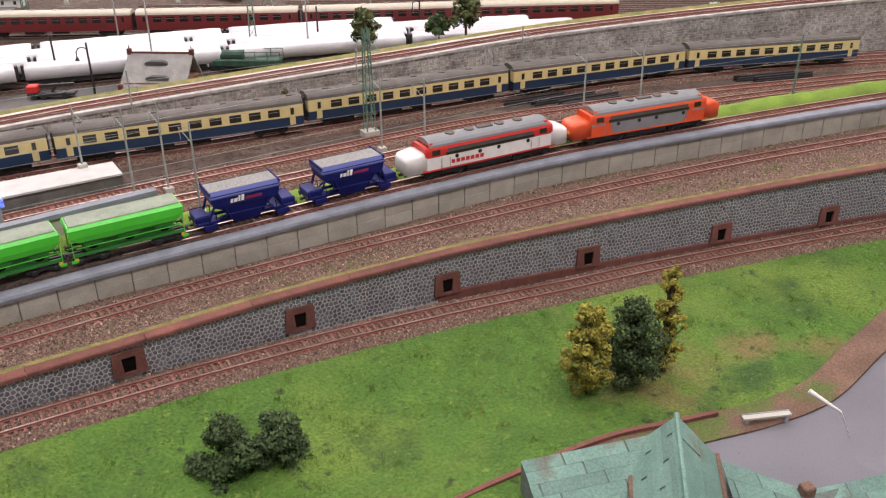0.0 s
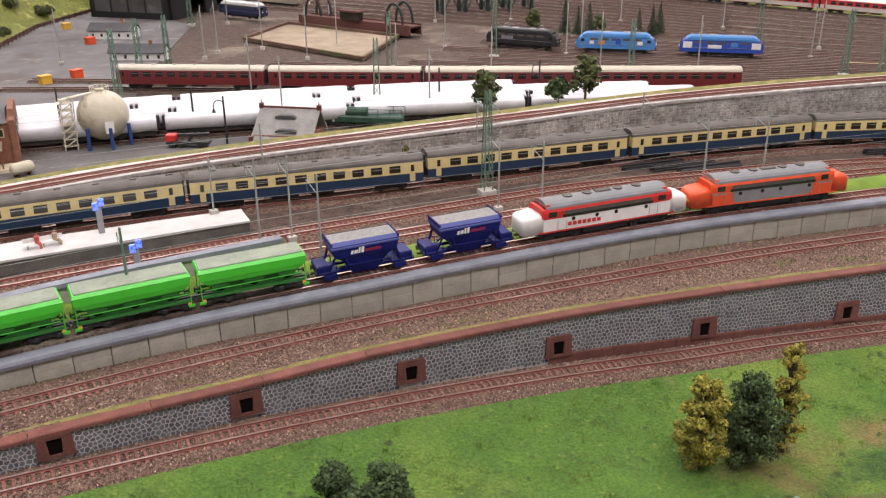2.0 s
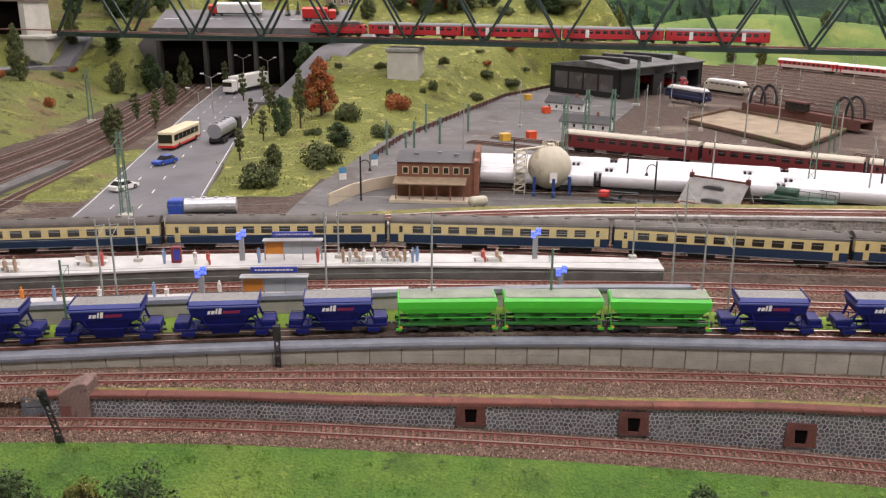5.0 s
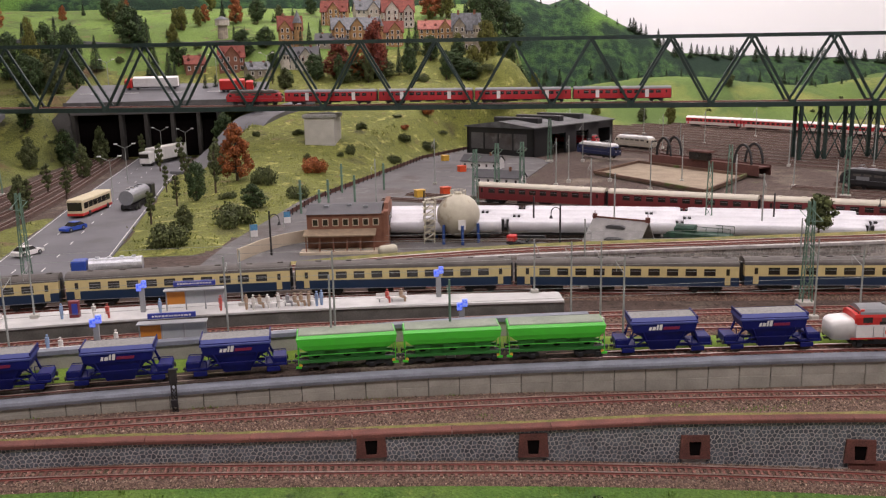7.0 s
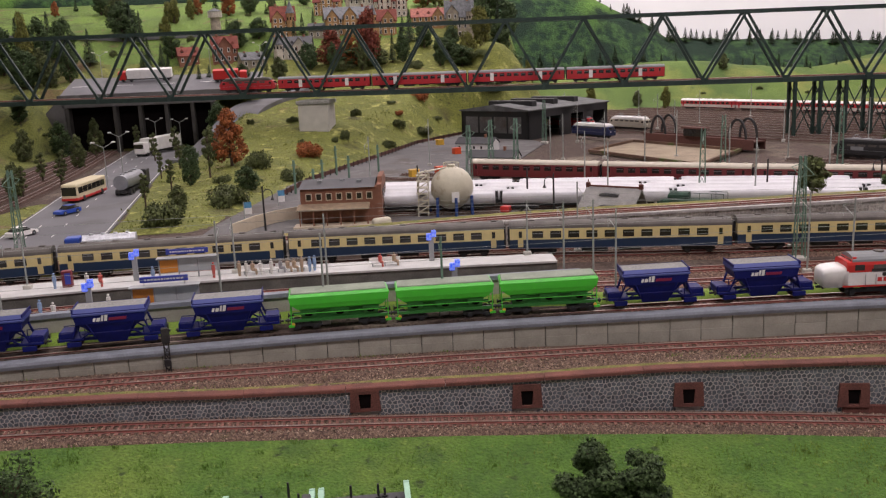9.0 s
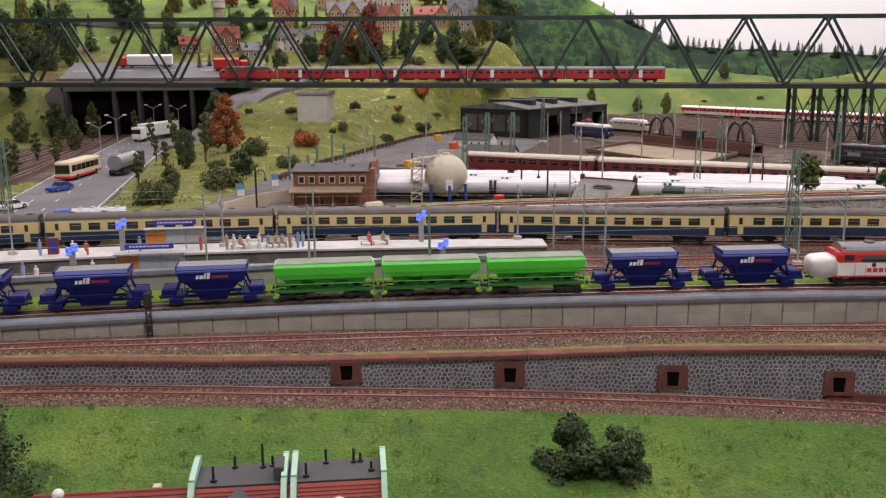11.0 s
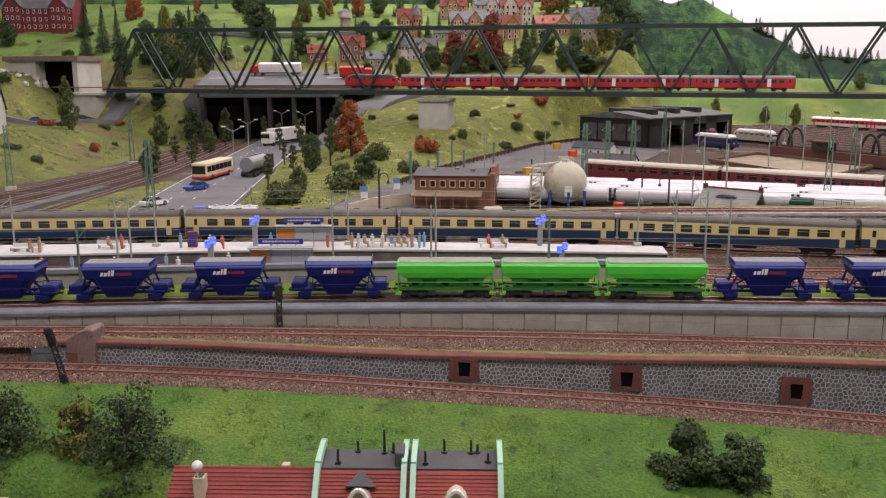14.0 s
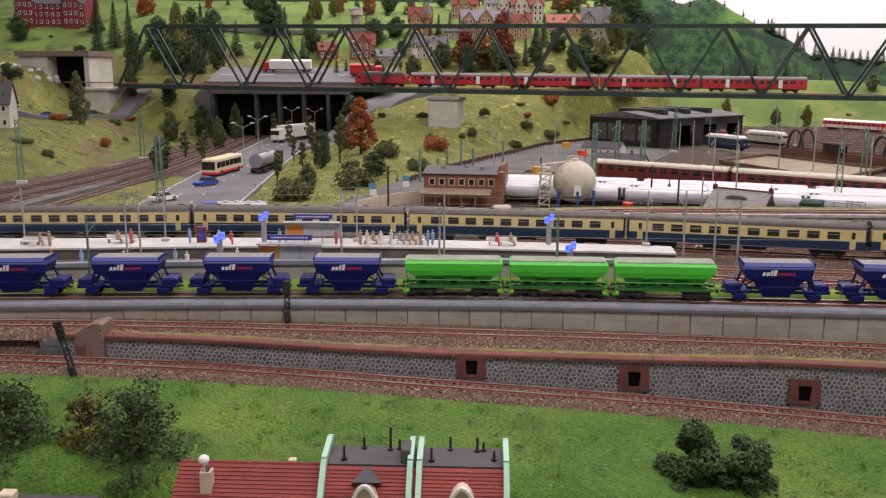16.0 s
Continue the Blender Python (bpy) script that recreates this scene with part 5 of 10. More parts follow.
def nohab(label, base, band, roof, nose, word=None, sill=REDP):
    """A diesel engine with a round nose at both ends."""
    e = thing("diesel_locomotive", label, "locomotive")
    L = 0.217 / 2
    bm = bmesh.new()
    body_loft(bm, [(-L + 0.026, 0.0165, 0.0125, 0.028, 0.0285), (L - 0.026, 0.0165, 0.0125, 0.028, 0.0285)])
    part("lower_body", bm, base, e)
    bm = bmesh.new()
    body_loft(bm, [(-L + 0.024, 0.0163, 0.0283, 0.036, 0.0405), (L - 0.024, 0.0163, 0.0283, 0.036, 0.0405)])
    bd = part("upper_body", bm, band, e)
    for t in (-1, 1):
        bm = bmesh.new()
        box(bm, -L + 0.05, L - 0.05, t * 0.0164 - 0.0004, t * 0.0164 + 0.0004, 0.0285, 0.0318)
        part("grille_strip", bm, GLASS, bd, "dark air intake strip")
    bm = bmesh.new()
    shell(bm, roof_prof(0.0155, 0.0375, 0.0098), -L + 0.03, L - 0.03)
    rf = part("roof", bm, roof, e, "grey rounded roof")
    for x in (-0.045, -0.02, 0.02, 0.045):
        bm = bmesh.new()
        rod(bm, (x, 0, 0.0455), (x, 0, 0.0484), 0.006, 0.0055, 14)
        part("roof_fan", bm, ROOFDARK, rf)
    bm = bmesh.new()
    box(bm, -0.01, 0.01, -0.004, 0.004, 0.0455, 0.0488, bev=0.0008)
    part("exhaust", bm, ROOFDARK, rf)
    for s in (-1, 1):
        bm = bmesh.new()
        body_loft(bm, [(s * (L - 0.026), 0.0164, 0.0125, 0.0295, 0.0345), (s * (L - 0.016), 0.0163, 0.0122, 0.0292, 0.034), (s * (L - 0.008), 0.0160, 0.0120, 0.0285, 0.0332), (s * (L - 0.0035), 0.0150, 0.0120, 0.0275, 0.0318), (s * (L - 0.001), 0.0134, 0.0122, 0.026, 0.0296), (s * L, 0.0114, 0.0128, 0.0245, 0.0272)])
        n = part("nose", bm, nose, e, "rounded nose", smooth=True)
        bm = bmesh.new()
        extrude(bm, [(s * (L - 0.0262), -0.0155, 0.034), (s * (L - 0.0262), 0.0155, 0.034), (s * (L - 0.031), 0.0135, 0.0445), (s * (L - 0.031), -0.0135, 0.0445)], (-s * 0.004, 0, 0))
        cab = part("cab_front", bm, band, e)
        for t in (-1, 1):
            bm = bmesh.new()
            extrude(bm, [(s * (L - 0.0258), t * 0.0015, 0.0355), (s * (L - 0.0258), t * 0.0135, 0.0355), (s * (L - 0.0288), t * 0.0125, 0.0415), (s * (L - 0.0288), t * 0.0015, 0.0415)], (-s * 0.001, 0, 0))
            part("windscreen", bm, GLASS, cab)
            bm = bmesh.new()
            box(bm, s * (L - 0.0375) - 0.005, s * (L - 0.0375) + 0.005, t * 0.0163 - 0.0004, t * 0.0163 + 0.0005, 0.0305, 0.0365)
            part("cab_window", bm, GLASS, bd)
            bm = bmesh.new()
            box(bm, s * (L - 0.049) - 0.004, s * (L - 0.049) + 0.004, t * 0.0166 - 0.0003, t * 0.0166 + 0.0004, 0.0145, 0.028)
            part("cab_door", bm, base if word else band, e)
            bm = bmesh.new()
            for dx in (-0.0055, 0.0055):
                rod(bm, (s * (L - 0.049) + dx, t * 0.0175, 0.014), (s * (L - 0.049) + dx, t * 0.0175, 0.026), 0.0003, 0.0003, 5)
            part("handrail", bm, SILVER, e)
            bm = bmesh.new()
            rod(bm, (s * (L - 0.0045), t * 0.0085, 0.0175), (s * (L - 0.0015), t * 0.0085, 0.0175), 0.0017, 0.0017, 10)
            part("headlight", bm, WHITEP, n)
        bogie(e, s * 0.058, 0.038)
    for t in (-1, 1):
        bm = bmesh.new()
        box(bm, -L + 0.052, L - 0.052, t * 0.0164 - 0.0003, t * 0.0164 + 0.0003, 0.0312, 0.0362)
        part("grille", bm, ROOFDARK, bd, "dark air grille")
        for x in (-0.045, -0.015, 0.01, 0.05):
            bm = bmesh.new()
            rod(bm, (x, t * 0.0162, 0.0255), (x, t * 0.0169, 0.0255), 0.0024, 0.0024, 12)
            part("porthole", bm, GLASS, e)
        bm = bmesh.new()
        box(bm, -L + 0.02, L - 0.02, t * 0.0166 - 0.0003, t * 0.0166 + 0.0004, 0.0122, 0.0140)
        part("sill_stripe", bm, sill, e)
    bm = bmesh.new()
    box(bm, -0.03, 0.03, -0.0125, 0.0125, 0.004, 0.0122, bev=0.0012)
    part("fuel_tank", bm, BLACKP, e)
    buffers(e, L - 0.002)
    if word:
        for k in range(7):
            x = -0.052 + k * 0.0062
            bm = bmesh.new()
            box(bm, x, x + 0.0046, -0.01705, -0.0166, 0.0178, 0.0222)
            part("mark_bar", bm, word, e, "red painted mark")
    return e


def express_loco(label):
    e = thing("diesel_locomotive", label, "locomotive", group="cream diesel engines")
    L = 0.188 / 2
    bm = bmesh.new()
    body_loft(bm, [(-L + 0.004, 0.0145, 0.0115, 0.0195, 0.0202), (-L + 0.012, 0.0168, 0.0115, 0.0195, 0.0202), (L - 0.012, 0.0168, 0.0115, 0.0195, 0.0202), (L - 0.004, 0.0145, 0.0115, 0.0195, 0.0202)])
    part("lower_body", bm, BLUEC, e)
    bm = bmesh.new()
    body_loft(bm, [(-L + 0.002, 0.0135, 0.02, 0.0262, 0.0275), (-L + 0.011, 0.0168, 0.02, 0.030, 0.0385), (L - 0.011, 0.0168, 0.02, 0.030, 0.0385), (L - 0.002, 0.0135, 0.02, 0.0262, 0.0275)])
    bd = part("upper_body", bm, CREAM, e, "cream upper body")
    bm = bmesh.new()
    body_loft(bm, [(-L + 0.016, 0.0155, 0.0375, 0.039, 0.0425), (-L + 0.026, 0.016, 0.0375, 0.041, 0.0475), (L - 0.026, 0.016, 0.0375, 0.041, 0.0475), (L - 0.016, 0.0155, 0.0375, 0.039, 0.0425)])
    rf = part("roof", bm, ROOFDARK, e, "dark roof with grilles")
    for x in (-0.045, -0.02, 0.025, 0.05):
        bm = bmesh.new()
        box(bm, x - 0.008, x + 0.008, -0.007, 0.007, 0.047, 0.0487, bev=0.0006)
        part("roof_grille", bm, SILVER, rf)
    for s in (-1, 1):
        for t in (-1, 1):
            bm = bmesh.new()
            extrude(bm, [(s * (L - 0.0030), t * 0.001, 0.0285), (s * (L - 0.0036), t * 0.0125, 0.0285), (s * (L - 0.0078), t * 0.0125, 0.0355), (s * (L - 0.0072), t * 0.001, 0.0355)], (s * 0.0006, 0, 0))
            part("windscreen", bm, GLASS, bd)
            bm = bmesh.new()
            box(bm, s * (L - 0.018) - 0.004, s * (L - 0.018) + 0.004, t * 0.0168 - 0.0004, t * 0.0168 + 0.0004, 0.027, 0.0335)
            part("cab_window", bm, GLASS, bd)
            bm = bmesh.new()
            rod(bm, (s * (L - 0.003), t * 0.0085, 0.0225), (s * (L - 0.0005), t * 0.0085, 0.0225), 0.0018, 0.0018, 10)
            part("headlight", bm, WHITEP, bd)
        bogie(e, s * 0.05, 0.03)
    for t in (-1, 1):
        for k in range(5):
            x = -0.05 + k * 0.025
            bm = bmesh.new()
            box(bm, x - 0.009, x + 0.009, t * 0.0167 - 0.0004, t * 0.0167 + 0.0004, 0.0305, 0.0355)
            part("grille", bm, ROOFDARK, bd)
        bm = bmesh.new()
        rod(bm, (-L + 0.014, t * 0.0176, 0.0215), (L - 0.014, t * 0.0176, 0.0215), 0.0003, 0.0003, 5)
        part("handrail", bm, SILVER, e)
    bm = bmesh.new()
    box(bm, -0.026, 0.026, -0.013, 0.013, 0.004, 0.0115, bev=0.0012)
    part("fuel_tank", bm, BLACKP, e)
    buffers(e, L - 0.003)
    return e


def blue_hopper():
    w = thing("hopper_wagon", "dark blue ballast hopper wagon with a light top and painted mark", "hopper wagon", group="blue hopper wagons")
    a = 0.0355
    quad = ((-1, -1), (1, -1), (1, 1), (-1, 1))
    bm = bmesh.new()
    loft(bm, [[(sx * w2, sy * d2, z) for sx, sy in quad] for w2, d2, z in ((a, 0.0170, 0.0405), (a, 0.0172, 0.0385), (a - 0.0025, 0.0170, 0.0285), (a - 0.010, 0.0150, 0.0245), (0.016, 0.0115, 0.0125), (0.0135, 0.0095, 0.0062))])
    hp = part("hopper_body", bm, BLUEW, w)
    bm = bmesh.new()
    loft(bm, [[(sx * w2, sy * d2, z) for sx, sy in quad] for w2, d2, z in ((a + 0.0008, 0.0178, 0.0372), (a + 0.0008, 0.0178, 0.0388), (a + 0.0003, 0.0130, 0.0440))], caps=False)
    part("top_flap", bm, BLUEL, hp, "light blue sloping top")
    bm = bmesh.new()
    box(bm, -a + 0.0008, a - 0.0008, -0.0126, 0.0126, 0.040, 0.0437)
    part("load", bm, mat_load, hp, "grey gravel load")
    for x in (-0.0225, 0.0225):
        for t in (-1, 1):
            bm = bmesh.new()
            bar(bm, (x, t * 0.0168, 0.0285), (x * 0.72, t * 0.0128, 0.013), 0.0012, 0.0016)
            part("body_rib", bm, BLUEW, hp)
    for t in (-1, 1):
        bm = bmesh.new()
        rod(bm, (-0.028, t * 0.0158, 0.0185), (0.028, t * 0.0158, 0.0185), 0.0006, 0.0006, 5)
        part("operating_rod", bm, BLUEW, w)
    for s in (-1, 1):
        bm = bmesh.new()
        box(bm, s * a - 0.0006, s * a + 0.0006, -0.0175, 0.0175, 0.0415, 0.0448)
        part("end_rim", bm, BLUEW, hp)
        bm = bmesh.new()
        box(bm, s * 0.04 - 0.0115, s * 0.04 + 0.0115, -0.013, 0.013, 0.0105, 0.0135, bev=0.0006)
        box(bm, s * 0.0445 - 0.0072, s * 0.0445 + 0.0072, -0.0125, 0.0125, 0.0135, 0.0195, bev=0.0008)
        part("end_platform", bm, BLUEW, w)
        bm = bmesh.new()
        for t in (-1, 1):
            for dx in (0.031, 0.0375, 0.0505):
                rod(bm, (s * dx, t * 0.0125, 0.013), (s * dx, t * 0.0125, 0.0205), 0.0005, 0.0005, 5)
            rod(bm, (s * 0.031, t * 0.0125, 0.0205), (s * 0.0505, t * 0.0125, 0.0205), 0.0005, 0.0005, 5)
            bar(bm, (s * 0.0325, t * 0.0145, 0.0285), (s * 0.0385, t * 0.0125, 0.0135), 0.0018, 0.0018)
            bar(bm, (s * 0.015, t * 0.0135, 0.022), (s * 0.03, t * 0.0125, 0.0125), 0.0014, 0.0014)
        tagged(part("brace_frame", bm, BLUEW, w), kind="stuff")
        bm = bmesh.new()
        wheelset(bm, s * 0.0375, 0.0056)
        part("wheelset", bm, mat_wheel, w)
        for t in (-1, 1):
            bm = bmesh.new()
            box(bm, s * 0.0375 - 0.007, s * 0.0375 + 0.007, t * 0.0118 - 0.0012, t * 0.0118 + 0.0012, 0.0045, 0.0098, bev=0.0005)
            part("axle_guard", bm, BLUEW, w)
        bm = bmesh.new()
        for x0, x1, zt in ((-0.0165, -0.0140, 0.0345), (-0.0130, -0.0095, 0.0345), (-0.0085, -0.0065, 0.0368), (-0.0055, -0.0025, 0.0372)):
            extrude(bm, [(-s * (x0 + k), s * 0.01735, z) for x0, k, z in ((x0, 0, 0.0308), (x1, 0, 0.0308), (x1, 0.0010, zt), (x0, 0.0010, zt))], (0, s * 0.0003, 0))
        tagged(part("white_mark", bm, WHITEP, hp, "white painted mark"), kind="stuff")
        bm = bmesh.new()
        extrude(bm, [(-s * x, s * 0.01735, z) for x, z in ((-0.0012, 0.0312), (0.0160, 0.0312), (0.0168, 0.0342), (-0.0004, 0.0342))], (0, s * 0.0003, 0))
        part("red_mark", bm, mat_mark, hp, "dark red painted mark")
        bm = bmesh.new()
        bar(bm, (-0.05, s * 0.0095, 0.0115), (0.05, s * 0.0095, 0.0115), 0.0022, 0.003)
        part("sole_bar", bm, BLUEW, w)
    buffers(w, 0.052)
    return w


def green_hopper():
    w = thing("covered_hopper_wagon", "bright green covered hopper wagon with a grey-green lid", "hopper wagon", group="green hopper wagons")
    L = 0.0545
    quad = ((-1, -1), (1, -1), (1, 1), (-1, 1))
    bm = bmesh.new()
    loft(bm, [[(sx * (L - e), sy * w2, z) for sx, sy in quad] for e, w2, z in ((0.0025, 0.0150, 0.0412), (0.0012, 0.0172, 0.0385), (0.0030, 0.0174, 0.0310), (0.0095, 0.0160, 0.0255), (0.0120, 0.0130, 0.0235))])
    hp = part("hopper_body", bm, GREENW, w)
    bm = bmesh.new()
    box(bm, -L + 0.0035, L - 0.0035, -0.0138, 0.0138, 0.0405, 0.0424, bev=0.0006)
    part("lid", bm, LID_GREY, hp, "grey-green lid")
    bm = bmesh.new()
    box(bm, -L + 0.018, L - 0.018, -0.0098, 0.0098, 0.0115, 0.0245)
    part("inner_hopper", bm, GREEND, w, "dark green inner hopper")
    for t in (-1, 1):
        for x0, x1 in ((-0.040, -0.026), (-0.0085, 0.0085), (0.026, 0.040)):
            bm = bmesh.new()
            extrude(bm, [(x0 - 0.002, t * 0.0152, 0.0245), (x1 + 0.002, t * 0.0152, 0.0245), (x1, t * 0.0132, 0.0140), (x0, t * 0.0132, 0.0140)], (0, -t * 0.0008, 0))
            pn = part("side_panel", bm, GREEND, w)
            # black oval on the panel, coloured as the shade in a hole
            bm = bmesh.new()
            c = (x0 + x1) / 2
            extrude(bm, [(c + 0.0042 * math.cos(q), t * 0.0146, 0.0188 + 0.0018 * math.sin(q)) for q in np.linspace(0, math.tau, 11)[:-1]], (0, t * 0.0004, 0))
            part("hand_hole", bm, HOLE_SHADE, pn)
    for t in (-1, 1):
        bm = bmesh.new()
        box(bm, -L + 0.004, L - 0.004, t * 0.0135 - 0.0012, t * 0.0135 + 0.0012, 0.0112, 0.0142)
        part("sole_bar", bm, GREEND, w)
        bm = bmesh.new()
        rod(bm, (-L + 0.006, t * 0.0165, 0.0205), (L - 0.006, t * 0.0165, 0.0205), 0.0005, 0.0005, 5)
        part("side_rail", bm, GREENW, w)
    for s in (-1, 1):
        for t in (-1, 1):
            bm = bmesh.new()
            rod(bm, (s * (L - 0.003), t * 0.0145, 0.006), (s * (L - 0.003), t * 0.0145, 0.0335), 0.0006, 0.0006, 5)
            box(bm, s * (L - 0.003) - 0.003, s * (L - 0.003) + 0.003, t * 0.0148 - 0.0008, t * 0.0148 + 0.0008, 0.006, 0.0085)
            part("end_ladder", bm, GREENW, w)
        bogie(w, s * 0.036, 0.0195)
        bm = bmesh.new()
        rod(bm, (s * (L - 0.005), -0.0155, 0.009), (s * (L - 0.005), -0.0142, 0.009), 0.0018, 0.0018, 10)
        part("yellow_cap", bm, YELLOWP, w, "yellow hand wheel")
    buffers(w, L)
    return w


LID_GREY = mat("wagon_lid", (0.27, 0.31, 0.24), (0.18, 0.21, 0.165), 0.8, 0, 60, 0.8, 700, 0.15, 0.2, 0.0004)
mat_mark = paint("mark_red", (0.22, 0.012, 0.06), 0.45)
mat_load = mat("gravel_load", (0.30, 0.30, 0.29), (0.19, 0.19, 0.185), 0.95, 0, 300, 0.9, 900, 0.3, 0.8, 0.001)


def put_train(path, first, lengths, things):
    """Set copies or originals nose to tail along the path; first: where the train's left end lies."""
    s = near_x(path, first)
    used = set()
    for ln, ob in zip(lengths, things):
        m = on_path(path, s + ln / 2)
        if ob in used:
            copy_thing(ob, m)
        else:
            ob.matrix_basis = m
            used.add(ob)
        s += ln


bh, gh = blue_hopper(), green_hopper()
white_engine = nohab("white diesel locomotive with red band and grey roof", WHITEP, REDP, ROOFGREY, WHITEP, REDP)
orange_engine = nohab("orange-red diesel locomotive with silver sides and yellow nose", SILVER, ORANGEP, ROOFGREY, ORANGEP, None, ORANGEP)
for s in (-1, 1):
    bm = bmesh.new()
    extrude(bm, [(s * 0.082, -0.0172, 0.026), (s * 0.062, -0.0172, 0.026), (s * 0.048, -0.0172, 0.0125), (s * 0.082, -0.0172, 0.0125)], (0, 0.0006, 0))
    part("cab_side_panel", bm, ORANGEP, orange_engine, "orange-red cab side")
    bm = bmesh.new()
    extrude(bm, [(s * 0.082, 0.0172, 0.026), (s * 0.062, 0.0172, 0.026), (s * 0.048, 0.0172, 0.0125), (s * 0.082, 0.0172, 0.0125)], (0, -0.0006, 0))
    part("cab_side_panel", bm, ORANGEP, orange_engine, "orange-red cab side")
for s in (-1, 1):
    bm = bmesh.new()
    body_loft(bm, [(s * 0.1015, 0.0148, 0.0185, 0.0215, 0.0225), (s * 0.1078, 0.0108, 0.0185, 0.0205, 0.0225), (s * 0.1092, 0.0072, 0.0185, 0.02, 0.0215)])
    part("nose_stripe", bm, YELLOWP, orange_engine, "yellow nose stripe")
put_train(T3, -0.9375, [0.1175] * 7 + [0.1145] * 3 + [0.1175] * 2 + [0.225, 0.222], [bh] * 7 + [gh] * 3 + [bh] * 2 + [white_engine, orange_engine])
xl = express_loco("cream and dark blue diesel locomotive with dark roof")
xc = coach("cream and dark blue express coach with grey roof")
put_train(T6, -1.125, [0.195, 0.195] + [0.3045] * 7, [xl, xl] + [xc] * 7)

# regional train on the bridge
TBR = [bpt(-5.5 + 0.01 / PAN * k, ZB + 0.0115, 0.5) for k in range(380)]
red_engine = express_loco("plain bright red electric locomotive on the bridge")
for ob in red_engine.children_recursive:
    if ob.type == "MESH" and ob.data.materials[0] in (CREAM, BLUEC):
        ob.data.materials[0] = REDTRAIN
red_coach = coach("red double-door regional coach with grey roof on the bridge", REDTRAIN, REDTRAIN, ROOFGREY, 0.302, 11)
for x in (-0.075, 0.075):
    for s in (-1, 1):
        bm = bmesh.new()
        box(bm, x - 0.0055, x + 0.0055, s * 0.0172 - 0.0003, s * 0.0172 + 0.0004, 0.0135, 0.037)
        part("double_door", bm, WHITEP, red_coach, "pale double door")
red_coach["group"] = "red regional coaches"
put_train(TBR, -0.40, [0.195] + [0.3045] * 4, [red_engine] + [red_coach] * 4)
# ---- trees ----


def leaf_cloud(name, blobs, n, size, material, rng, droop=0.0):
    """Many small leaf pieces round a set of blobs (centre, radius)."""
    verts, faces = [], []
    wts = [r**2 for _, r in blobs]
    for c, r in rng.choices(blobs, wts, k=n):
        d = Vector((rng.gauss(0, 1), rng.gauss(0, 1), rng.gauss(0, 1))).normalized()
        p = Vector(c) + Vector((d.x * r, d.y * r, d.z * r * 0.85)) * (rng.uniform(0.55, 1.05))
        u = Vector((rng.gauss(0, 1), rng.gauss(0, 1), rng.gauss(0, 0.7))).normalized()
        v = u.cross(d + Vector((0, 0, 0.2))).normalized()
        s = size * rng.uniform(0.6, 1.4)
        k = len(verts)
        verts += [p - u * s - v * s * 0.5, p + u * s * 0.2 - v * s * 0.8, p + u * s + v * s * 0.3 + d * s * 0.4, p - u * s * 0.3 + v * s * 0.9 - Vector((0, 0, droop * s))]
        faces.append((k, k + 1, k + 2, k + 3))
    me = bpy.data.meshes.new(name)
    me.from_pydata(verts, [], faces)
    me.materials.append(material)
    return me


def tree(label, h, w, tone, seed, leaves=2600, size=0.0022, bare=0.22, lumps=16, category="tree", fork=0.0, puff=1.0):
    rng = random.Random(seed)
    t = thing("broadleaf_tree", label, category)
    bm = bmesh.new()
    rod(bm, (0, 0, -0.01), (0, 0, h * 0.35), h * 0.035, h * 0.024, 7)
    rod(bm, (0, 0, h * 0.35), (w * 0.03, 0, h * 0.85), h * 0.024, h * 0.006, 6)
    blobs = []
    for k in range(lumps):
        f = (k + 0.5) / lumps
        z = h * (bare + (1 - bare) * f * 0.93)
        q = math.sin(math.pi * min(0.92, 0.18 + f * 0.8)) ** 0.7
        a = k * 2.4 + rng.uniform(-0.4, 0.4)
        rr = w / 2 * q * rng.uniform(0.3, 0.98 if puff < 1 else 0.85)
        c = Vector((math.cos(a) * rr + fork * w * (1 if k % 3 else -1.2) * max(0.0, f - 0.35), math.sin(a) * rr, z * (1 if k % 3 or not fork else 0.9)))
        blobs.append((c, w * puff * (rng.uniform(0.11, 0.2) if fork else rng.uniform(0.14, 0.24))))
        rod(bm, (0, 0, max(h * 0.15, z - h * 0.18)), c, h * 0.011, h * 0.003, 5)
    blobs.append((Vector((0, 0, h * 0.5)), w * 0.22 * puff))
    part("trunk", bm, BARK, t, "brown trunk and limbs")
    cr = new("crown", leaf_cloud("crown", blobs, leaves, size, LEAFS[tone], rng))
    cr.parent = t
    return t


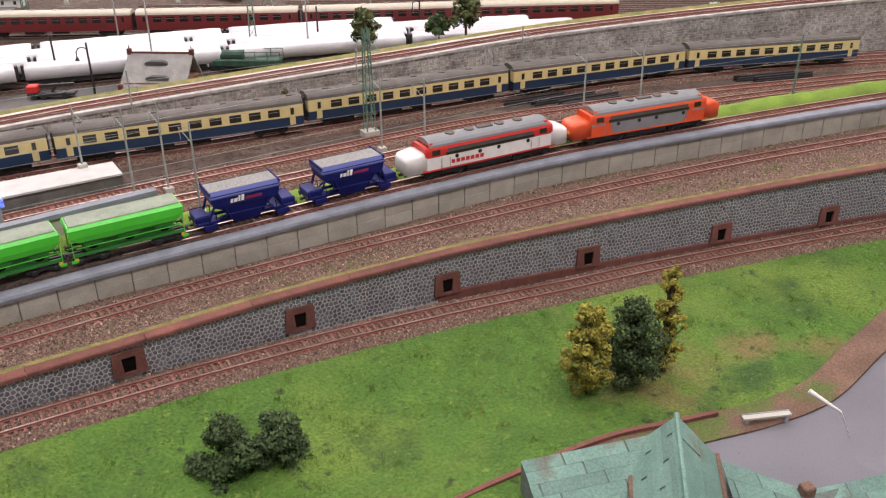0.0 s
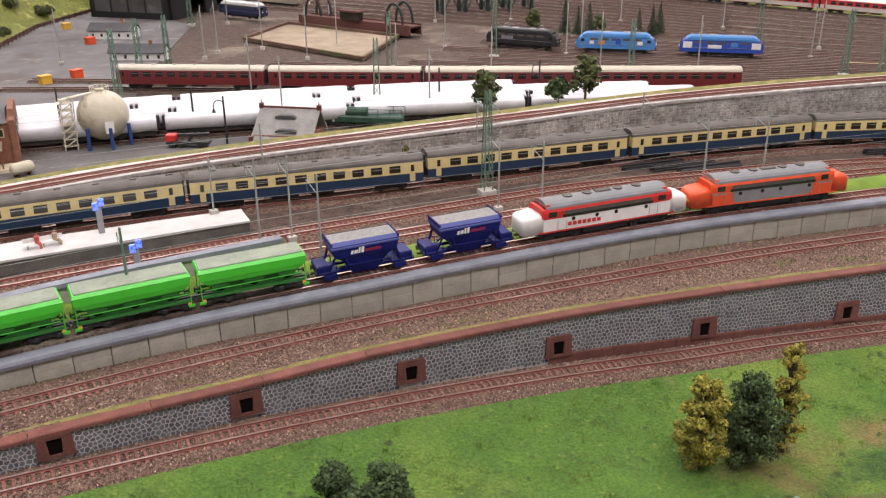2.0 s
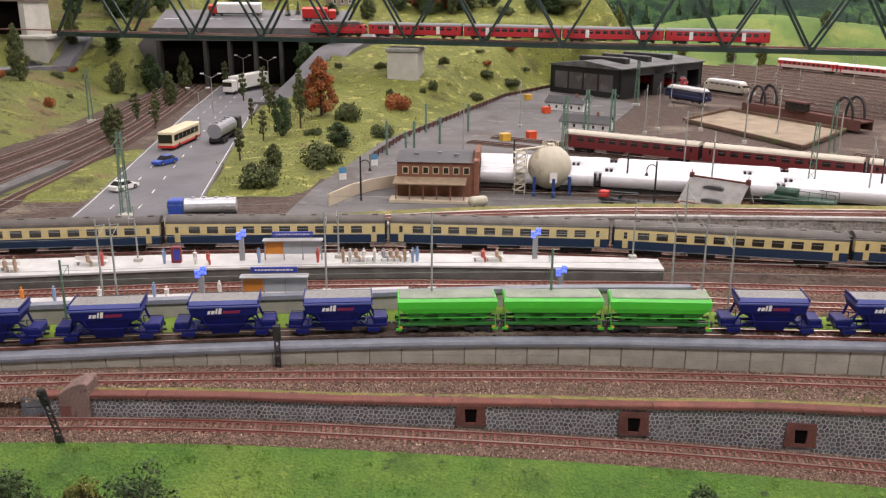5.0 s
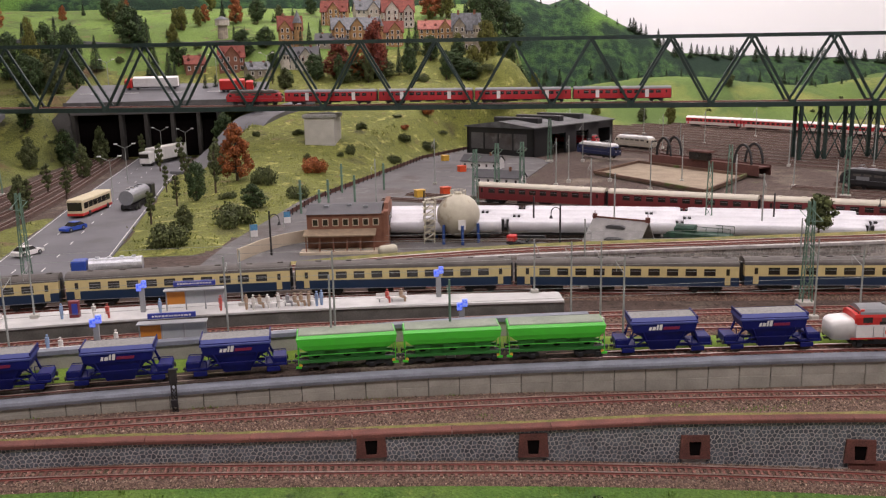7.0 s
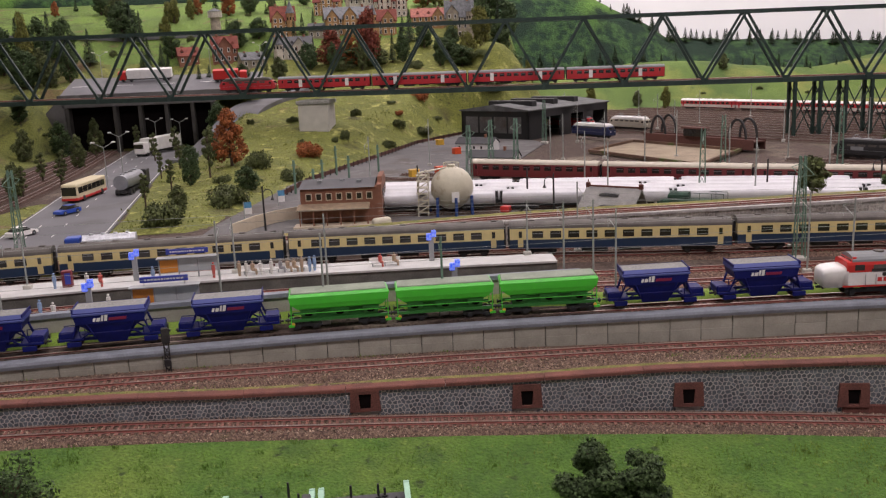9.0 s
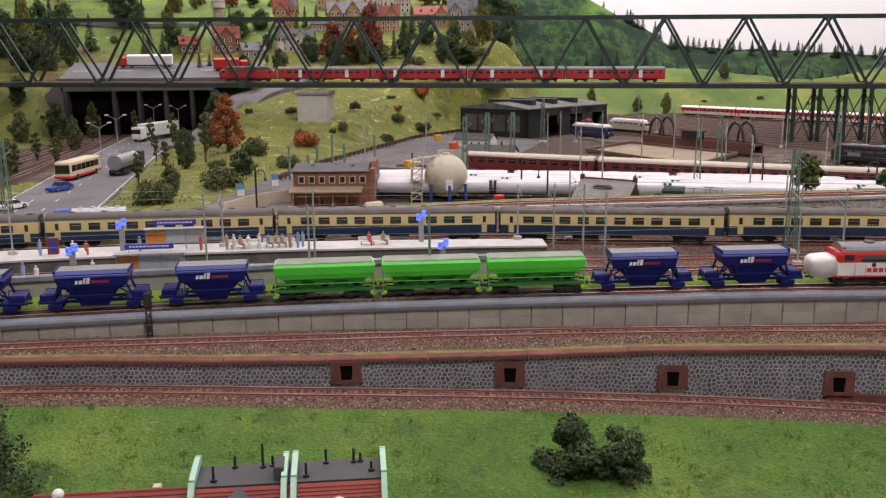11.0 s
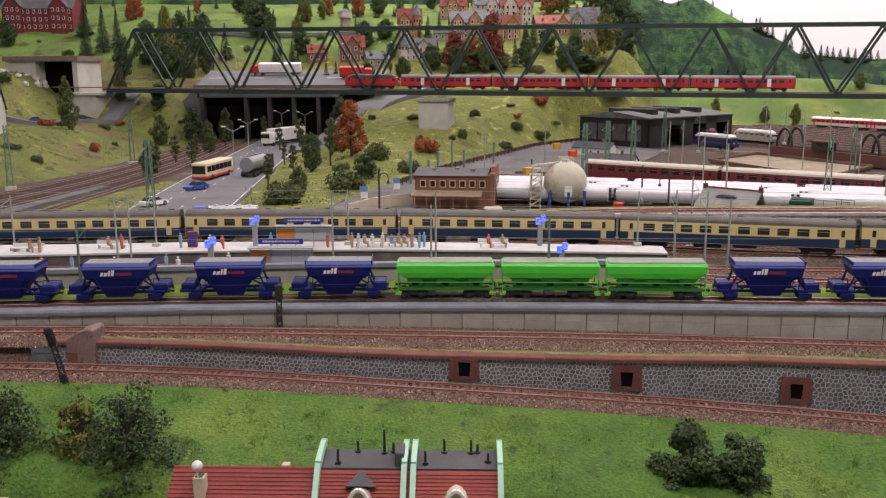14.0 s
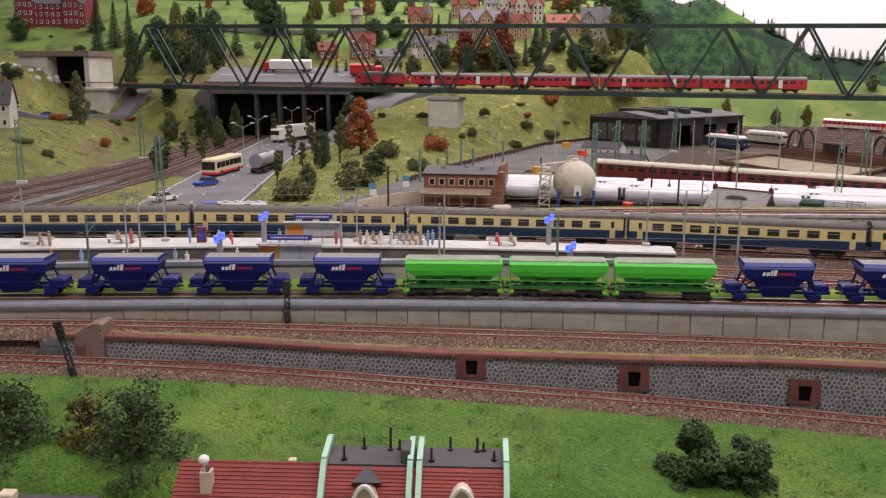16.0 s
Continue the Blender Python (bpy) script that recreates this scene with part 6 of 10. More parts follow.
def fir(label, h, w, seed, leaves=900, size=0.0035):
    rng = random.Random(seed)
    t = thing("fir_tree", label, "fir tree")
    bm = bmesh.new()
    rod(bm, (0, 0, -0.01), (0, 0, h * 0.95), h * 0.025, h * 0.004, 6)
    part("trunk", bm, BARK, t)
    verts, faces = [], []
    for _ in range(leaves):
        f = rng.random() ** 1.4
        tier = 1 - 0.22 * ((f * 7) % 1.0)
        r = w / 2 * (1 - f) * tier * rng.uniform(0.5, 1.0) + 0.0008
        a = rng.uniform(0, math.tau)
        p = Vector((math.cos(a) * r, math.sin(a) * r, h * (0.1 + 0.9 * f)))
        o = Vector((math.cos(a), math.sin(a), -0.45))
        q = Vector((-math.sin(a), math.cos(a), 0))
        s = size * rng.uniform(0.6, 1.3) * (1.1 - 0.5 * f)
        k = len(verts)
        verts += [p - o * s * 0.6, p + q * s * 0.45, p + o * s * 1.1, p - q * s * 0.45]
        faces.append((k, k + 1, k + 2, k + 3))
    me = bpy.data.meshes.new("crown")
    me.from_pydata(verts, [], faces)
    me.materials.append(LEAFS["fir"])
    cr = new("crown", me)
    cr.parent = t
    return t


def bush(label, h, w, tone, seed, leaves=700, size=0.0026):
    rng = random.Random(seed)
    blobs = [(Vector((rng.uniform(-0.42, 0.42) * w, rng.uniform(-0.34, 0.34) * w, h * rng.uniform(0.25, 0.7))), w * rng.uniform(0.13, 0.26)) for _ in range(11)]
    ob = new("bush", leaf_cloud("bush", blobs, leaves, size, LEAFS[tone], rng))
    return tagged(ob, label, "bush")


def at_ground(x, y, rz=0.0, s=1.0, z=None, wide=None):
    zz = z if z is not None else (land(x, y) if y > 1.3 else meadow_z(x, y))
    return pose(x, y, zz - 0.002, 0, 0, rz) @ Matrix.Diagonal((wide or s, wide or s, s, 1))


# front meadow
FRONT = [
    ("dark green tree of a pair in the meadow", 0.160, 0.074, "dark", 0.136, 0.556, -0.126, 16000),
    ("yellow-green autumn tree in the meadow", 0.100, 0.046, "yellow", 0.446, 0.464, None, 3400),
    ("dark green tree between two yellowing trees", 0.100, 0.060, "dark", 0.492, 0.450, None, 4600),
    ("slender yellow autumn tree", 0.122, 0.032, "yellow", 0.534, 0.446, None, 2600),
    ("dark green tree behind the slate-roofed house", 0.118, 0.08, "dark", -0.430, 0.555, -0.055, 3600),
    ("dark green tree beside the red-roofed house", 0.125, 0.085, "dark", -0.322, 0.545, -0.06, 3800),
    ("yellow-green tree beside a darker one", 0.10, 0.052, "olive", -0.37, 0.565, -0.05, 2400),
    ("dark green smaller tree of a pair in the meadow", 0.150, 0.070, "dark", 0.178, 0.545, -0.126, 15000),
    ("olive green tree at the meadow's edge", 0.09, 0.06, "olive", -0.53, 0.575, -0.05, 2600),
]
for k, (lab, h, w, tone, x, y, z, n) in enumerate(FRONT):
    t = tree(lab, h, w, tone, 40 + k, int(n * 1.8), 0.0013, 0.1, 64, fork=0.02, puff=0.88)
    t.matrix_basis = at_ground(x, y, 30 * k, 1, z)

# tufts of grass
rng = random.Random(9)
verts, faces = [], []
for _ in range(15000):
    if _ % 24 == 0:
        cx = rng.uniform(-0.75, 1.0)
        cy = t1_at(cx)[0] - 0.027 - abs(rng.gauss(0, 0.12))
        spread_r = rng.uniform(0.002, 0.009)
    x, y = cx + rng.gauss(0, spread_r), min(cy + rng.gauss(0, spread_r), t1_at(cx)[0] - 0.022)
    z = meadow_z(x, y)
    a = rng.uniform(0, math.tau)
    hgt = rng.uniform(0.0012, 0.0042)
    w = 0.0005
    k = len(verts)
    verts += [(x - w * math.cos(a), y - w * math.sin(a), z - 0.0004), (x + w * math.cos(a), y + w * math.sin(a), z - 0.0004), (x + rng.uniform(-1, 1) * 0.0012, y + rng.uniform(-1, 1) * 0.0012, z + hgt)]
    faces.append((k, k + 1, k + 2))
me = bpy.data.meshes.new("grass_tufts")
me.from_pydata(verts, [], faces)
me.materials.append(BLADE)
tagged(new("grass_tufts", me), "short green grass blades of the meadow", "grass", kind="stuff")

# flocking on the slopes
rng = random.Random(17)
verts, faces = [], []
while len(faces) < 19000:
    cx, cy = rng.uniform(-1.9, 0.9), rng.uniform(1.45, 3.6)
    if land(cx, cy) < 0.07 or noise.noise((cx * 6, cy * 6, 5.0)) < -0.15:
        continue
    cz = land(cx, cy)
    dzx, dzy = (land(cx + 0.02, cy) - cz) / 0.02, (land(cx, cy + 0.02) - cz) / 0.02
    for _ in range(9):
        dx, dy = rng.gauss(0, 0.011), rng.gauss(0, 0.011)
        x, y, z = cx + dx, cy + dy, cz + dzx * dx + dzy * dy
        a, w, hgt = rng.uniform(0, math.tau), rng.uniform(0.001, 0.0024), rng.uniform(0.0015, 0.0045)
        k = len(verts)
        verts += [(x - w * math.cos(a), y - w * math.sin(a), z - 0.002), (x + w * math.cos(a), y + w * math.sin(a), z - 0.002), (x + rng.uniform(-1, 1) * 0.002, y + rng.uniform(-1, 1) * 0.002, z + hgt)]
        faces.append((k, k + 1, k + 2))
me = bpy.data.meshes.new("slope_tufts")
me.from_pydata(verts, [], faces)
me.materials.append(mat("slope_blade", (0.225, 0.245, 0.05), (0.105, 0.12, 0.027), 0.9, 0, 5, 0.8, 300, 0.2, 0, rnd=0.4, island=True))
tagged(new("slope_tufts", me), "short yellow-green flock on the hill slopes", "grass", kind="stuff")

# hillside trees, built in a few kinds and repeated
KINDS = {}
for nm, spec in {
    "dark": ("dark green broadleaf tree on the hill", 0.13, 0.10, "dark"),
    "mid": ("mid green broadleaf tree on the hill", 0.12, 0.095, "mid"),
    "orange": ("orange autumn tree on the hill", 0.13, 0.085, "orange"),
    "red": ("red autumn tree on the hill", 0.12, 0.10, "red"),
    "yellow": ("yellow-green autumn tree on the hill", 0.11, 0.09, "olive"),
    "thin": ("slim street tree with dark leaves", 0.13, 0.05, "mid"),
}.items():
    slim = nm == "thin"
    KINDS[nm] = (tree(*spec, seed=len(nm) * 7 + ord(nm[0]), leaves=1900 if slim else 4600, size=0.0024, bare=0.30 if slim else 0.12, lumps=13 if slim else 26, fork=0.06), [False])
KINDS["fir"] = (fir("dark green fir tree on the hill", 0.13, 0.06, 5, 2400), [False])
KINDS["bush"] = (bush("dark olive spreading bush on the slope", 0.034, 0.075, "mid", 8, 2300, 0.0020), [False])
KINDS["redbush"] = (bush("rusty orange autumn bush on the slope", 0.034, 0.07, "orange", 9, 1900, 0.0021), [False])


def plant(kind, x, y, s=1.0, rz=0.0, z=None, wide=None):
    ob, used = KINDS[kind]
    m = at_ground(x, y, rz, s, z, wide)
    if used[0]:
        return copy_thing(ob, m)
    used[0] = True
    ob.matrix_basis = m
    return ob
# ---- masts and station furniture ----


def pole_mast(label, h=0.098, r=0.0014, arm=0.03, material=GREY_STEEL):
    m = thing("catenary_mast", label, "mast", group="catenary masts")
    bm = bmesh.new()
    box(bm, -0.005, 0.005, -0.004, 0.004, -0.008, 0.0045, bev=0.0006)
    part("plinth", bm, PALE, m, "pale concrete plinth")
    bm = bmesh.new()
    rod(bm, (0, 0, 0.004), (0, 0, h), r, r * 0.7, 8)
    part("post", bm, material, m)
    if arm:
        bm = bmesh.new()
        rod(bm, (0, 0, h * 0.93), (0, arm, h * 0.86), 0.0004, 0.0004, 5)
        rod(bm, (0, 0, h * 0.78), (0, arm, h * 0.86), 0.0004, 0.0004, 5)
        rod(bm, (0, arm, h * 0.86), (0, arm * 0.9, h * 0.74), 0.0003, 0.0003, 5)
        part("bracket_arm", bm, material, m)
    return m


def lattice_mast(label, h=0.135, w=0.011, arm=0.0):
    m = thing("lattice_mast", label, "mast", group="lattice masts")
    bm = bmesh.new()
    box(bm, -w * 0.9, w * 0.9, -w * 0.7, w * 0.7, -0.008, 0.004, bev=0.0006)
    part("plinth", bm, PALE, m, "pale concrete plinth")
    cs = ((-1, -1), (1, -1), (1, 1), (-1, 1))
    for a, b in cs:
        bm = bmesh.new()
        bar(bm, (a * w / 2, b * w / 2, 0.004), (a * w / 4, b * w / 4, h), 0.0014, 0.0014)
        part("corner_post", bm, GREEN_STEEL, m)
    bm = bmesh.new()
    n = 8
    for k in range(n):
        z0, z1 = 0.004 + (h - 0.004) * k / n, 0.004 + (h - 0.004) * (k + 1) / n
        f0, f1 = w / 2 * (1 - 0.5 * z0 / h), w / 2 * (1 - 0.5 * z1 / h)
        for (a, b), (c, d) in zip(cs, cs[1:] + cs[:1]):
            p, q = ((a, b), (c, d)) if k % 2 else ((c, d), (a, b))
            bar(bm, (p[0] * f0, p[1] * f0, z0), (q[0] * f1, q[1] * f1, z1), 0.0007, 0.0007)
    tagged(part("lacing", bm, GREEN_STEEL, m), kind="stuff")
    if arm:
        bm = bmesh.new()
        for s in (-1, 1):
            rod(bm, (0, 0, h * 0.93), (0, s * arm, h * 0.86), 0.0005, 0.0005, 5)
            rod(bm, (0, 0, h * 0.8), (0, s * arm, h * 0.86), 0.0005, 0.0005, 5)
        part("bracket_arm", bm, GREEN_STEEL, m)
    return m


def yard_lamp(label, h=0.076, neck=True):
    m = thing("yard_lamp", label, "lamp", group="yard lamps")
    bm = bmesh.new()
    rod(bm, (0, 0, -0.005), (0, 0, h), 0.0019, 0.0014, 8)
    part("post", bm, BLACKP, m)
    if neck:
        bm = bmesh.new()
        pts = [(0, 0, h * 0.8)] + [(-0.008 + 0.008 * math.cos(a), 0, h * 0.82 + 0.008 * math.sin(a)) for a in np.linspace(0, math.pi, 7)] + [(-0.016, 0, h * 0.74)]
        for a, b in zip(pts, pts[1:]):
            rod(bm, a, b, 0.0008, 0.0008, 6)
        g = part("gooseneck", bm, BLACKP, m)
        bm = bmesh.new()
        rod(bm, (-0.016, 0, h * 0.75), (-0.016, 0, h * 0.68), 0.0012, 0.0034, 10)
        part("lamp_shade", bm, BLACKP, g)
    return m


def spread(ob, poses):
    ob.matrix_basis = poses[0]
    for m in poses[1:]:
        copy_thing(ob, m)


spread(pole_mast("thin grey-green catenary mast on a pale plinth", 0.1), [pose(x, y, z, 0, 0, rz) for x, y, z, rz in ((0.249, 0.829, 0.071, 0), (0.516, 0.797, 0.073, -8), (0.774, 0.79, 0.073, -14), (0.835, 0.747, 0.076, -16), (0.249, 0.914, YZ - 0.004, 0), (0.506, 0.872, YZ - 0.004, -8), (0.274, 1.068, YZ - 0.004, 180), (0.558, 1.003, YZ - 0.004, 170), (0.799, 0.938, YZ - 0.004, 165), (-0.08, 0.826, 0.066, 0), (-0.202, 0.930, YZ - 0.004, 0), (-0.441, 0.905, YZ - 0.004, 0), (-0.456, 0.902, YZ - 0.004, 0), (-0.076, 0.932, YZ - 0.004, 0), (0.214, 0.922, YZ - 0.004, 0))])
spread(pole_mast("green catenary mast beside the wall track", 0.088, 0.0017, 0.022, GREEN_STEEL), [pose(-0.462, 0.806, 0.064), pose(0.05, 0.826, 0.066), pose(1.06, 0.66, 0.08, 0, 0, -18)])
spread(pole_mast("slim grey platform mast with bracket", 0.072, 0.0013, 0.025), [pose(x, y, PZ, 0, 0, 180) for x, y in ((0.187, 1.004), (-0.193, 1.02), (-0.446, 1.012), (-0.62, 0.985))])
spread(lattice_mast("green lattice catenary mast on a pale plinth", 0.135, 0.012, 0.04), [pose(x, y, YZ - 0.004, 0, 0, rz) for x, y, rz in ((0.531, 0.936, -10), (-0.547, 1.30, 0), (0.593, 1.376, -25), (0.76, 1.65, -30), (0.30, 1.85, -30), (0.36, 1.86, -30), (0.618, 2.62, -35), (1.1, 1.295, -35), (1.079, 1.736, -40), (1.571, 1.164, -42), (1.526, 1.052, -42), (1.51, 0.997, -42), (0.23, 1.73, -30), (-0.93, 2.3, 10), (-1.0, 1.75, 20), (1.7, 1.5, -45))])
YARD_A = ((0.45, 1.62, 150), (0.88, 1.45, 150), (0.55, 2.15, 150), (0.7, 1.95, 150), (1.0, 2.5, 140), (1.25, 2.3, 140), (1.2, 1.5, 140), (1.35, 1.75, 140), (1.45, 2.2, 135), (1.7, 2.0, 130), (1.85, 1.75, 130), (1.6, 2.6, 130), (1.9, 2.5, 130), (1.3, 3.0, 130), (1.1, 2.9, 130), (1.8, 1.4, 130), (2.0, 1.2, 125), (0.42, 1.38, 160), (0.66, 1.31, 160), (0.02, 1.75, 160), (0.72, 2.6, 140), (1.6, 3.2, 130), (2.0, 3.1, 130), (0.9, 3.4, 130), (1.25, 3.5, 130), (0.2, 2.2, 160))
YARD_B = ((1.33, 1.34, 140), (1.68, 1.33, 140), (1.24, 1.67, 140), (2.2, 1.46, 130), (0.5, 2.09, 150), (0.66, 2.14, 150), (0.75, 1.6, 150), (1.05, 1.91, 150), (0.83, 2.07, 150))
spread(pole_mast("slender grey yard mast among the sidings", 0.12, 0.0016, 0.03), [pose(x, y, YZ - 0.004, 0, 0, rz) for x, y, rz in YARD_A + YARD_B])
spread(yard_lamp("black gooseneck yard lamp"), [pose(x, y, 0.068, 0, 0, rz) for x, y, rz in ((0.314, 1.35, 0), (-0.18, 1.40, 180), (0.9, 1.32, 0))])
spread(yard_lamp("plain black lamp post in the yard", 0.08, False), [pose(x, y, 0.068) for x, y in ((0.284, 1.42), (0.1, 1.54), (0.70, 1.345))])

# black signals
def signal(label, h, back):
    """A colour-light signal on a slim lattice post."""
    s = thing("railway_signal", label, "signal")
    bm = bmesh.new()
    for x in (-0.0024, 0.0024):
        box(bm, x - 0.0006, x + 0.0006, -0.0008, 0.0008, -0.01, h)
    n = max(4, int(h / 0.006))
    for k in range(n):
        za, zb = h * k / n, h * (k + 1) / n
        bar(bm, (-0.0024, 0, za), (0.0024, 0, zb), 0.0008, 0.0008)
        bar(bm, (0.0024, 0, za), (-0.0024, 0, zb), 0.0008, 0.0008)
    part("post", bm, IRON, s)
    bm = bmesh.new()
    box(bm, -0.0042, 0.0042, -0.0016, 0.0016, h - 0.004, h + 0.013, bev=0.0012)
    hd = part("signal_head", bm, IRON, s)
    for x, z in ((-0.0018, h + 0.0095), (0.0018, h + 0.0045), (0, h)):
        bm = bmesh.new()
        rod(bm, (x, back * 0.0016, z), (x, back * 0.0042, z), 0.0013, 0.0015, 10)
        part("lens_hood", bm, BLACKP, hd)
    bm = bmesh.new()
    box(bm, -0.0035, 0.0035, -0.0030, -0.0008, 0.008, 0.016, bev=0.0006)
    part("relay_box", bm, IRON, s)
    return s


IRON = mat("dark_iron", (0.045, 0.042, 0.044), (0.025, 0.023, 0.025), 0.6, 0.2, 200, 0.8, 900, 0.15, 0.1, 0.0002)
signal("black colour-light signal standing against the concrete wall", 0.036, 1).matrix_basis = pose(-0.241, 0.777, 0.040)
signal("black colour-light signal leaning at the meadow's edge", 0.050, -1).matrix_basis = pose(-0.424, 0.668, 0.014, 4, -11, 0)


def lit_sign(label, h=0.036):
    s = thing("lit_sign_pillar", label, "sign", group="lit platform signs")
    bm = bmesh.new()
    box(bm, -0.0032, 0.0032, -0.0018, 0.0018, 0, h, bev=0.0004)
    part("pillar", bm, mat_grey, s, "grey pillar")
    for dx, dz in ((-0.003, -0.002), (0.0035, 0.002)):
        bm = bmesh.new()
        box(bm, dx - 0.0030, dx + 0.0030, -0.0030, 0.0002, h - 0.006 + dz, h + 0.003 + dz, bev=0.0003)
        part("lit_panel", bm, LIT, s, "glowing blue panel")
    return s


mat_grey = paint("furniture_grey", (0.32, 0.33, 0.34), 0.6)
spread(lit_sign("platform sign pillar with glowing blue panels"), [pose(-0.315, 1.012, PZ), pose(0.06, 1.008, PZ), pose(-0.335, 0.868, 0.083), pose(0.075, 0.905, 0.068), pose(-0.72, 0.985, PZ)])


def shelter(label):
    s = thing("platform_shelter", label, "shelter", group="platform shelters")
    for x in (-0.036, -0.012, 0.012, 0.036):
        bm = bmesh.new()
        box(bm, x - 0.0008, x + 0.0008, -0.0008, 0.0008, 0, 0.026)
        part("post", bm, mat_grey, s)
    for k, (a, b, m) in enumerate(((-0.035, -0.013, WOODY), (-0.011, 0.011, mat_pane), (0.013, 0.035, mat_pane))):
        bm = bmesh.new()
        box(bm, a, b, -0.0005, 0.0005, 0.008, 0.024)
        part("panel", bm, m, s, "orange panel" if k == 0 else "hazy glass panel")
    bm = bmesh.new()
    box(bm, -0.038, 0.038, -0.007, 0.007, 0.026, 0.0272)
    part("roof", bm, mat_grey, s)
    bm = bmesh.new()
    box(bm, -0.026, 0.026, -0.0012, 0.0012, 0.031, 0.0375, bev=0.0003)
    sg = part("name_board", bm, BLUES, s, "dark blue board with white lettering bars")
    rng = random.Random(3)
    x = -0.021
    while x < 0.02:
        w = rng.uniform(0.0015, 0.004)
        bm = bmesh.new()
        box(bm, x, x + w, -0.0016, -0.0012, 0.0334, 0.0351)
        part("lettering_bar", bm, WHITEP, sg)
        x += w + 0.001
    for x in (-0.022, 0.022):
        bm = bmesh.new()
        rod(bm, (x, 0, 0.027), (x, 0, 0.032), 0.0004, 0.0004, 5)
        part("board_stay", bm, mat_grey, s)
    return s


mat_pane = paint("hazy_pane", (0.42, 0.45, 0.47), 0.25)
spread(shelter("glazed platform shelter with orange panel and blue name board"), [pose(-0.25, 1.012, PZ), pose(-0.255, 0.874, 0.083)])


def bench(label):
    b = thing("platform_bench", label, "bench", group="platform benches")
    for n, a in (("seat", (-0.02, 0.02, -0.0035, 0.0035, 0.0046, 0.0056)), ("backrest", (-0.02, 0.02, 0.0032, 0.0042, 0.006, 0.0105))):
        bm = bmesh.new()
        box(bm, *a)
        part(n, bm, WHITEP, b)
    for x in (-0.016, 0.0, 0.016):
        bm = bmesh.new()
        box(bm, x - 0.0006, x + 0.0006, -0.003, 0.003, 0, 0.0046)
        part("leg", bm, mat_grey, b)
    return b


spread(bench("white slatted platform bench"), [pose(x, y, PZ) for x, y in ((-0.165, 1.006), (-0.122, 1.006), (-0.002, 1.0), (-0.60, 0.978), (-0.50, 0.998))])


def figurine(k, sit):
    bm = bmesh.new()
    if sit:
        rod(bm, (0, 0, 0.005), (0, 0, 0.0135), 0.0023, 0.0028, 8)
        rod(bm, (0, 0, 0.006), (0, -0.0055, 0.006), 0.0022, 0.0018, 8)
        rod(bm, (0, -0.0055, 0.0065), (0, -0.006, 0.0), 0.0016, 0.0012, 8)
        ball(bm, (0, 0, 0.0158), 0.0016, 1)
    else:
        rod(bm, (0, 0, 0.0), (0, 0, 0.010), 0.0016, 0.0022, 8)
        rod(bm, (0, 0, 0.010), (0, 0, 0.0165), 0.0026, 0.0022, 8)
        ball(bm, (0, 0, 0.0187), 0.0016, 1)
    cols = ("blue", "white", "red", "orange", "tan", "grey")
    return solo("figurine", bm, FIGS[k], "tiny %s painted %s figurine on the platform" % (cols[k], "seated" if sit else "standing"), "figurine", group="platform figurines")


spots = [(4, 0, -0.186, 0.998), (1, 0, -0.177, 0.994), (4, 1, -0.170, 1.004), (1, 1, -0.160, 1.004), (1, 0, -0.146, 0.997), (5, 1, -0.135, 1.004), (4, 1, -0.126, 1.004), (4, 1, -0.118, 1.004), (4, 0, -0.108, 0.998), (0, 0, -0.098, 0.996), (0, 0, -0.092, 1.0), (2, 1, -0.008, 0.999), (4, 1, 0.010, 0.999), (4, 1, -0.596, 0.976), (4, 0, -0.582, 0.972), (2, 0, -0.485, 0.994), (4, 1, -0.503, 0.996), (0, 0, -0.41, 1.0), (2, 0, -0.218, 1.0), (0, 0, -0.292, 1.0), (1, 1, -0.372, 1.002), (2, 1, -0.355, 0.998)]
spots2 = [(3, 0, -0.531, 0.866), (0, 0, -0.497, 0.868), (1, 1, -0.449, 0.872), (0, 0, -0.39, 0.876), (1, 1, -0.375, 0.872), (1, 0, -0.318, 0.88)]
for k, sit, x, y in spots:
    figurine(k, sit).matrix_basis = pose(x, y, PZ, 0, 0, 13 * k)
for k, sit, x, y in spots2:
    figurine(k, sit).matrix_basis = pose(x, y, 0.083, 0, 0, 13 * k)
vm = thing("vending_machine", "dark red and blue vending machine on the platform", "vending machine", pose(-0.396, 1.006, PZ))
bm = bmesh.new()
box(bm, -0.006, 0.006, -0.004, 0.004, 0, 0.021, bev=0.0006)
part("cabinet", bm, paint("vending_red", (0.2, 0.03, 0.04)), vm)
bm = bmesh.new()
box(bm, -0.002, 0.0048, -0.0046, -0.004, 0.004, 0.018)
part("front_panel", bm, BLUES, vm, "dark blue front")
# ---- contact wires ----
for lab, p, z in (("thin contact wire over the platform track", T5, 0.062), ("thin contact wire over the express track", T6, 0.062), ("thin contact wire over the yard track", T7, 0.062), ("thin contact wire over the wall track", T3, 0.066)):
    cwire = thing("contact_wire", lab, "wire", kind="structure")
    for nm, dz in (("lower_wire", 0.0), ("carrier_wire", 0.011)):
        bm = bmesh.new()
        q = p[::8]
        for a, b in zip(q, q[1:]):
            bar(bm, a + Vector((0, 0, z + dz)), b + Vector((0, 0, z + dz)), 0.00035, 0.00035)
        part(nm, bm, GREY_STEEL, cwire)

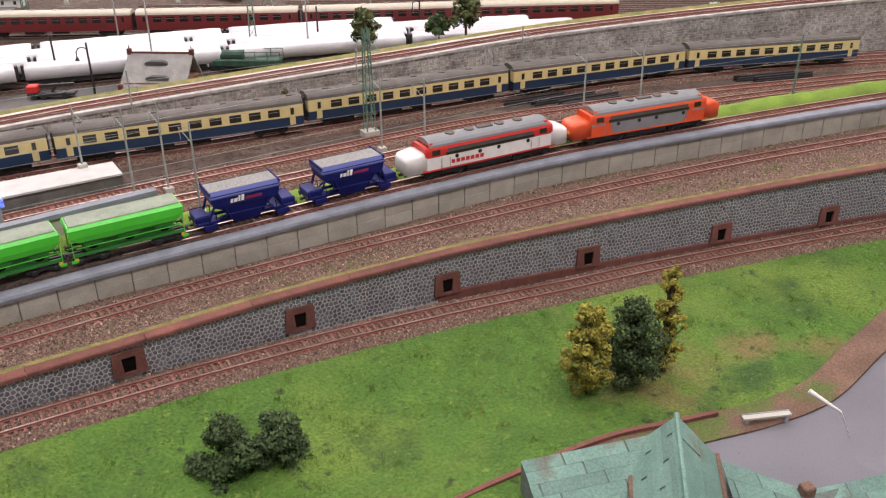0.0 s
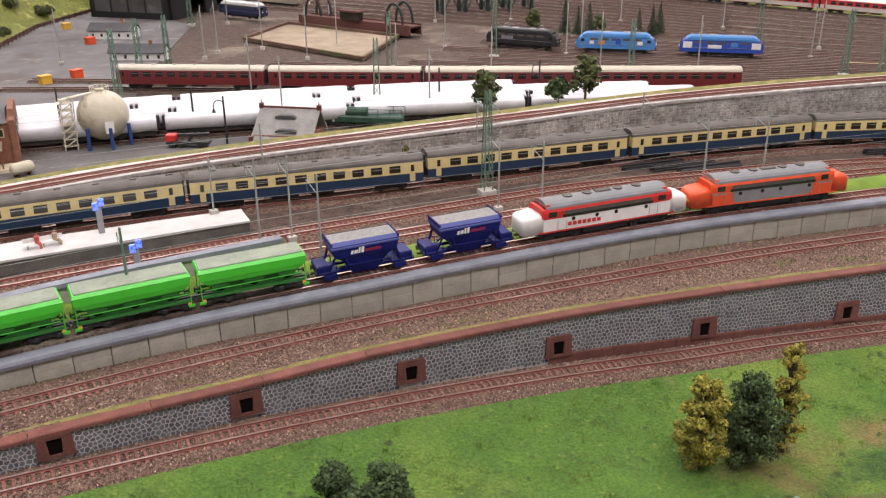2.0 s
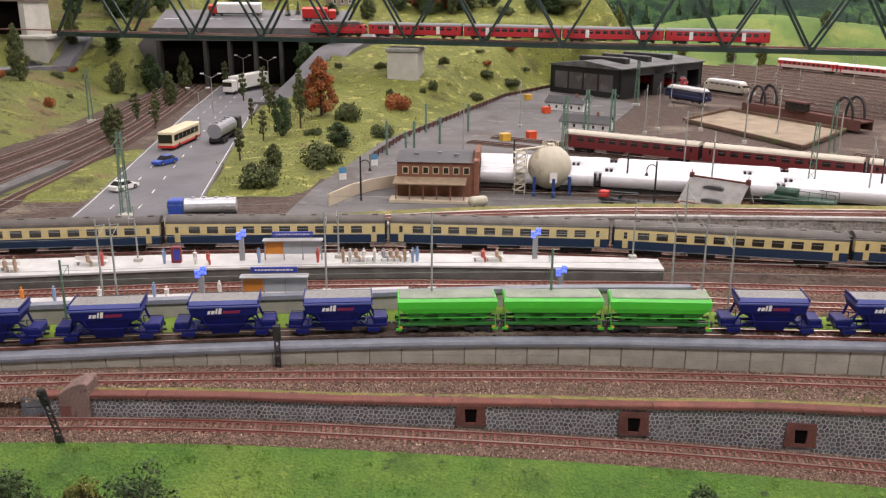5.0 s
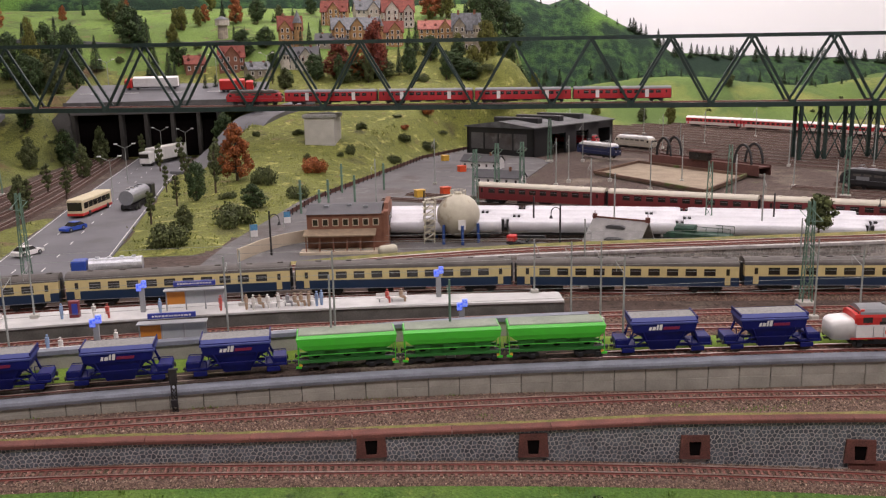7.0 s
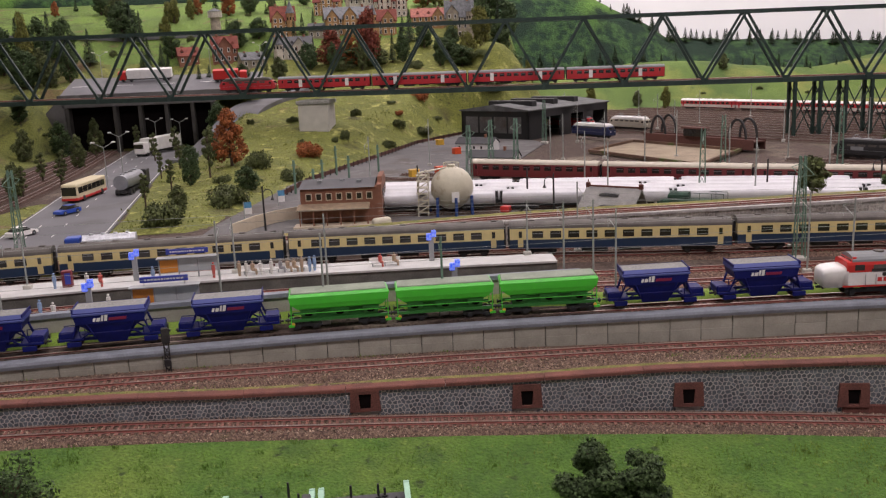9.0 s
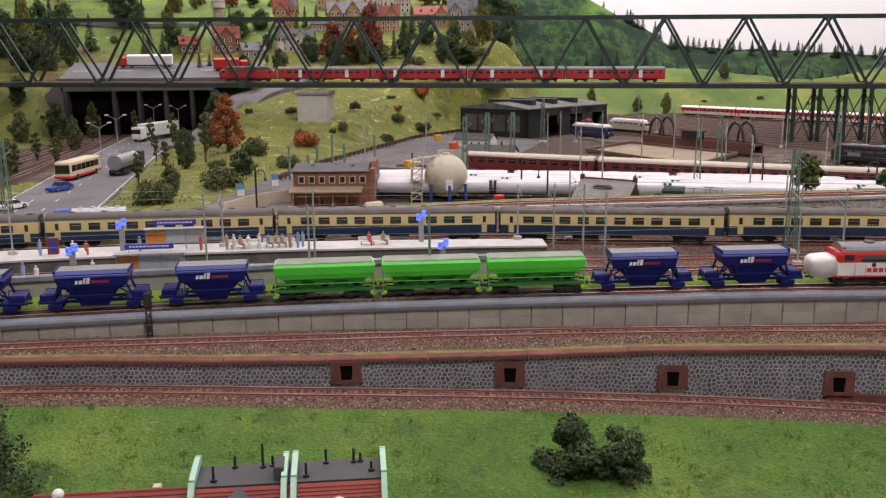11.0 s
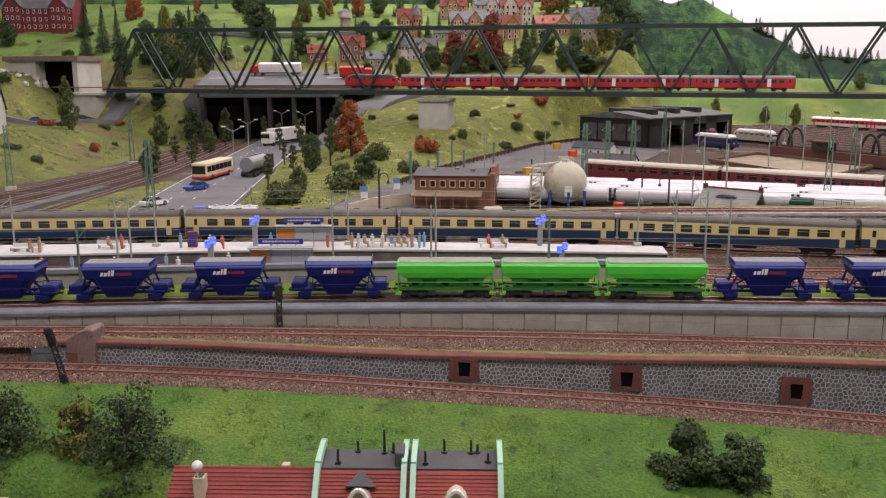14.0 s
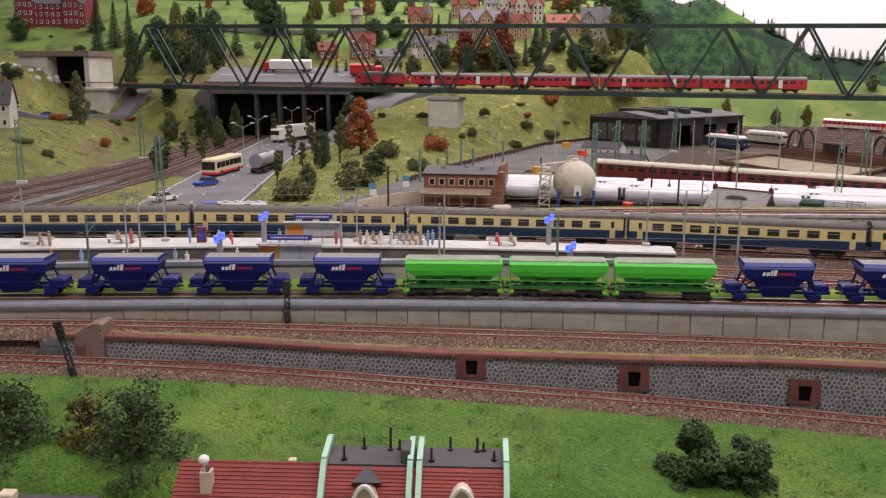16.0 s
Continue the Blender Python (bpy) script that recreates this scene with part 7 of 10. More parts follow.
# ---- depot and goods yard ----


def covered_car(label, L=0.298):
    c = thing("covered_coach", label, "covered coach", group="tarpaulin-covered coaches")
    bm = bmesh.new()
    prof = [(-0.0165, 0.013), (-0.0170, 0.03), (-0.0160, 0.0365), (-0.0125, 0.0395), (-0.0120, 0.0385), (-0.005, 0.0438), (0.0, 0.0448), (0.005, 0.0438), (0.0120, 0.0385), (0.0125, 0.0395), (0.0160, 0.0365), (0.0170, 0.03), (0.0165, 0.013)]
    rings = []
    rng = random.Random(2)
    for k in range(31):
        x = -L / 2 + 0.004 + (L - 0.008) * k / 30
        f = 1 - 0.10 * (max(0, abs(x) - L / 2 + 0.012) / 0.012) ** 2
        rings.append([Vector((x, y * f + rng.uniform(-1, 1) * 0.0004, 0.012 + (z - 0.012) * f * 0.74 + rng.uniform(-1, 1) * 0.0005)) for y, z in prof])
    loft(bm, rings)
    part("tarpaulin", bm, TARP, c, "white tarpaulin", smooth=True)
    bm = bmesh.new()
    box(bm, -L / 2 + 0.006, L / 2 - 0.006, -0.013, 0.013, 0.0075, 0.012)
    part("underframe", bm, BLACKP, c)
    for s in (-1, 1):
        bogie(c, s * (L / 2 - 0.045))
        bm = bmesh.new()
        box(bm, s * (L / 2 - 0.002) - 0.003, s * (L / 2 - 0.002) + 0.003, -0.005, 0.005, 0.012, 0.033)
        part("gangway", bm, BLACKP, c)
    return c


cc = covered_car("parked coach wrapped in a white tarpaulin")
first = True
for p, x0, n in ((FAN_W[0], -0.06, 4), (FAN_W[1], -0.03, 4), (FAN_W[2], -0.08, 4), (FAN_W[3], 0.0, 3)):
    s = near_x(p, x0)
    for k in range(n):
        m = on_path(p, s + 0.15 + k * 0.304)
        if first:
            cc.matrix_basis = m
            first = False
        else:
            copy_thing(cc, m)
mc = coach("maroon express coach with pale beige roof", MAROON, MAROON, BEIGER)
mc["group"] = "maroon coaches"
put_train(FAN[0], 0.25, [0.3045] * 4, [mc] * 4)
rw = coach("red and grey coach with white roof parked in the yard", PALE, REDTRAIN, WHITEP)
rw["group"] = "red and white coaches"
RWT = spline([(1.42, 4.05, YZ), (1.68, 3.55, YZ), (2.03, 2.78, YZ), (2.25, 2.07, YZ), (2.43, 1.4, YZ), (2.56, 0.7, YZ), (2.66, -0.1, YZ)])
railway("outermost siding of the goods yard by the meadow", RWT, wide=0.023, bedm=YBALLAST, dull=True)
put_train(RWT, 1.56, [0.3045] * 10, [rw] * 10)


def box_loco(label, body, roof, accents=()):
    e = express_loco(label)
    e["group"] = "parked electric engines"
    for ob in e.children_recursive:
        if ob.type == "MESH":
            m = ob.data.materials[0]
            if m in (CREAM, BLUEC):
                ob.data.materials[0] = body
            elif m is ROOFDARK and ob.name.startswith("roof"):
                ob.data.materials[0] = roof
            if ob.get("label"):
                del ob["label"]
    bm = bmesh.new()
    for x in (-0.045, 0.045):
        bar(bm, (x - 0.012, 0, 0.048), (x, 0, 0.056), 0.0012, 0.0012)
        bar(bm, (x + 0.012, 0, 0.048), (x, 0, 0.056), 0.0012, 0.0012)
        bar(bm, (x, -0.012, 0.0562), (x, 0.012, 0.0562), 0.0016, 0.0012)
    tagged(part("pantograph", bm, ROOFGREY, e), kind="stuff")
    for k, (x0, x1, z0, z1, m) in enumerate(accents):
        for s in (-1, 1):
            bm = bmesh.new()
            box(bm, x0, x1, s * 0.0171 - 0.0003, s * 0.0171 + 0.0004, z0, z1)
            part("livery_panel", bm, m, e)
    return e


SKY = paint("livery_sky_blue", (0.06, 0.23, 0.55))
DEEP = paint("livery_deep_blue", (0.02, 0.07, 0.40))
NAVY = paint("livery_navy", (0.02, 0.03, 0.10))
box_loco("black electric locomotive parked on a siding", BLACKP, BLACKP, ((-0.05, -0.02, 0.022, 0.03, ROOFGREY),)).matrix_basis = pose(1.19, 1.775, YZ, 0, 0, -58)
box_loco("sky-blue electric locomotive with orange and white pictures", SKY, SKY, ((-0.04, -0.025, 0.021, 0.03, WOODY), (-0.06, -0.05, 0.021, 0.029, WHITEP), (0.0, 0.012, 0.021, 0.034, DEEP), (0.05, 0.062, 0.022, 0.03, WHITEP))).matrix_basis = pose(1.335, 1.605, YZ, 0, 0, -45)
box_loco("blue and white electric locomotive with picture panels", DEEP, SKY, ((-0.085, -0.065, 0.02, 0.034, WHITEP), (-0.03, 0.0, 0.02, 0.028, WHITEP), (0.02, 0.035, 0.024, 0.034, SKY), (0.065, 0.085, 0.02, 0.034, WHITEP))).matrix_basis = pose(1.505, 1.44, YZ, 0, 0, -44)
box_loco("dark navy electric locomotive with pale roof by the shed", NAVY, WHITEP).matrix_basis = pose(0.79, 2.66, YZ, 0, 0, -66)
box_loco("pale cream electric locomotive beside the shed", BEIGER, WHITEP).matrix_basis = pose(0.985, 2.86, YZ, 0, 0, -66)
box_loco("red electric locomotive inside the shed doorway", REDTRAIN, ROOFGREY).matrix_basis = pose(0.83, 3.06, YZ, 0, 0, -49)

# engine shed
sh = thing("engine_shed", "black engine shed with grey flat roof and open doors", "engine shed", pose(0.60, 2.76, 0.066, 0, 0, 41))
L, D, H = 0.5, 0.29, 0.098
bm = bmesh.new()
box(bm, 0, 0.008, 0, D, 0, H)
box(bm, 0, L, D - 0.008, D, 0, H)
box(bm, L - 0.008, L, 0, D, 0, H)
part("shed_wall", bm, BLACKP, sh)
for a, b in ((0.0, 0.10), (0.19, 0.255), (0.335, 0.40), (0.48, 0.5)):
    bm = bmesh.new()
    box(bm, a, b, 0, 0.008, 0, H)
    part("door_pier", bm, BLACKP, sh)
bm = bmesh.new()
box(bm, 0, L, 0, 0.0078, 0.07, H)
part("front_fascia", bm, BLACKP, sh)
bm = bmesh.new()
extrude(bm, [(-0.006, -0.006, H), (-0.006, D / 2, H + 0.018), (-0.006, D + 0.006, H), (-0.006, D + 0.006, H - 0.004), (-0.006, -0.006, H - 0.004)], (L + 0.012, 0, 0))
rf = part("roof", bm, mat("felt_roof", (0.135, 0.14, 0.14), (0.09, 0.093, 0.093), 0.9, scale=30), sh, "grey felt roof")
for k in range(3):
    bm = bmesh.new()
    box(bm, 0.09 + k * 0.13, 0.12 + k * 0.13, 0.05, D - 0.05, H + 0.005, H + 0.026, bev=0.002)
    part("roof_ventilator", bm, BLACKP, rf, "black ridge ventilator")
for k in range(4):
    bm = bmesh.new()
    box(bm, -0.0006, 0.0004, 0.03 + k * 0.062, 0.084 + k * 0.062, 0.02, 0.075)
    part("side_panel", bm, YARD_GREY, sh, "pale side window")

# gas tank
tk = thing("gas_tank", "weathered cream spherical gas tank on blue legs", "gas tank", pose(0.152, 1.45, 0.068))
bm = bmesh.new()
ball(bm, (0, 0, 0.047), 0.039, 3)
part("sphere", bm, TANKM, tk, smooth=True)
for k in range(7):
    a = k * math.tau / 7 + 0.25
    bm = bmesh.new()
    rod(bm, (0.0405 * math.cos(a), 0.0405 * math.sin(a), -0.004), (0.0395 * math.cos(a), 0.0395 * math.sin(a), 0.034), 0.0028, 0.0028, 8)
    part("leg", bm, paint("leg_blue", (0.02, 0.06, 0.22)) if k == 0 else bpy.data.materials["leg_blue"], tk, "dark blue leg")
bm = bmesh.new()
for a in np.linspace(0, math.tau, 13)[:-1]:
    b = a + math.tau / 12
    rod(bm, (0.014 * math.cos(a), 0.014 * math.sin(a), 0.092), (0.014 * math.cos(b), 0.014 * math.sin(b), 0.092), 0.0006, 0.0006, 5)
    rod(bm, (0.014 * math.cos(a), 0.014 * math.sin(a), 0.083), (0.014 * math.cos(a), 0.014 * math.sin(a), 0.092), 0.0005, 0.0005, 5)
tagged(part("top_railing", bm, TANKM, tk), kind="stuff")
bm = bmesh.new()
rod(bm, (0, 0, 0.083), (0, 0, 0.0885), 0.008, 0.007, 14)
part("dome_hatch", bm, TANKM, tk)
bm = bmesh.new()
box(bm, -0.006, 0.007, -0.0398, -0.0385, 0.026, 0.044)
part("plate", bm, WHITEP, tk, "white sign plate")
st = part("stair_tower", bmesh.new(), TANKM, tk, "cream stair tower")
bm = bmesh.new()
for x, y in ((-0.064, -0.012), (-0.046, -0.012), (-0.064, 0.01), (-0.046, 0.01)):
    rod(bm, (x, y, -0.004), (x + 0.004, y, 0.078), 0.001, 0.001, 5)
for k in range(7):
    z = 0.006 + k * 0.011
    box(bm, -0.064, -0.044, -0.012, 0.01, z, z + 0.001)
    bar(bm, (-0.064, -0.012, z), (-0.046, -0.012, z + 0.011), 0.002, 0.0016)
bar(bm, (-0.06, 0, 0.077), (-0.008, 0, 0.084), 0.010, 0.0016)
bm.to_mesh(st.data)
bm.free()

# brick works building
bk = thing("brick_building", "long red-brown brick building with dark flat roof and porch", "brick building", pose(-0.118, 1.418, 0.066, 0, 0, -7))
bm = bmesh.new()
box(bm, 0, 0.135, 0, 0.125, 0, 0.066)
wl = part("brick_body", bm, BRICK, bk)
bm = bmesh.new()
extrude(bm, [(-0.003, -0.004, 0.066), (-0.003, 0.0625, 0.074), (-0.003, 0.129, 0.066)], (0.132, 0, 0))
rf = part("roof", bm, SLATE, bk, "dark slate roof")
for x, y in ((0.03, 0.04), (0.07, 0.05), (0.1, 0.035)):
    bm = bmesh.new()
    box(bm, x - 0.004, x + 0.004, y - 0.003, y + 0.003, 0.068, 0.075)
    part("roof_light", bm, ROOFGREY, rf)
bm = bmesh.new()
extrude(bm, [(0.133, -0.006, 0), (0.133, 0.131, 0), (0.133, 0.131, 0.07), (0.133, 0.105, 0.07), (0.133, 0.1, 0.08), (0.133, 0.025, 0.08), (0.133, 0.02, 0.07), (0.133, -0.006, 0.07)], (0.008, 0, 0))
gb = part("gable_wall", bm, BRICK, bk)
for y in (0.03, 0.0625, 0.095):
    for z in (0.012, 0.04):
        bm = bmesh.new()
        box(bm, 0.1405, 0.142, y - 0.006, y + 0.006, z, z + 0.018)
        part("window", bm, GLASS, gb)
for k in range(7):
    bm = bmesh.new()
    box(bm, 0.009 + k * 0.0175, 0.020 + k * 0.0175, -0.0008, 0.0008, 0.045, 0.058)
    w = part("window", bm, PLASTER, wl)
    bm = bmesh.new()
    box(bm, 0.0105 + k * 0.0175, 0.0185 + k * 0.0175, -0.0012, -0.0006, 0.0465, 0.0565)
    part("window_pane", bm, GLASS, w)
bm = bmesh.new()
extrude(bm, [(-0.004, -0.03, 0.034), (0.12, -0.03, 0.034), (0.12, 0.0, 0.040), (-0.004, 0.0, 0.040)], (0, 0, -0.0022))
pr = part("porch_roof", bm, mat("porch_felt", (0.27, 0.20, 0.13), (0.2, 0.15, 0.1)), bk, "brown porch roof")
for k in range(6):
    bm = bmesh.new()
    box(bm, 0.0 + k * 0.0232, 0.002 + k * 0.0232, -0.028, -0.026, 0, 0.0325)
    part("porch_post", bm, BRICK, pr)
bm = bmesh.new()
box(bm, -0.01, 0.13, -0.034, 0.0, -0.004, 0.006)
part("loading_ramp", bm, PLASTER, bk)

# hut with grey slated roof
ht = thing("station_hut", "small brick hut with broad grey slate roof and finials", "hut", pose(0.405, 1.315, 0.066, 0, 0, -42))
bm = bmesh.new()
box(bm, -0.046, 0.046, -0.034, 0.034, 0, 0.018)
part("hut_wall", bm, BRICK, ht)
bm = bmesh.new()
extrude(bm, [(0, -0.042, 0.010), (0, 0.012, 0.052), (0, 0.042, 0.016), (0, 0.040, 0.013), (0, 0.012, 0.048), (0, -0.042, 0.007)], (0.1, 0, 0))
bmesh.ops.translate(bm, verts=bm.verts, vec=(-0.05, 0, 0))
rf = part("roof", bm, mat("slate_grey", (0.27, 0.265, 0.255), (0.21, 0.205, 0.2), 0.85, scale=60), ht, "grey slate roof")
bm = bmesh.new()
bar(bm, (-0.052, 0.012, 0.0525), (0.052, 0.012, 0.0525), 0.003, 0.0025)
part("ridge", bm, mat("ridge_red", (0.14, 0.045, 0.035)), rf, "dark red ridge")
for x, y, z in ((-0.048, 0.012, 0.053), (0.048, 0.012, 0.053), (-0.048, -0.040, 0.012), (0.048, -0.040, 0.012)):
    bm = bmesh.new()
    box(bm, x - 0.003, x + 0.003, y - 0.003, y + 0.003, z - 0.004, z + 0.003)
    rod(bm, (x, y, z + 0.003), (x, y, z + 0.005), 0.0045, 0.004, 8)
    rod(bm, (x, y, z + 0.005), (x, y, z + 0.011), 0.001, 0.0004, 6)
    part("finial", bm, bpy.data.materials["ridge_red"], rf)
for x, y, z in ((-0.002, 0.0, 0.0405), (0.005, -0.022, 0.0235)):
    bm = bmesh.new()
    extrude(bm, [(x - 0.017, y - 0.008, z - 0.002), (x + 0.017, y - 0.008, z - 0.002), (x + 0.017, y - 0.008, z + 0.001), (x + 0.01, y - 0.008, z + 0.0032), (x - 0.01, y - 0.008, z + 0.0032), (x - 0.017, y - 0.008, z + 0.001)], (0, 0.012, 0))
    part("eyebrow_dormer", bm, SLATE, rf)

# green engine and red crane wagon
gl = thing("green_locomotive", "small dark green locomotive with a platform railing", "locomotive", pose(0.545, 1.315, YZ - 0.004, 0, 0, -40))
bm = bmesh.new()
box(bm, -0.055, 0.06, -0.014, 0.014, 0.010, 0.022, bev=0.002)
part("body", bm, mat("loco_green", (0.03, 0.085, 0.055), (0.02, 0.05, 0.035), 0.5), gl)
bm = bmesh.new()
rod(bm, (-0.05, 0, 0.026), (0.0, 0, 0.026), 0.009, 0.009, 12)
part("boiler", bm, bpy.data.materials["loco_green"], gl)
bm = bmesh.new()
box(bm, -0.07, -0.054, -0.014, 0.014, 0.01, 0.034, bev=0.002)
part("cab", bm, WHITEP, gl)
for t in (-1, 1):
    bm = bmesh.new()
    for x in (0.0, 0.02, 0.04, 0.06):
        rod(bm, (x, t * 0.0135, 0.022), (x, t * 0.0135, 0.034), 0.0006, 0.0006, 5)
    rod(bm, (0, t * 0.0135, 0.034), (0.06, t * 0.0135, 0.034), 0.0006, 0.0006, 5)
    part("railing", bm, bpy.data.materials["loco_green"], gl)
for x in (-0.04, 0.035):
    bogie(gl, x, 0.022)
cr = thing("crane_wagon", "red and black crane wagon parked on the paved yard", "crane wagon", pose(0.258, 1.366, 0.068, 0, 0, -32))
bm = bmesh.new()
box(bm, -0.034, 0.034, -0.009, 0.009, 0.005, 0.009, bev=0.001)
part("chassis", bm, BLACKP, cr)
bm = bmesh.new()
box(bm, -0.034, -0.018, -0.008, 0.008, 0.009, 0.02, bev=0.0015)
part("cab", bm, REDP, cr, "bright red cab")
bm = bmesh.new()
bar(bm, (-0.016, 0, 0.018), (0.034, 0, 0.02), 0.005, 0.004)
bar(bm, (0.0, 0, 0.009), (0.01, 0, 0.02), 0.004, 0.004)
part("jib", bm, BLACKP, cr)
for x in (-0.024, -0.01, 0.02):
    bm = bmesh.new()
    wheelset(bm, x, 0.005)
    part("wheelset", bm, BLACKP, cr)

# turntable
tt = thing("turntable", "brown turntable bridge with two arched cable frames and a cabin", "turntable", pose(0.985, 2.27, 0.07, 0, 0, -66))
for s in (-1, 1):
    bm = bmesh.new()
    box(bm, -0.20, 0.20, s * 0.024 - 0.002, s * 0.024 + 0.002, 0.002, 0.03, bev=0.0008)
    part("girder", bm, SLEEPER, tt, "rusty girder")
for x in (-0.145, 0.145):
    for s in (-1, 1):
        bm = bmesh.new()
        loft(bm, [[(x + r * math.cos(a) * 0.55, s * 0.022 + o, 0.03 + r * math.sin(a)) for r, o in ((0.049, -0.003), (0.055, -0.003), (0.055, 0.003), (0.049, 0.003))] for a in np.linspace(0, math.pi, 15)])
        part("arch", bm, BLACKP, tt, "dark arched frame")
bm = bmesh.new()
box(bm, -0.2, 0.2, -0.022, 0.022, 0.022, 0.026)
part("deck", bm, SLEEPER, tt)
bm = bmesh.new()
box(bm, -0.035, 0.035, -0.035, -0.018, 0.03, 0.052, bev=0.001)
cb = part("cabin", bm, GLASS, tt, "dark glazed cabin")
bm = bmesh.new()
box(bm, -0.04, 0.04, -0.04, -0.013, 0.052, 0.056)
part("cabin_roof", bm, SLEEPER, cb)
bm = bmesh.new()
extrude(bm, [(x, y, 0.0705) for x, y in ((0.66, 2.28), (0.86, 2.48), (1.02, 2.10), (0.80, 1.86))][::-1], (0, 0, -0.004))
solo("turntable_pit", bm, mat("sand_floor", (0.34, 0.28, 0.20), (0.25, 0.20, 0.145), 0.95, scale=20), "pale sandy floor of the turntable pit", "pit", "structure")
bm = bmesh.new()
q = [Vector((x, y, 0.0745)) for x, y in ((0.66, 2.28), (0.86, 2.48), (1.02, 2.10), (0.80, 1.86))]
for a, b in zip(q, q[1:] + q[:1]):
    bar(bm, a, b, 0.007, 0.007)
solo("pit_curb", bm, EARTH, "brown timber kerb round the turntable pit", "kerb", "structure")


def small_house(label, L, D, H, wall_m, roof_m, m, ridge=0.5, name="small_house", win=5):
    h = thing(name, label, "house", m)
    bm = bmesh.new()
    extrude(bm, [(-L / 2, -D / 2, -0.02), (-L / 2, D / 2, -0.02), (-L / 2, D / 2, H), (-L / 2, 0, H + D * ridge), (-L / 2, -D / 2, H)], (L, 0, 0))
    w = part("wall", bm, wall_m, h)
    for s in (-1, 1):
        bm = bmesh.new()
        a = Vector((-L / 2 - 0.003, 0, H + D * ridge + 0.0015))
        b = Vector((-L / 2 - 0.003, s * (D / 2 + 0.004), H - 0.004 * ridge * 2 + 0.0015))
        extrude(bm, [a, b, b + Vector((0, 0, 0.0018)), a + Vector((0, 0, 0.0018))], (L + 0.006, 0, 0))
        part("roof_slope", bm, roof_m, h)
        for k in range(win):
            x = -L / 2 + L * (k + 0.5) / win
            for z in ([H * 0.35, H * 0.72] if H > 0.05 else [H * 0.5]):
                bm = bmesh.new()
                box(bm, x - 0.004, x + 0.004, s * D / 2 - 0.0007, s * D / 2 + 0.0007, z - 0.005, z + 0.005)
                f = part("window", bm, WHITEP, h)
                bm = bmesh.new()
                box(bm, x - 0.003, x + 0.003, s * D / 2 - 0.0011, s * D / 2 + 0.0011, z - 0.004, z + 0.004)
                part("pane", bm, GLASS, f)
    bm = bmesh.new()
    box(bm, L * 0.2, L * 0.2 + 0.006, -0.003, 0.003, H + D * ridge * 0.5, H + D * ridge + 0.012)
    part("chimney", bm, BRICK, h)
    return h


small_house("white-walled hut with long grey roof in the depot yard", 0.12, 0.05, 0.022, WHITEP, SLATE, pose(0.385, 2.52, 0.067, 0, 0, -35), 0.3)
small_house("low white workshop with dark grey roof beside the siding", 0.13, 0.042, 0.018, WHITEP, SLATE, pose(0.37, 2.17, 0.067, 0, 0, -33), 0.35)
for nm, c, x, y in (("orange-yellow", YELLOWP, 0.137, 1.99), ("orange", ORANGEP, 0.204, 2.02), ("orange-yellow", YELLOWP, 0.30, 2.75), ("orange", ORANGEP, 0.31, 2.45)):
    bn = thing("storage_bin", nm + " storage bin on the depot ground", "bin", pose(x, y, 0.067, 0, 0, 20))
    bm = bmesh.new()
    box(bm, -0.011, 0.011, -0.009, 0.009, 0, 0.017, bev=0.001)
    part("bin_body", bm, c, bn)
    bm = bmesh.new()
    box(bm, -0.012, 0.012, -0.010, 0.010, 0.017, 0.0185, bev=0.0005)
    part("bin_lid", bm, c, bn)
# dark rail stacks lying in the yard
for k, (x, y, rz) in enumerate(((0.835, 0.885, -12), (0.86, 0.86, -12), (0.85, 0.845, -14), (1.16, 0.77, -22), (1.18, 0.75, -22), (0.80, 0.91, -12))):
    rk = thing("rail_stack", "stack of dark spare rails lying between the tracks", "rail stack", pose(x, y, YZ - 0.007, 0, 0, rz), group="rail stacks")
    for row, (n, z) in enumerate(((5, 0.0), (4, 0.0027), (2, 0.0054))):
        for i in range(n):
            bm = bmesh.new()
            yy = (i - (n - 1) / 2) * 0.0027
            box(bm, -0.053 + 0.003 * ((i * 7 + k + row) % 3), 0.053 - 0.003 * ((i * 5 + k) % 3), yy - 0.0011, yy + 0.0011, z, z + 0.0025, bev=0.0003)
            part("rail_length", bm, IRON, rk)
# banners, posts and a small tank by the brick building
for x, y in ((-0.219, 1.53), (-0.164, 1.66)):
    fl = thing("banner_sign", "blue and white banner sign on a short post", "sign", pose(x, y, 0.066, 0, 0, 12), group="banner signs")
    bm = bmesh.new()
    rod(bm, (-0.007, 0, -0.004), (-0.007, 0, 0.034), 0.0009, 0.0009, 6)
    part("post", bm, GREY_STEEL, fl)
    bm = bmesh.new()
    box(bm, -0.006, 0.007, -0.0005, 0.0005, 0.010, 0.022)
    part("white_field", bm, WHITEP, fl, "white lower field")
    bm = bmesh.new()
    box(bm, -0.006, 0.007, -0.0005, 0.0005, 0.022, 0.033)
    part("blue_field", bm, mat("banner_blue", (0.10, 0.30, 0.50)) if "banner_blue" not in bpy.data.materials else bpy.data.materials["banner_blue"], fl, "light blue upper field")
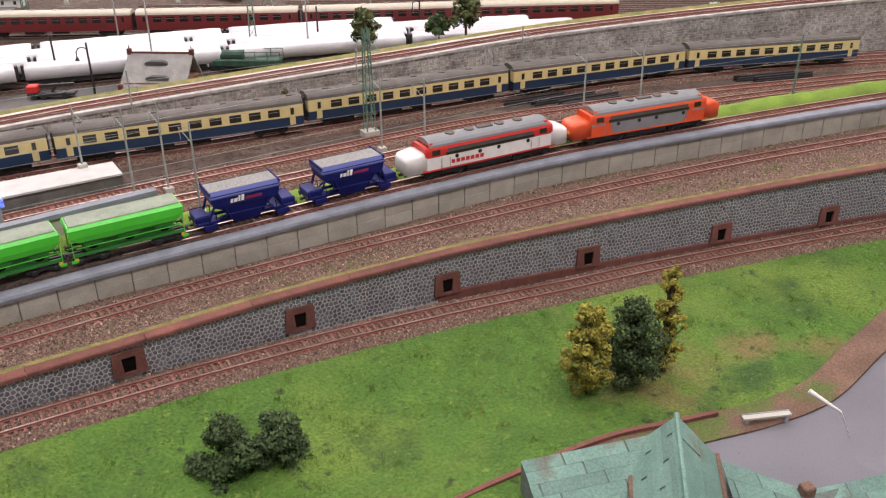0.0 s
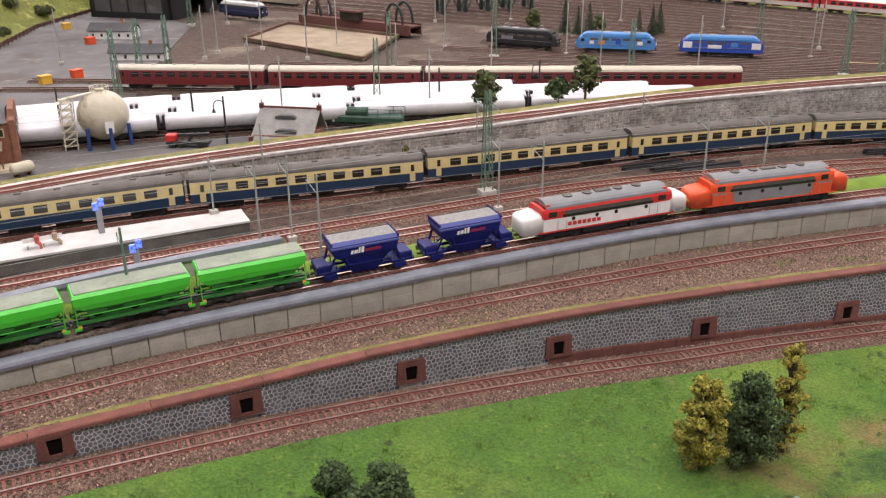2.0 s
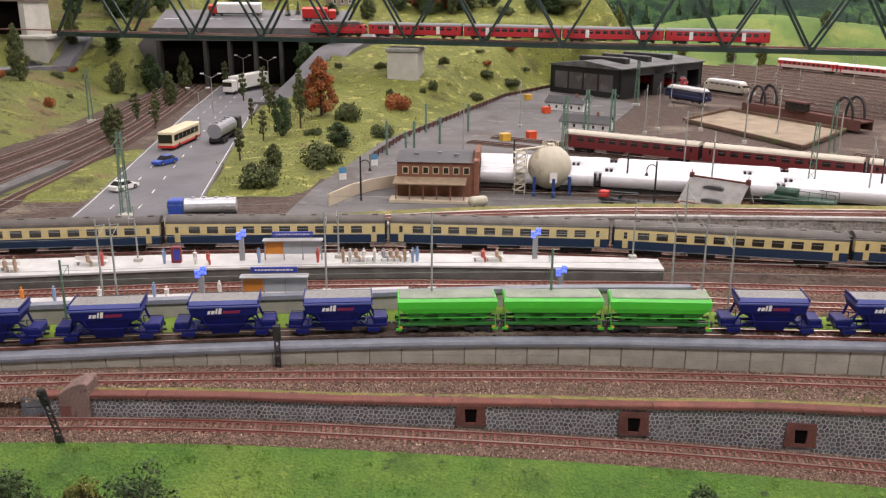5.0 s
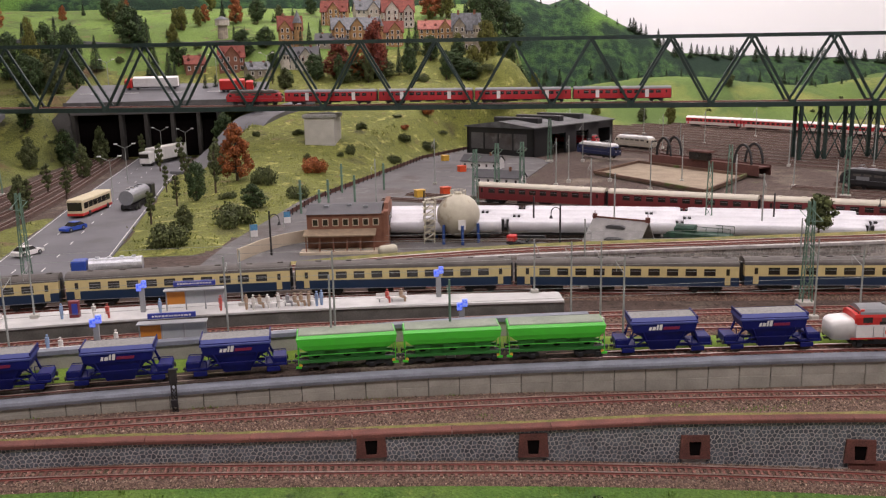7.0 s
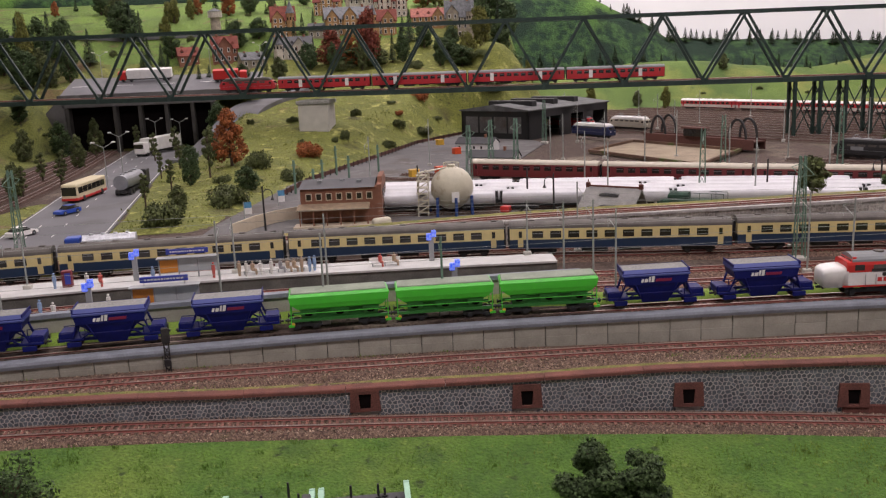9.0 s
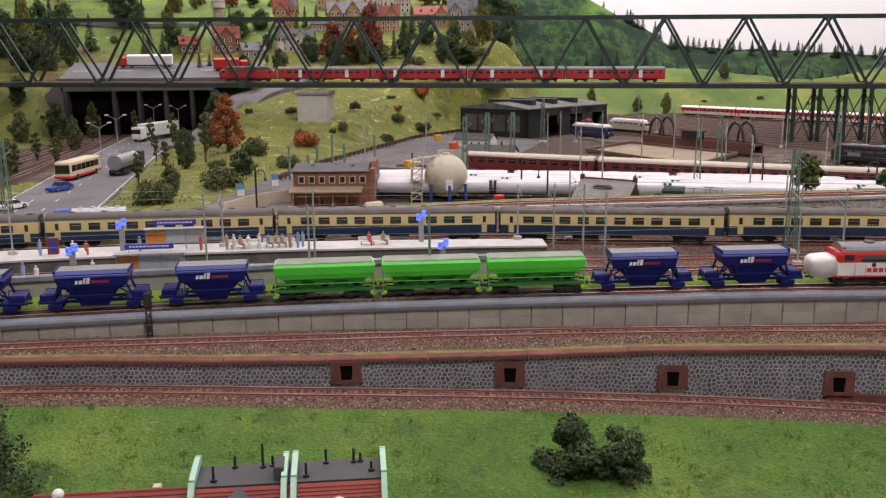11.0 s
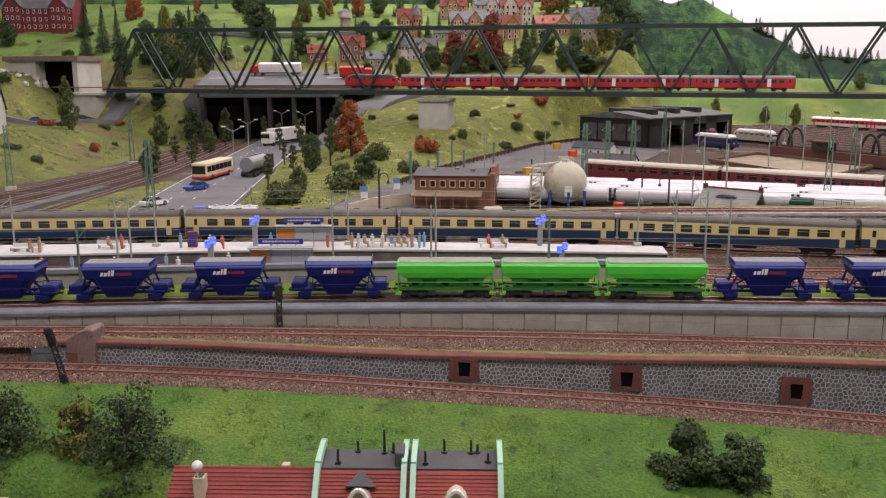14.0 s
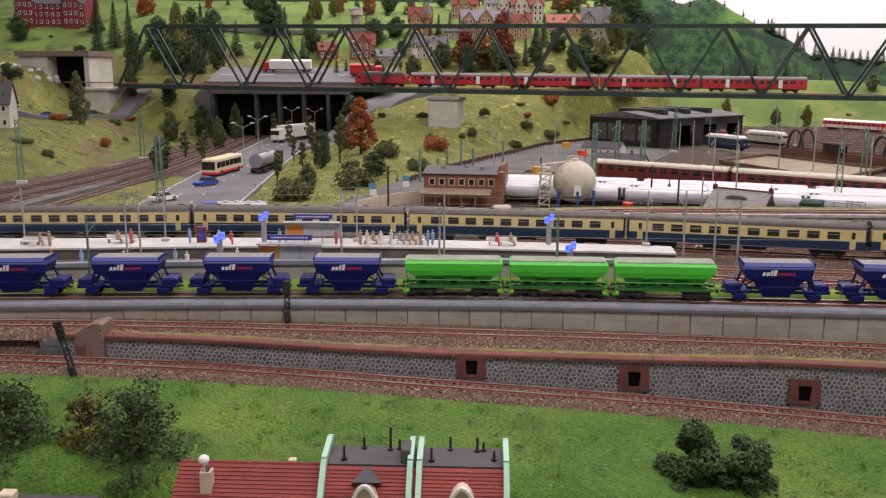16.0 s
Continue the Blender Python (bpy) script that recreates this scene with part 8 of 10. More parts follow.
for x, y, h in ((-0.141, 1.82, 0.075), (-0.10, 1.77, 0.06), (-0.081, 1.85, 0.07), (-0.047, 2.11, 0.075), (-0.02, 1.95, 0.065), (0.06, 2.13, 0.07)):
    bm = bmesh.new()
    box(bm, -0.0022, 0.0022, -0.0022, 0.0022, -0.006, h, bev=0.0005)
    for z in (h * 0.6, h * 0.85):
        box(bm, -0.005, 0.005, -0.0028, 0.0028, z, z + 0.0015)
    solo("steel_post", bm, GREEN_STEEL, "green steel post beside the depot track", "post", m=pose(x, y, 0.066, 0, 0, 20), group="green posts")
wt = thing("pressure_tank", "small cream tank lying on two saddles", "tank", pose(0.016, 1.345, 0.066, 0, 0, 20))
bm = bmesh.new()
loft(bm, [[(x, r * math.cos(q), 0.013 + r * math.sin(q)) for q in np.linspace(0, math.tau, 15)[:-1]] for x, r in ((-0.0165, 0.003), (-0.0155, 0.0065), (-0.0125, 0.0085), (0.0125, 0.0085), (0.0155, 0.0065), (0.0165, 0.003))])
part("vessel", bm, TANKM, wt, smooth=True)
for x in (-0.009, 0.009):
    bm = bmesh.new()
    box(bm, x - 0.0015, x + 0.0015, -0.006, 0.006, -0.004, 0.008)
    part("saddle", bm, SLEEPER, wt)
bm = bmesh.new()
for a, b in zip(((-0.232, 1.36), (-0.20, 1.43), (-0.165, 1.475)), ((-0.20, 1.43), (-0.165, 1.475), (-0.112, 1.515))):
    bar(bm, (a[0], a[1], 0.077), (b[0], b[1], 0.077), 0.003, 0.024)
solo("yard_wall", bm, PLASTER, "low weathered beige wall beside the brick building", "wall", "structure")
# trees by the ramp and in the yard
for k, (x, y, z, h, w, tone) in enumerate(((0.70, 1.20, 0.105, 0.06, 0.05, "mid"), (0.865, 1.145, 0.115, 0.07, 0.055, "mid"), (0.82, 1.16, 0.115, 0.03, 0.04, "dark"), (1.66, 0.86, 0.07, 0.10, 0.08, "olive"), (1.85, 0.92, 0.07, 0.11, 0.09, "olive"), (2.05, 0.95, 0.07, 0.10, 0.1, "yellow"), (1.98, 0.78, 0.07, 0.1, 0.09, "olive"), (1.75, 0.72, 0.07, 0.10, 0.08, "mid"), (1.40, 2.02, 0.07, 0.05, 0.05, "mid"), (1.50, 1.86, 0.07, 0.045, 0.04, "mid"))):
    t = tree({"mid": "small green tree growing beside the railway", "dark": "low dark bushy tree by the ramp", "olive": "olive-yellow tree at the yard's edge", "yellow": "yellow autumn tree at the yard's edge"}[tone], h, w, tone, 90 + k, 1100, 0.003, 0.2, 12)
    t.matrix_basis = pose(x, y, z, 0, 0, 40 * k)
for k, (x, y) in enumerate(((1.415, 1.90), (1.435, 1.87), (1.465, 1.86), (1.575, 1.79), (1.60, 1.765), (1.63, 1.77))):
    plant("fir", x, y, 0.75 + 0.08 * (k % 3), 50 * k, 0.068)
# creepers on the limestone wall
for k, x in enumerate((0.34, 0.44, 0.49, 0.545, 0.60, 0.26, 0.08, 0.72, 0.95)):
    p = on_path(SWALL, near_x(SWALL, x)).translation
    b = bush("grey-green creeper on the limestone wall", 0.03, 0.026, "olive", 70 + k, 260, 0.0018)
    b.matrix_basis = pose(p.x, p.y - 0.004, 0.070, 0, 0, k * 30) @ Matrix.Diagonal((1, 0.45, 0.8 + 0.25 * (k % 3), 1))
# dry weeds between the sidings
bm = bmesh.new()
sweep(bm, fan(0.33, 0.42, 0.8), [(-0.03, -0.008), (-0.012, -0.004), (0.012, -0.004), (0.03, -0.008)], closed=False)
for v in bm.verts:
    v.co.z += 0.002 * noise.noise(v.co * 40)
solo("dry_weeds", bm, mat("dry_weeds", (0.42, 0.34, 0.17), (0.22, 0.17, 0.08), 0.95, 0, 30, 0.9, 500, 0.3, 0.6, 0.001), "strip of dry yellow weeds between sidings", "weeds", "structure")
# ---- hillside: trees, street, vehicles, village ----


def view_x(px, y):
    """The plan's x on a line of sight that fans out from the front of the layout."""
    return -0.076 + (px - 784) / 1550 * (y + 0.13)

def grove(rows):
    """Plant rows of (kind, x, y, width and height against the kind's own)."""
    for kind, x, y, w, h in rows:
        plant(kind, x, y, h, (x * 977 + y * 313) % 360, None, w)


# left slope and upper wood
grove((
    ("dark", -1.96, 3.76, 1.0, 0.9),
    ("fir", -1.673, 3.894, 2.0, 1.4),
    ("fir", -1.489, 3.786, 1.25, 1.62),
    ("dark", -1.15, 3.36, 1.1, 1.25),
    ("mid", -1.06, 3.34, 0.9, 1.0),
    ("fir", -1.11, 3.5, 1.6, 1.7),
    ("dark", -1.02, 3.46, 0.9, 1.4),
    ("fir", -1.2, 3.52, 1.5, 1.6),
    ("dark", -1.08, 3.66, 1.2, 1.5),
    ("fir", -0.98, 3.62, 1.5, 1.5),
    ("yellow", -1.16, 3.44, 0.9, 1.5),
    ("dark", -1.31, 3.342, 0.9, 1.48),
    ("bush", -1.665, 3.676, 0.64, 0.78),
    ("mid", -1.225, 2.598, 0.75, 1.39),
    ("mid", -1.225, 3.049, 0.6, 1.09),
    ("dark", -0.893, 3.857, 1.37, 1.32),
    ("bush", -0.906, 3.701, 0.73, 1.18),
    ("dark", -1.581, 2.889, 0.65, 0.5),
    ("bush", -1.573, 2.933, 0.94, 1.31),
    ("fir", -2.033, 4.028, 0.98, 0.92),
))
# beside the road
grove((
    ("thin", -0.73, 1.847, 0.62, 0.77),
    ("thin", -0.736, 2.199, 0.92, 0.83),
    ("thin", -0.806, 2.845, 0.92, 0.87),
    ("thin", -0.79, 3.188, 0.74, 0.88),
    ("thin", -0.479, 2.428, 0.88, 0.89),
    ("thin", -0.497, 2.233, 0.66, 0.77),
    ("thin", -0.358, 2.117, 1.0, 1.35),
    ("orange", -0.317, 2.248, 1.04, 1.17),
    ("bush", -0.372, 1.511, 1.58, 1.78),
    ("bush", -0.274, 1.696, 1.77, 1.75),
    ("bush", -0.244, 2.194, 1.45, 1.84),
))
# near hill
grove((
    ("bush", -0.011, 2.651, 0.67, 1.16),
    ("redbush", -0.114, 2.373, 1.11, 1.38),
    ("bush", 0.036, 2.934, 0.81, 1.02),
    ("bush", 0.183, 2.926, 0.83, 1.16),
    ("redbush", 0.285, 3.149, 0.83, 0.9),
    ("bush", 0.401, 3.251, 1.73, 1.18),
    ("bush", 0.563, 3.261, 3.03, 1.26),
))
# village
grove((
    ("fir", -0.812, 3.817, 1.17, 1.44),
    ("fir", -0.732, 3.512, 1.4, 0.95),
    ("fir", -0.662, 3.516, 0.92, 0.9),
    ("yellow", -0.732, 4.089, 0.61, 0.55),
    ("yellow", -0.635, 4.095, 0.68, 0.55),
    ("bush", -0.61, 3.817, 0.73, 1.02),
    ("red", -0.024, 3.475, 1.28, 1.26),
    ("red", 0.116, 3.458, 1.11, 1.51),
    ("orange", 0.05, 3.457, 0.82, 0.85),
    ("bush", 0.016, 3.442, 1.81, 1.75),
    ("fir", 0.217, 3.483, 0.93, 1.26),
    ("dark", 0.258, 3.483, 0.75, 0.99),
    ("dark", 0.473, 3.594, 0.78, 0.9),
    ("yellow", 0.586, 3.539, 1.18, 0.96),
    ("bush", 0.52, 3.494, 1.87, 1.36),
    ("dark", 0.635, 3.752, 0.92, 1.67),
    ("fir", 0.725, 3.861, 1.75, 1.78),
    ("fir", 0.969, 4.35, 0.98, 1.15),
    ("fir", 1.026, 4.35, 1.0, 1.03),
    ("dark", -0.284, 3.585, 0.53, 0.65),
    ("fir", -0.46, 3.873, 0.65, 0.8),
    ("fir", -0.412, 3.862, 0.52, 0.74),
    ("dark", -0.323, 3.801, 1.02, 0.78),
    ("fir", -0.139, 3.843, 0.85, 0.98),
))
# village
grove((
    ("fir", -0.09, 3.879, 0.87, 1.0),
    ("dark", -0.109, 3.451, 0.69, 0.68),
    ("orange", 0.434, 4.192, 1.33, 0.87),
    ("yellow", 0.505, 4.172, 1.09, 0.95),
    ("fir", 0.293, 3.827, 0.77, 0.79),
    ("yellow", 0.481, 3.641, 0.82, 0.67),
    ("thin", -0.282, 3.429, 0.74, 0.45),
    ("dark", -0.224, 3.432, 0.53, 0.45),
    ("fir", 0.578, 4.073, 0.92, 0.95),
    ("dark", 0.70, 3.70, 1.2, 1.3),
    ("dark", 0.77, 3.80, 1.4, 1.4),
    ("dark", 0.40, 3.42, 0.7, 1.0),
    ("bush", 0.30, 3.40, 1.5, 1.3),
    ("bush", 0.56, 3.42, 1.4, 1.2),
    ("dark", -0.02, 3.42, 0.6, 1.0),
    ("mid", 0.09, 3.40, 0.6, 1.0),
))
rng = random.Random(21)
# scattered woods
for k in range(150):
    y = rng.uniform(3.66, 4.45)
    px = rng.uniform(-160, 1130)
    if px > 560 and y < 4.12:
        continue
    if noise.noise((px * 0.008, y * 2.5, 7.1)) > (0.12 if px < 560 else -0.12):
        plant(rng.choice(("fir", "dark", "fir", "mid", "fir", "yellow", "bush", "orange")), view_x(px, y), y, rng.uniform(0.45, 0.95), rng.uniform(0, 360))
# dark trees above the tunnel and between the houses
grove((
    ("fir", view_x(170, 3.62), 3.62, 1.7, 1.9), ("fir", view_x(200, 3.7), 3.7, 1.8, 2.0), ("dark", view_x(275, 3.58), 3.58, 1.3, 1.6), ("fir", view_x(300, 3.64), 3.64, 1.7, 2.0), ("yellow", view_x(310, 3.56), 3.56, 0.8, 1.5), ("dark", view_x(335, 3.62), 3.62, 1.2, 1.7), ("fir", view_x(350, 3.72), 3.72, 1.6, 1.9), ("dark", view_x(300, 3.42), 3.42, 1.2, 1.3), ("mid", view_x(335, 3.40), 3.40, 1.1, 1.2),
    ("fir", view_x(480, 3.86), 3.86, 1.6, 1.7), ("dark", view_x(470, 3.92), 3.92, 1.5, 1.3), ("fir", view_x(525, 3.56), 3.56, 1.2, 1.1), ("fir", view_x(495, 3.58), 3.58, 1.0, 0.9), ("dark", view_x(650, 3.72), 3.72, 1.1, 1.0), ("fir", view_x(745, 3.70), 3.70, 1.2, 1.2), ("dark", view_x(765, 3.50), 3.50, 0.9, 0.8), ("dark", view_x(845, 3.47), 3.47, 1.7, 0.75), ("mid", view_x(880, 3.45), 3.45, 1.5, 0.7), ("dark", view_x(815, 3.48), 3.48, 1.3, 0.7),
    ("fir", view_x(925, 3.6), 3.6, 1.3, 1.2), ("fir", view_x(940, 3.7), 3.7, 1.4, 1.4), ("dark", view_x(965, 3.62), 3.62, 1.0, 0.9), ("dark", view_x(1005, 3.5), 3.5, 1.2, 0.8), ("yellow", view_x(1040, 3.52), 3.52, 1.1, 0.9), ("dark", view_x(1030, 3.46), 3.46, 1.3, 0.7), ("dark", view_x(1075, 3.9), 3.9, 1.6, 1.9), ("fir", view_x(1095, 4.0), 4.0, 2.0, 2.2), ("dark", view_x(1110, 3.95), 3.95, 1.4, 1.5),
))
# trees before the underpass
grove((
    ("thin", -0.71, 3.02, 1.0, 1.1), ("thin", -0.60, 2.72, 1.0, 1.0), ("thin", -0.555, 2.84, 1.1, 1.1), ("mid", -0.86, 3.07, 0.7, 1.1), ("dark", -0.955, 3.0, 0.9, 1.1), ("mid", -1.03, 2.86, 0.8, 0.9), ("dark", -1.08, 3.02, 0.7, 0.8), ("mid", -0.80, 2.62, 0.6, 0.9), ("thin", -0.81, 2.30, 1.1, 0.9), ("mid", -0.79, 2.02, 0.6, 0.75), ("dark", -0.44, 3.06, 0.8, 0.9), ("thin", -0.42, 2.66, 0.9, 0.9), ("dark", -0.36, 3.30, 0.6, 0.6), ("fir", -0.52, 3.30, 0.8, 0.8), ("fir", -0.485, 3.32, 0.8, 0.75), ("mid", -0.23, 3.34, 0.8, 0.7),
))
# trees along the road's edge
grove((
    ("thin", -0.445, 1.75, 0.8, 0.75), ("thin", -0.43, 1.98, 0.8, 0.8), ("dark", -0.395, 2.05, 0.6, 0.85), ("thin", -0.45, 2.32, 0.8, 0.85), ("mid", -0.385, 2.42, 0.7, 0.75), ("thin", -0.77, 2.02, 0.9, 0.85), ("thin", -0.79, 2.42, 0.9, 0.85), ("mid", -0.36, 1.62, 0.55, 0.5), ("dark", -0.25, 1.9, 0.7, 0.5), ("bush", -0.16, 2.05, 1.2, 1.2), ("bush", 0.13, 2.72, 1.0, 1.0), ("bush", 0.27, 2.98, 1.3, 1.1),
))
# low scrub on the slopes
for k in range(105):
    x, y = rng.uniform(-1.75, 0.75), rng.uniform(1.5, 3.15)
    if land(x, y) > 0.072 and not (-0.95 < x < -0.40) and noise.noise((x * 4, y * 4, 1.3)) > -0.1:
        plant(rng.choice(("bush", "bush", "bush", "bush", "bush", "redbush")), x, y, rng.uniform(0.3, 0.85), rng.uniform(0, 360), None, rng.uniform(0.35, 0.95))
# firs along the skyline
for k in range(78):
    x = 1.0 + k * 0.09 + rng.uniform(-0.012, 0.012) if k < 8 else 1.6 + (k - 8) * 0.036 + rng.uniform(-0.01, 0.01)
    top = ridge(x)
    plant("fir", x, rng.uniform(4.68, 4.76), rng.uniform(0.3, 0.45) if x < 1.55 else rng.uniform(0.72, 0.9), rng.uniform(0, 360), top - 0.025, rng.uniform(0.95, 1.25) if x > 1.55 else 0.45)
# firs on the far ridge and along the far field
for k in range(46):
    x = 0.95 + k * 0.043 + rng.uniform(-0.015, 0.015)
    y = rng.uniform(4.32, 4.5)
    plant("fir", x, y, rng.uniform(0.75, 1.1), rng.uniform(0, 360), 0.15 + 0.9 * max(0.0, ridge(x) - 0.15) * sm((y - 4.3) / 0.5))
for k in range(14):
    x = 0.9 + k * 0.17 + rng.uniform(-0.06, 0.06)
    plant(rng.choice(("yellow", "bush", "mid", "bush")), x, rng.uniform(3.95, 4.25), rng.uniform(0.4, 0.75), rng.uniform(0, 360))
for k in range(18):
    plant(rng.choice(("dark", "mid", "yellow", "bush")), 2.62 + rng.uniform(0, 0.5), 0.6 + k * 0.17, rng.uniform(0.6, 1.0), rng.uniform(0, 360), 0.062)

bm = bmesh.new()
extrude(bm, [(2.52, -0.3, 0.068), (3.3, -0.3, 0.068), (3.3, 3.9, 0.068), (2.0, 3.9, 0.068), (2.3, 2.4, 0.068)], (0, 0, -0.004))
solo("far_meadow", bm, HILL, "light green meadow beyond the sidings", "meadow", "structure")
# plain table under the layout
for a in ((-2.8, 3.3, 0.98, 4.88, -0.9, 0.012), (-1.55, 1.65, -0.58, 0.6, -0.9, -0.15)):
    bm = bmesh.new()
    box(bm, *a)
    solo("layout_base", bm, DARK_CONC, "plain dark base under the model landscape", "table", "structure")

# houses of the village
WHITEW = mat("village_white", (0.52, 0.48, 0.41), (0.40, 0.37, 0.31), 0.9, scale=60)
SANDW = mat("village_sand", (0.42, 0.25, 0.11), (0.27, 0.16, 0.075), 0.9, scale=60)
STONEW = mat("village_stone", (0.33, 0.29, 0.22), (0.22, 0.19, 0.15), 0.9, scale=60)
ROOF_R = mat("village_red_roof", (0.22, 0.058, 0.04), (0.13, 0.036, 0.027), 0.85, scale=80)
ROOF_P = mat("village_pink_roof", (0.31, 0.115, 0.085), (0.21, 0.075, 0.06), 0.85, scale=80)
ROOF_G = mat("village_grey_roof", (0.15, 0.155, 0.165), (0.09, 0.095, 0.10), 0.8, scale=80)
MANOR = mat("manor_red", (0.17, 0.025, 0.03), (0.12, 0.02, 0.024), 0.85, scale=60)


def gable_block(h, name, x0, x1, y0, y1, z1, ridge, wall_m, roof_m, along=True):
    """A walled block with an overhanging gable roof; along: the ridge runs in x."""
    bm = bmesh.new()
    if along:
        ym = (y0 + y1) / 2
        extrude(bm, [(x0, y0, -0.03), (x0, y1, -0.03), (x0, y1, z1), (x0, ym, z1 + ridge), (x0, y0, z1)], (x1 - x0, 0, 0))
    else:
        xm = (x0 + x1) / 2
        extrude(bm, [(x0, y0, -0.03), (x1, y0, -0.03), (x1, y0, z1), (xm, y0, z1 + ridge), (x0, y0, z1)], (0, y1 - y0, 0))
    w = part(name, bm, wall_m, h)
    bm = bmesh.new()
    o, t = 0.005, 0.003
    if along:
        k = ridge / ((y1 - y0) / 2) * o
        extrude(bm, [(x0 - o, y0 - o, z1 - k), (x0 - o, ym, z1 + ridge), (x0 - o, y1 + o, z1 - k), (x0 - o, y1 + o, z1 - k + t), (x0 - o, ym, z1 + ridge + t), (x0 - o, y0 - o, z1 - k + t)], (x1 - x0 + 2 * o, 0, 0))
    else:
        k = ridge / ((x1 - x0) / 2) * o
        extrude(bm, [(x0 - o, y0 - o, z1 - k), (xm, y0 - o, z1 + ridge), (x1 + o, y0 - o, z1 - k), (x1 + o, y0 - o, z1 - k + t), (xm, y0 - o, z1 + ridge + t), (x0 - o, y0 - o, z1 - k + t)], (0, y1 - y0 + o, 0))
    part("roof", bm, roof_m, h)
    return w


def facade(w, x0, x1, y, z0, z1, n, storeys, frame_m):
    for j in range(storeys):
        zc = z0 + (j + 0.55) * (z1 - z0) / storeys
        for k in range(n):
            xc = x0 + (k + 0.5) * (x1 - x0) / n
            bm = bmesh.new()
            box(bm, xc - 0.0052, xc + 0.0052, y - 0.0016, y + 0.001, zc - 0.0085, zc + 0.0085)
            f = part("window", bm, frame_m, w)
            bm = bmesh.new()
            box(bm, xc - 0.0038, xc + 0.0038, y - 0.0022, y - 0.0012, zc - 0.007, zc + 0.007)
            part("pane", bm, GLASS, f)


def village_house(label, x, y, L, H, wall_m, roof_m, rz=0.0, wings=(), turret=None, storeys=2, timber=False, trim=WHITEP):
    D = max(0.07, L * 0.6)
    wall_h = H * 0.58
    h = thing("village_house", label, "house", pose(x, y + D * 0.4, land(x, y) - 0.004, 0, 0, rz))
    w = gable_block(h, "wall", -L / 2, L / 2, -D / 2, D / 2, wall_h, H * 0.42, wall_m, roof_m)
    facade(w, -L / 2, L / 2, -D / 2, 0.0, wall_h, max(2, round(L / 0.026)), storeys, trim)
    for cx, ww, proud, hh in wings:
        g = gable_block(h, "gable_wing", cx - ww / 2, cx + ww / 2, -D / 2 - proud, 0.0, wall_h * hh, ww * 0.62, wall_m, roof_m, False)
        facade(g, cx - ww / 2, cx + ww / 2, -D / 2 - proud, 0.0, wall_h * hh, max(1, round(ww / 0.024)), storeys, trim)
        if timber:
            for k in range(4):
                bm = bmesh.new()
                xx = cx - ww / 2 + ww * k / 3
                bar(bm, (xx, -D / 2 - proud - 0.001, wall_h * 0.5), (xx, -D / 2 - proud - 0.001, wall_h * hh), 0.002, 0.002)
                part("timber_post", bm, ROOF_R, g)
    for cx in (-L * 0.28, L * 0.3):
        bm = bmesh.new()
        box(bm, cx - 0.005, cx + 0.005, -0.004, 0.006, wall_h + H * 0.25, wall_h + H * 0.52, bev=0.0008)
        part("chimney", bm, BRICK, h)
    for cx in np.linspace(-L * 0.32, L * 0.32, 3)[:: 2 if L < 0.13 else 1]:
        bm = bmesh.new()
        extrude(bm, [(cx - 0.007, -D * 0.36, wall_h + 0.004), (cx + 0.007, -D * 0.36, wall_h + 0.004), (cx + 0.007, -D * 0.36, wall_h + 0.017), (cx, -D * 0.36, wall_h + 0.026), (cx - 0.007, -D * 0.36, wall_h + 0.017)], (0, D * 0.3, 0))
        dm = part("dormer", bm, roof_m, h)
        bm = bmesh.new()
        box(bm, cx - 0.004, cx + 0.004, -D * 0.36 - 0.001, -D * 0.36 + 0.001, wall_h + 0.006, wall_h + 0.015)
        part("pane", bm, GLASS, dm)
    if turret:
        cx, r, th = turret
        bm = bmesh.new()
        rod(bm, (cx, -D / 2, -0.03), (cx, -D / 2, th), r, r, 10)
        tw = part("turret", bm, wall_m, h)
        bm = bmesh.new()
        rod(bm, (cx, -D / 2, th), (cx, -D / 2, th + r * 3.2), r * 1.25, 0.0008, 10)
        part("spire", bm, ROOF_G, tw, "pointed grey spire")
        for a in (-0.8, 0.0, 0.8):
            bm = bmesh.new()
            box(bm, -0.003, 0.003, -0.0008, 0.0008, 0, 0.012, pose(cx + r * math.sin(a), -D / 2 - r * math.cos(a), th * 0.72, 0, 0, math.degrees(a)))
            part("pane", bm, GLASS, tw)
    return h


village_house("red brick farmhouse with red tiled roof", -0.453, 3.604, 0.10, 0.105, BRICK, ROOF_R, 8, ((0.0, 0.055, 0.012, 1.1),))
village_house("low red brick barn with hipped red roof", -0.60, 3.60, 0.078, 0.072, BRICK, ROOF_R, 15, (), None, 1)
village_house("half-timbered villa with dark roof and corner turret", -0.176, 3.59, 0.15, 0.092, WHITEW, SLATE, -6, ((0.03, 0.05, 0.012, 1.05),), (-0.055, 0.018, 0.062), 2, True)
village_house("grey-roofed cottage beside the slip road", -0.344, 3.50, 0.09, 0.062, STONEW, ROOF_G, 20, (), None, 1)
village_house("sandstone house with red gable and pointed turret", -0.219, 3.82, 0.10, 0.13, SANDW, ROOF_R, 5, ((-0.024, 0.045, 0.012, 1.1),), (0.03, 0.017, 0.10), 3)
village_house("long grey-roofed outbuilding among the trees", -0.045, 3.80, 0.13, 0.066, STONEW, SLATE, -4, (), None, 1)
village_house("grand sandstone mansion with grey roof and ornate gables", 0.063, 3.83, 0.21, 0.118, SANDW, ROOF_G, 3, ((-0.075, 0.045, 0.014, 1.12), (0.0, 0.05, 0.018, 1.2), (0.075, 0.045, 0.014, 1.12)), None, 3)
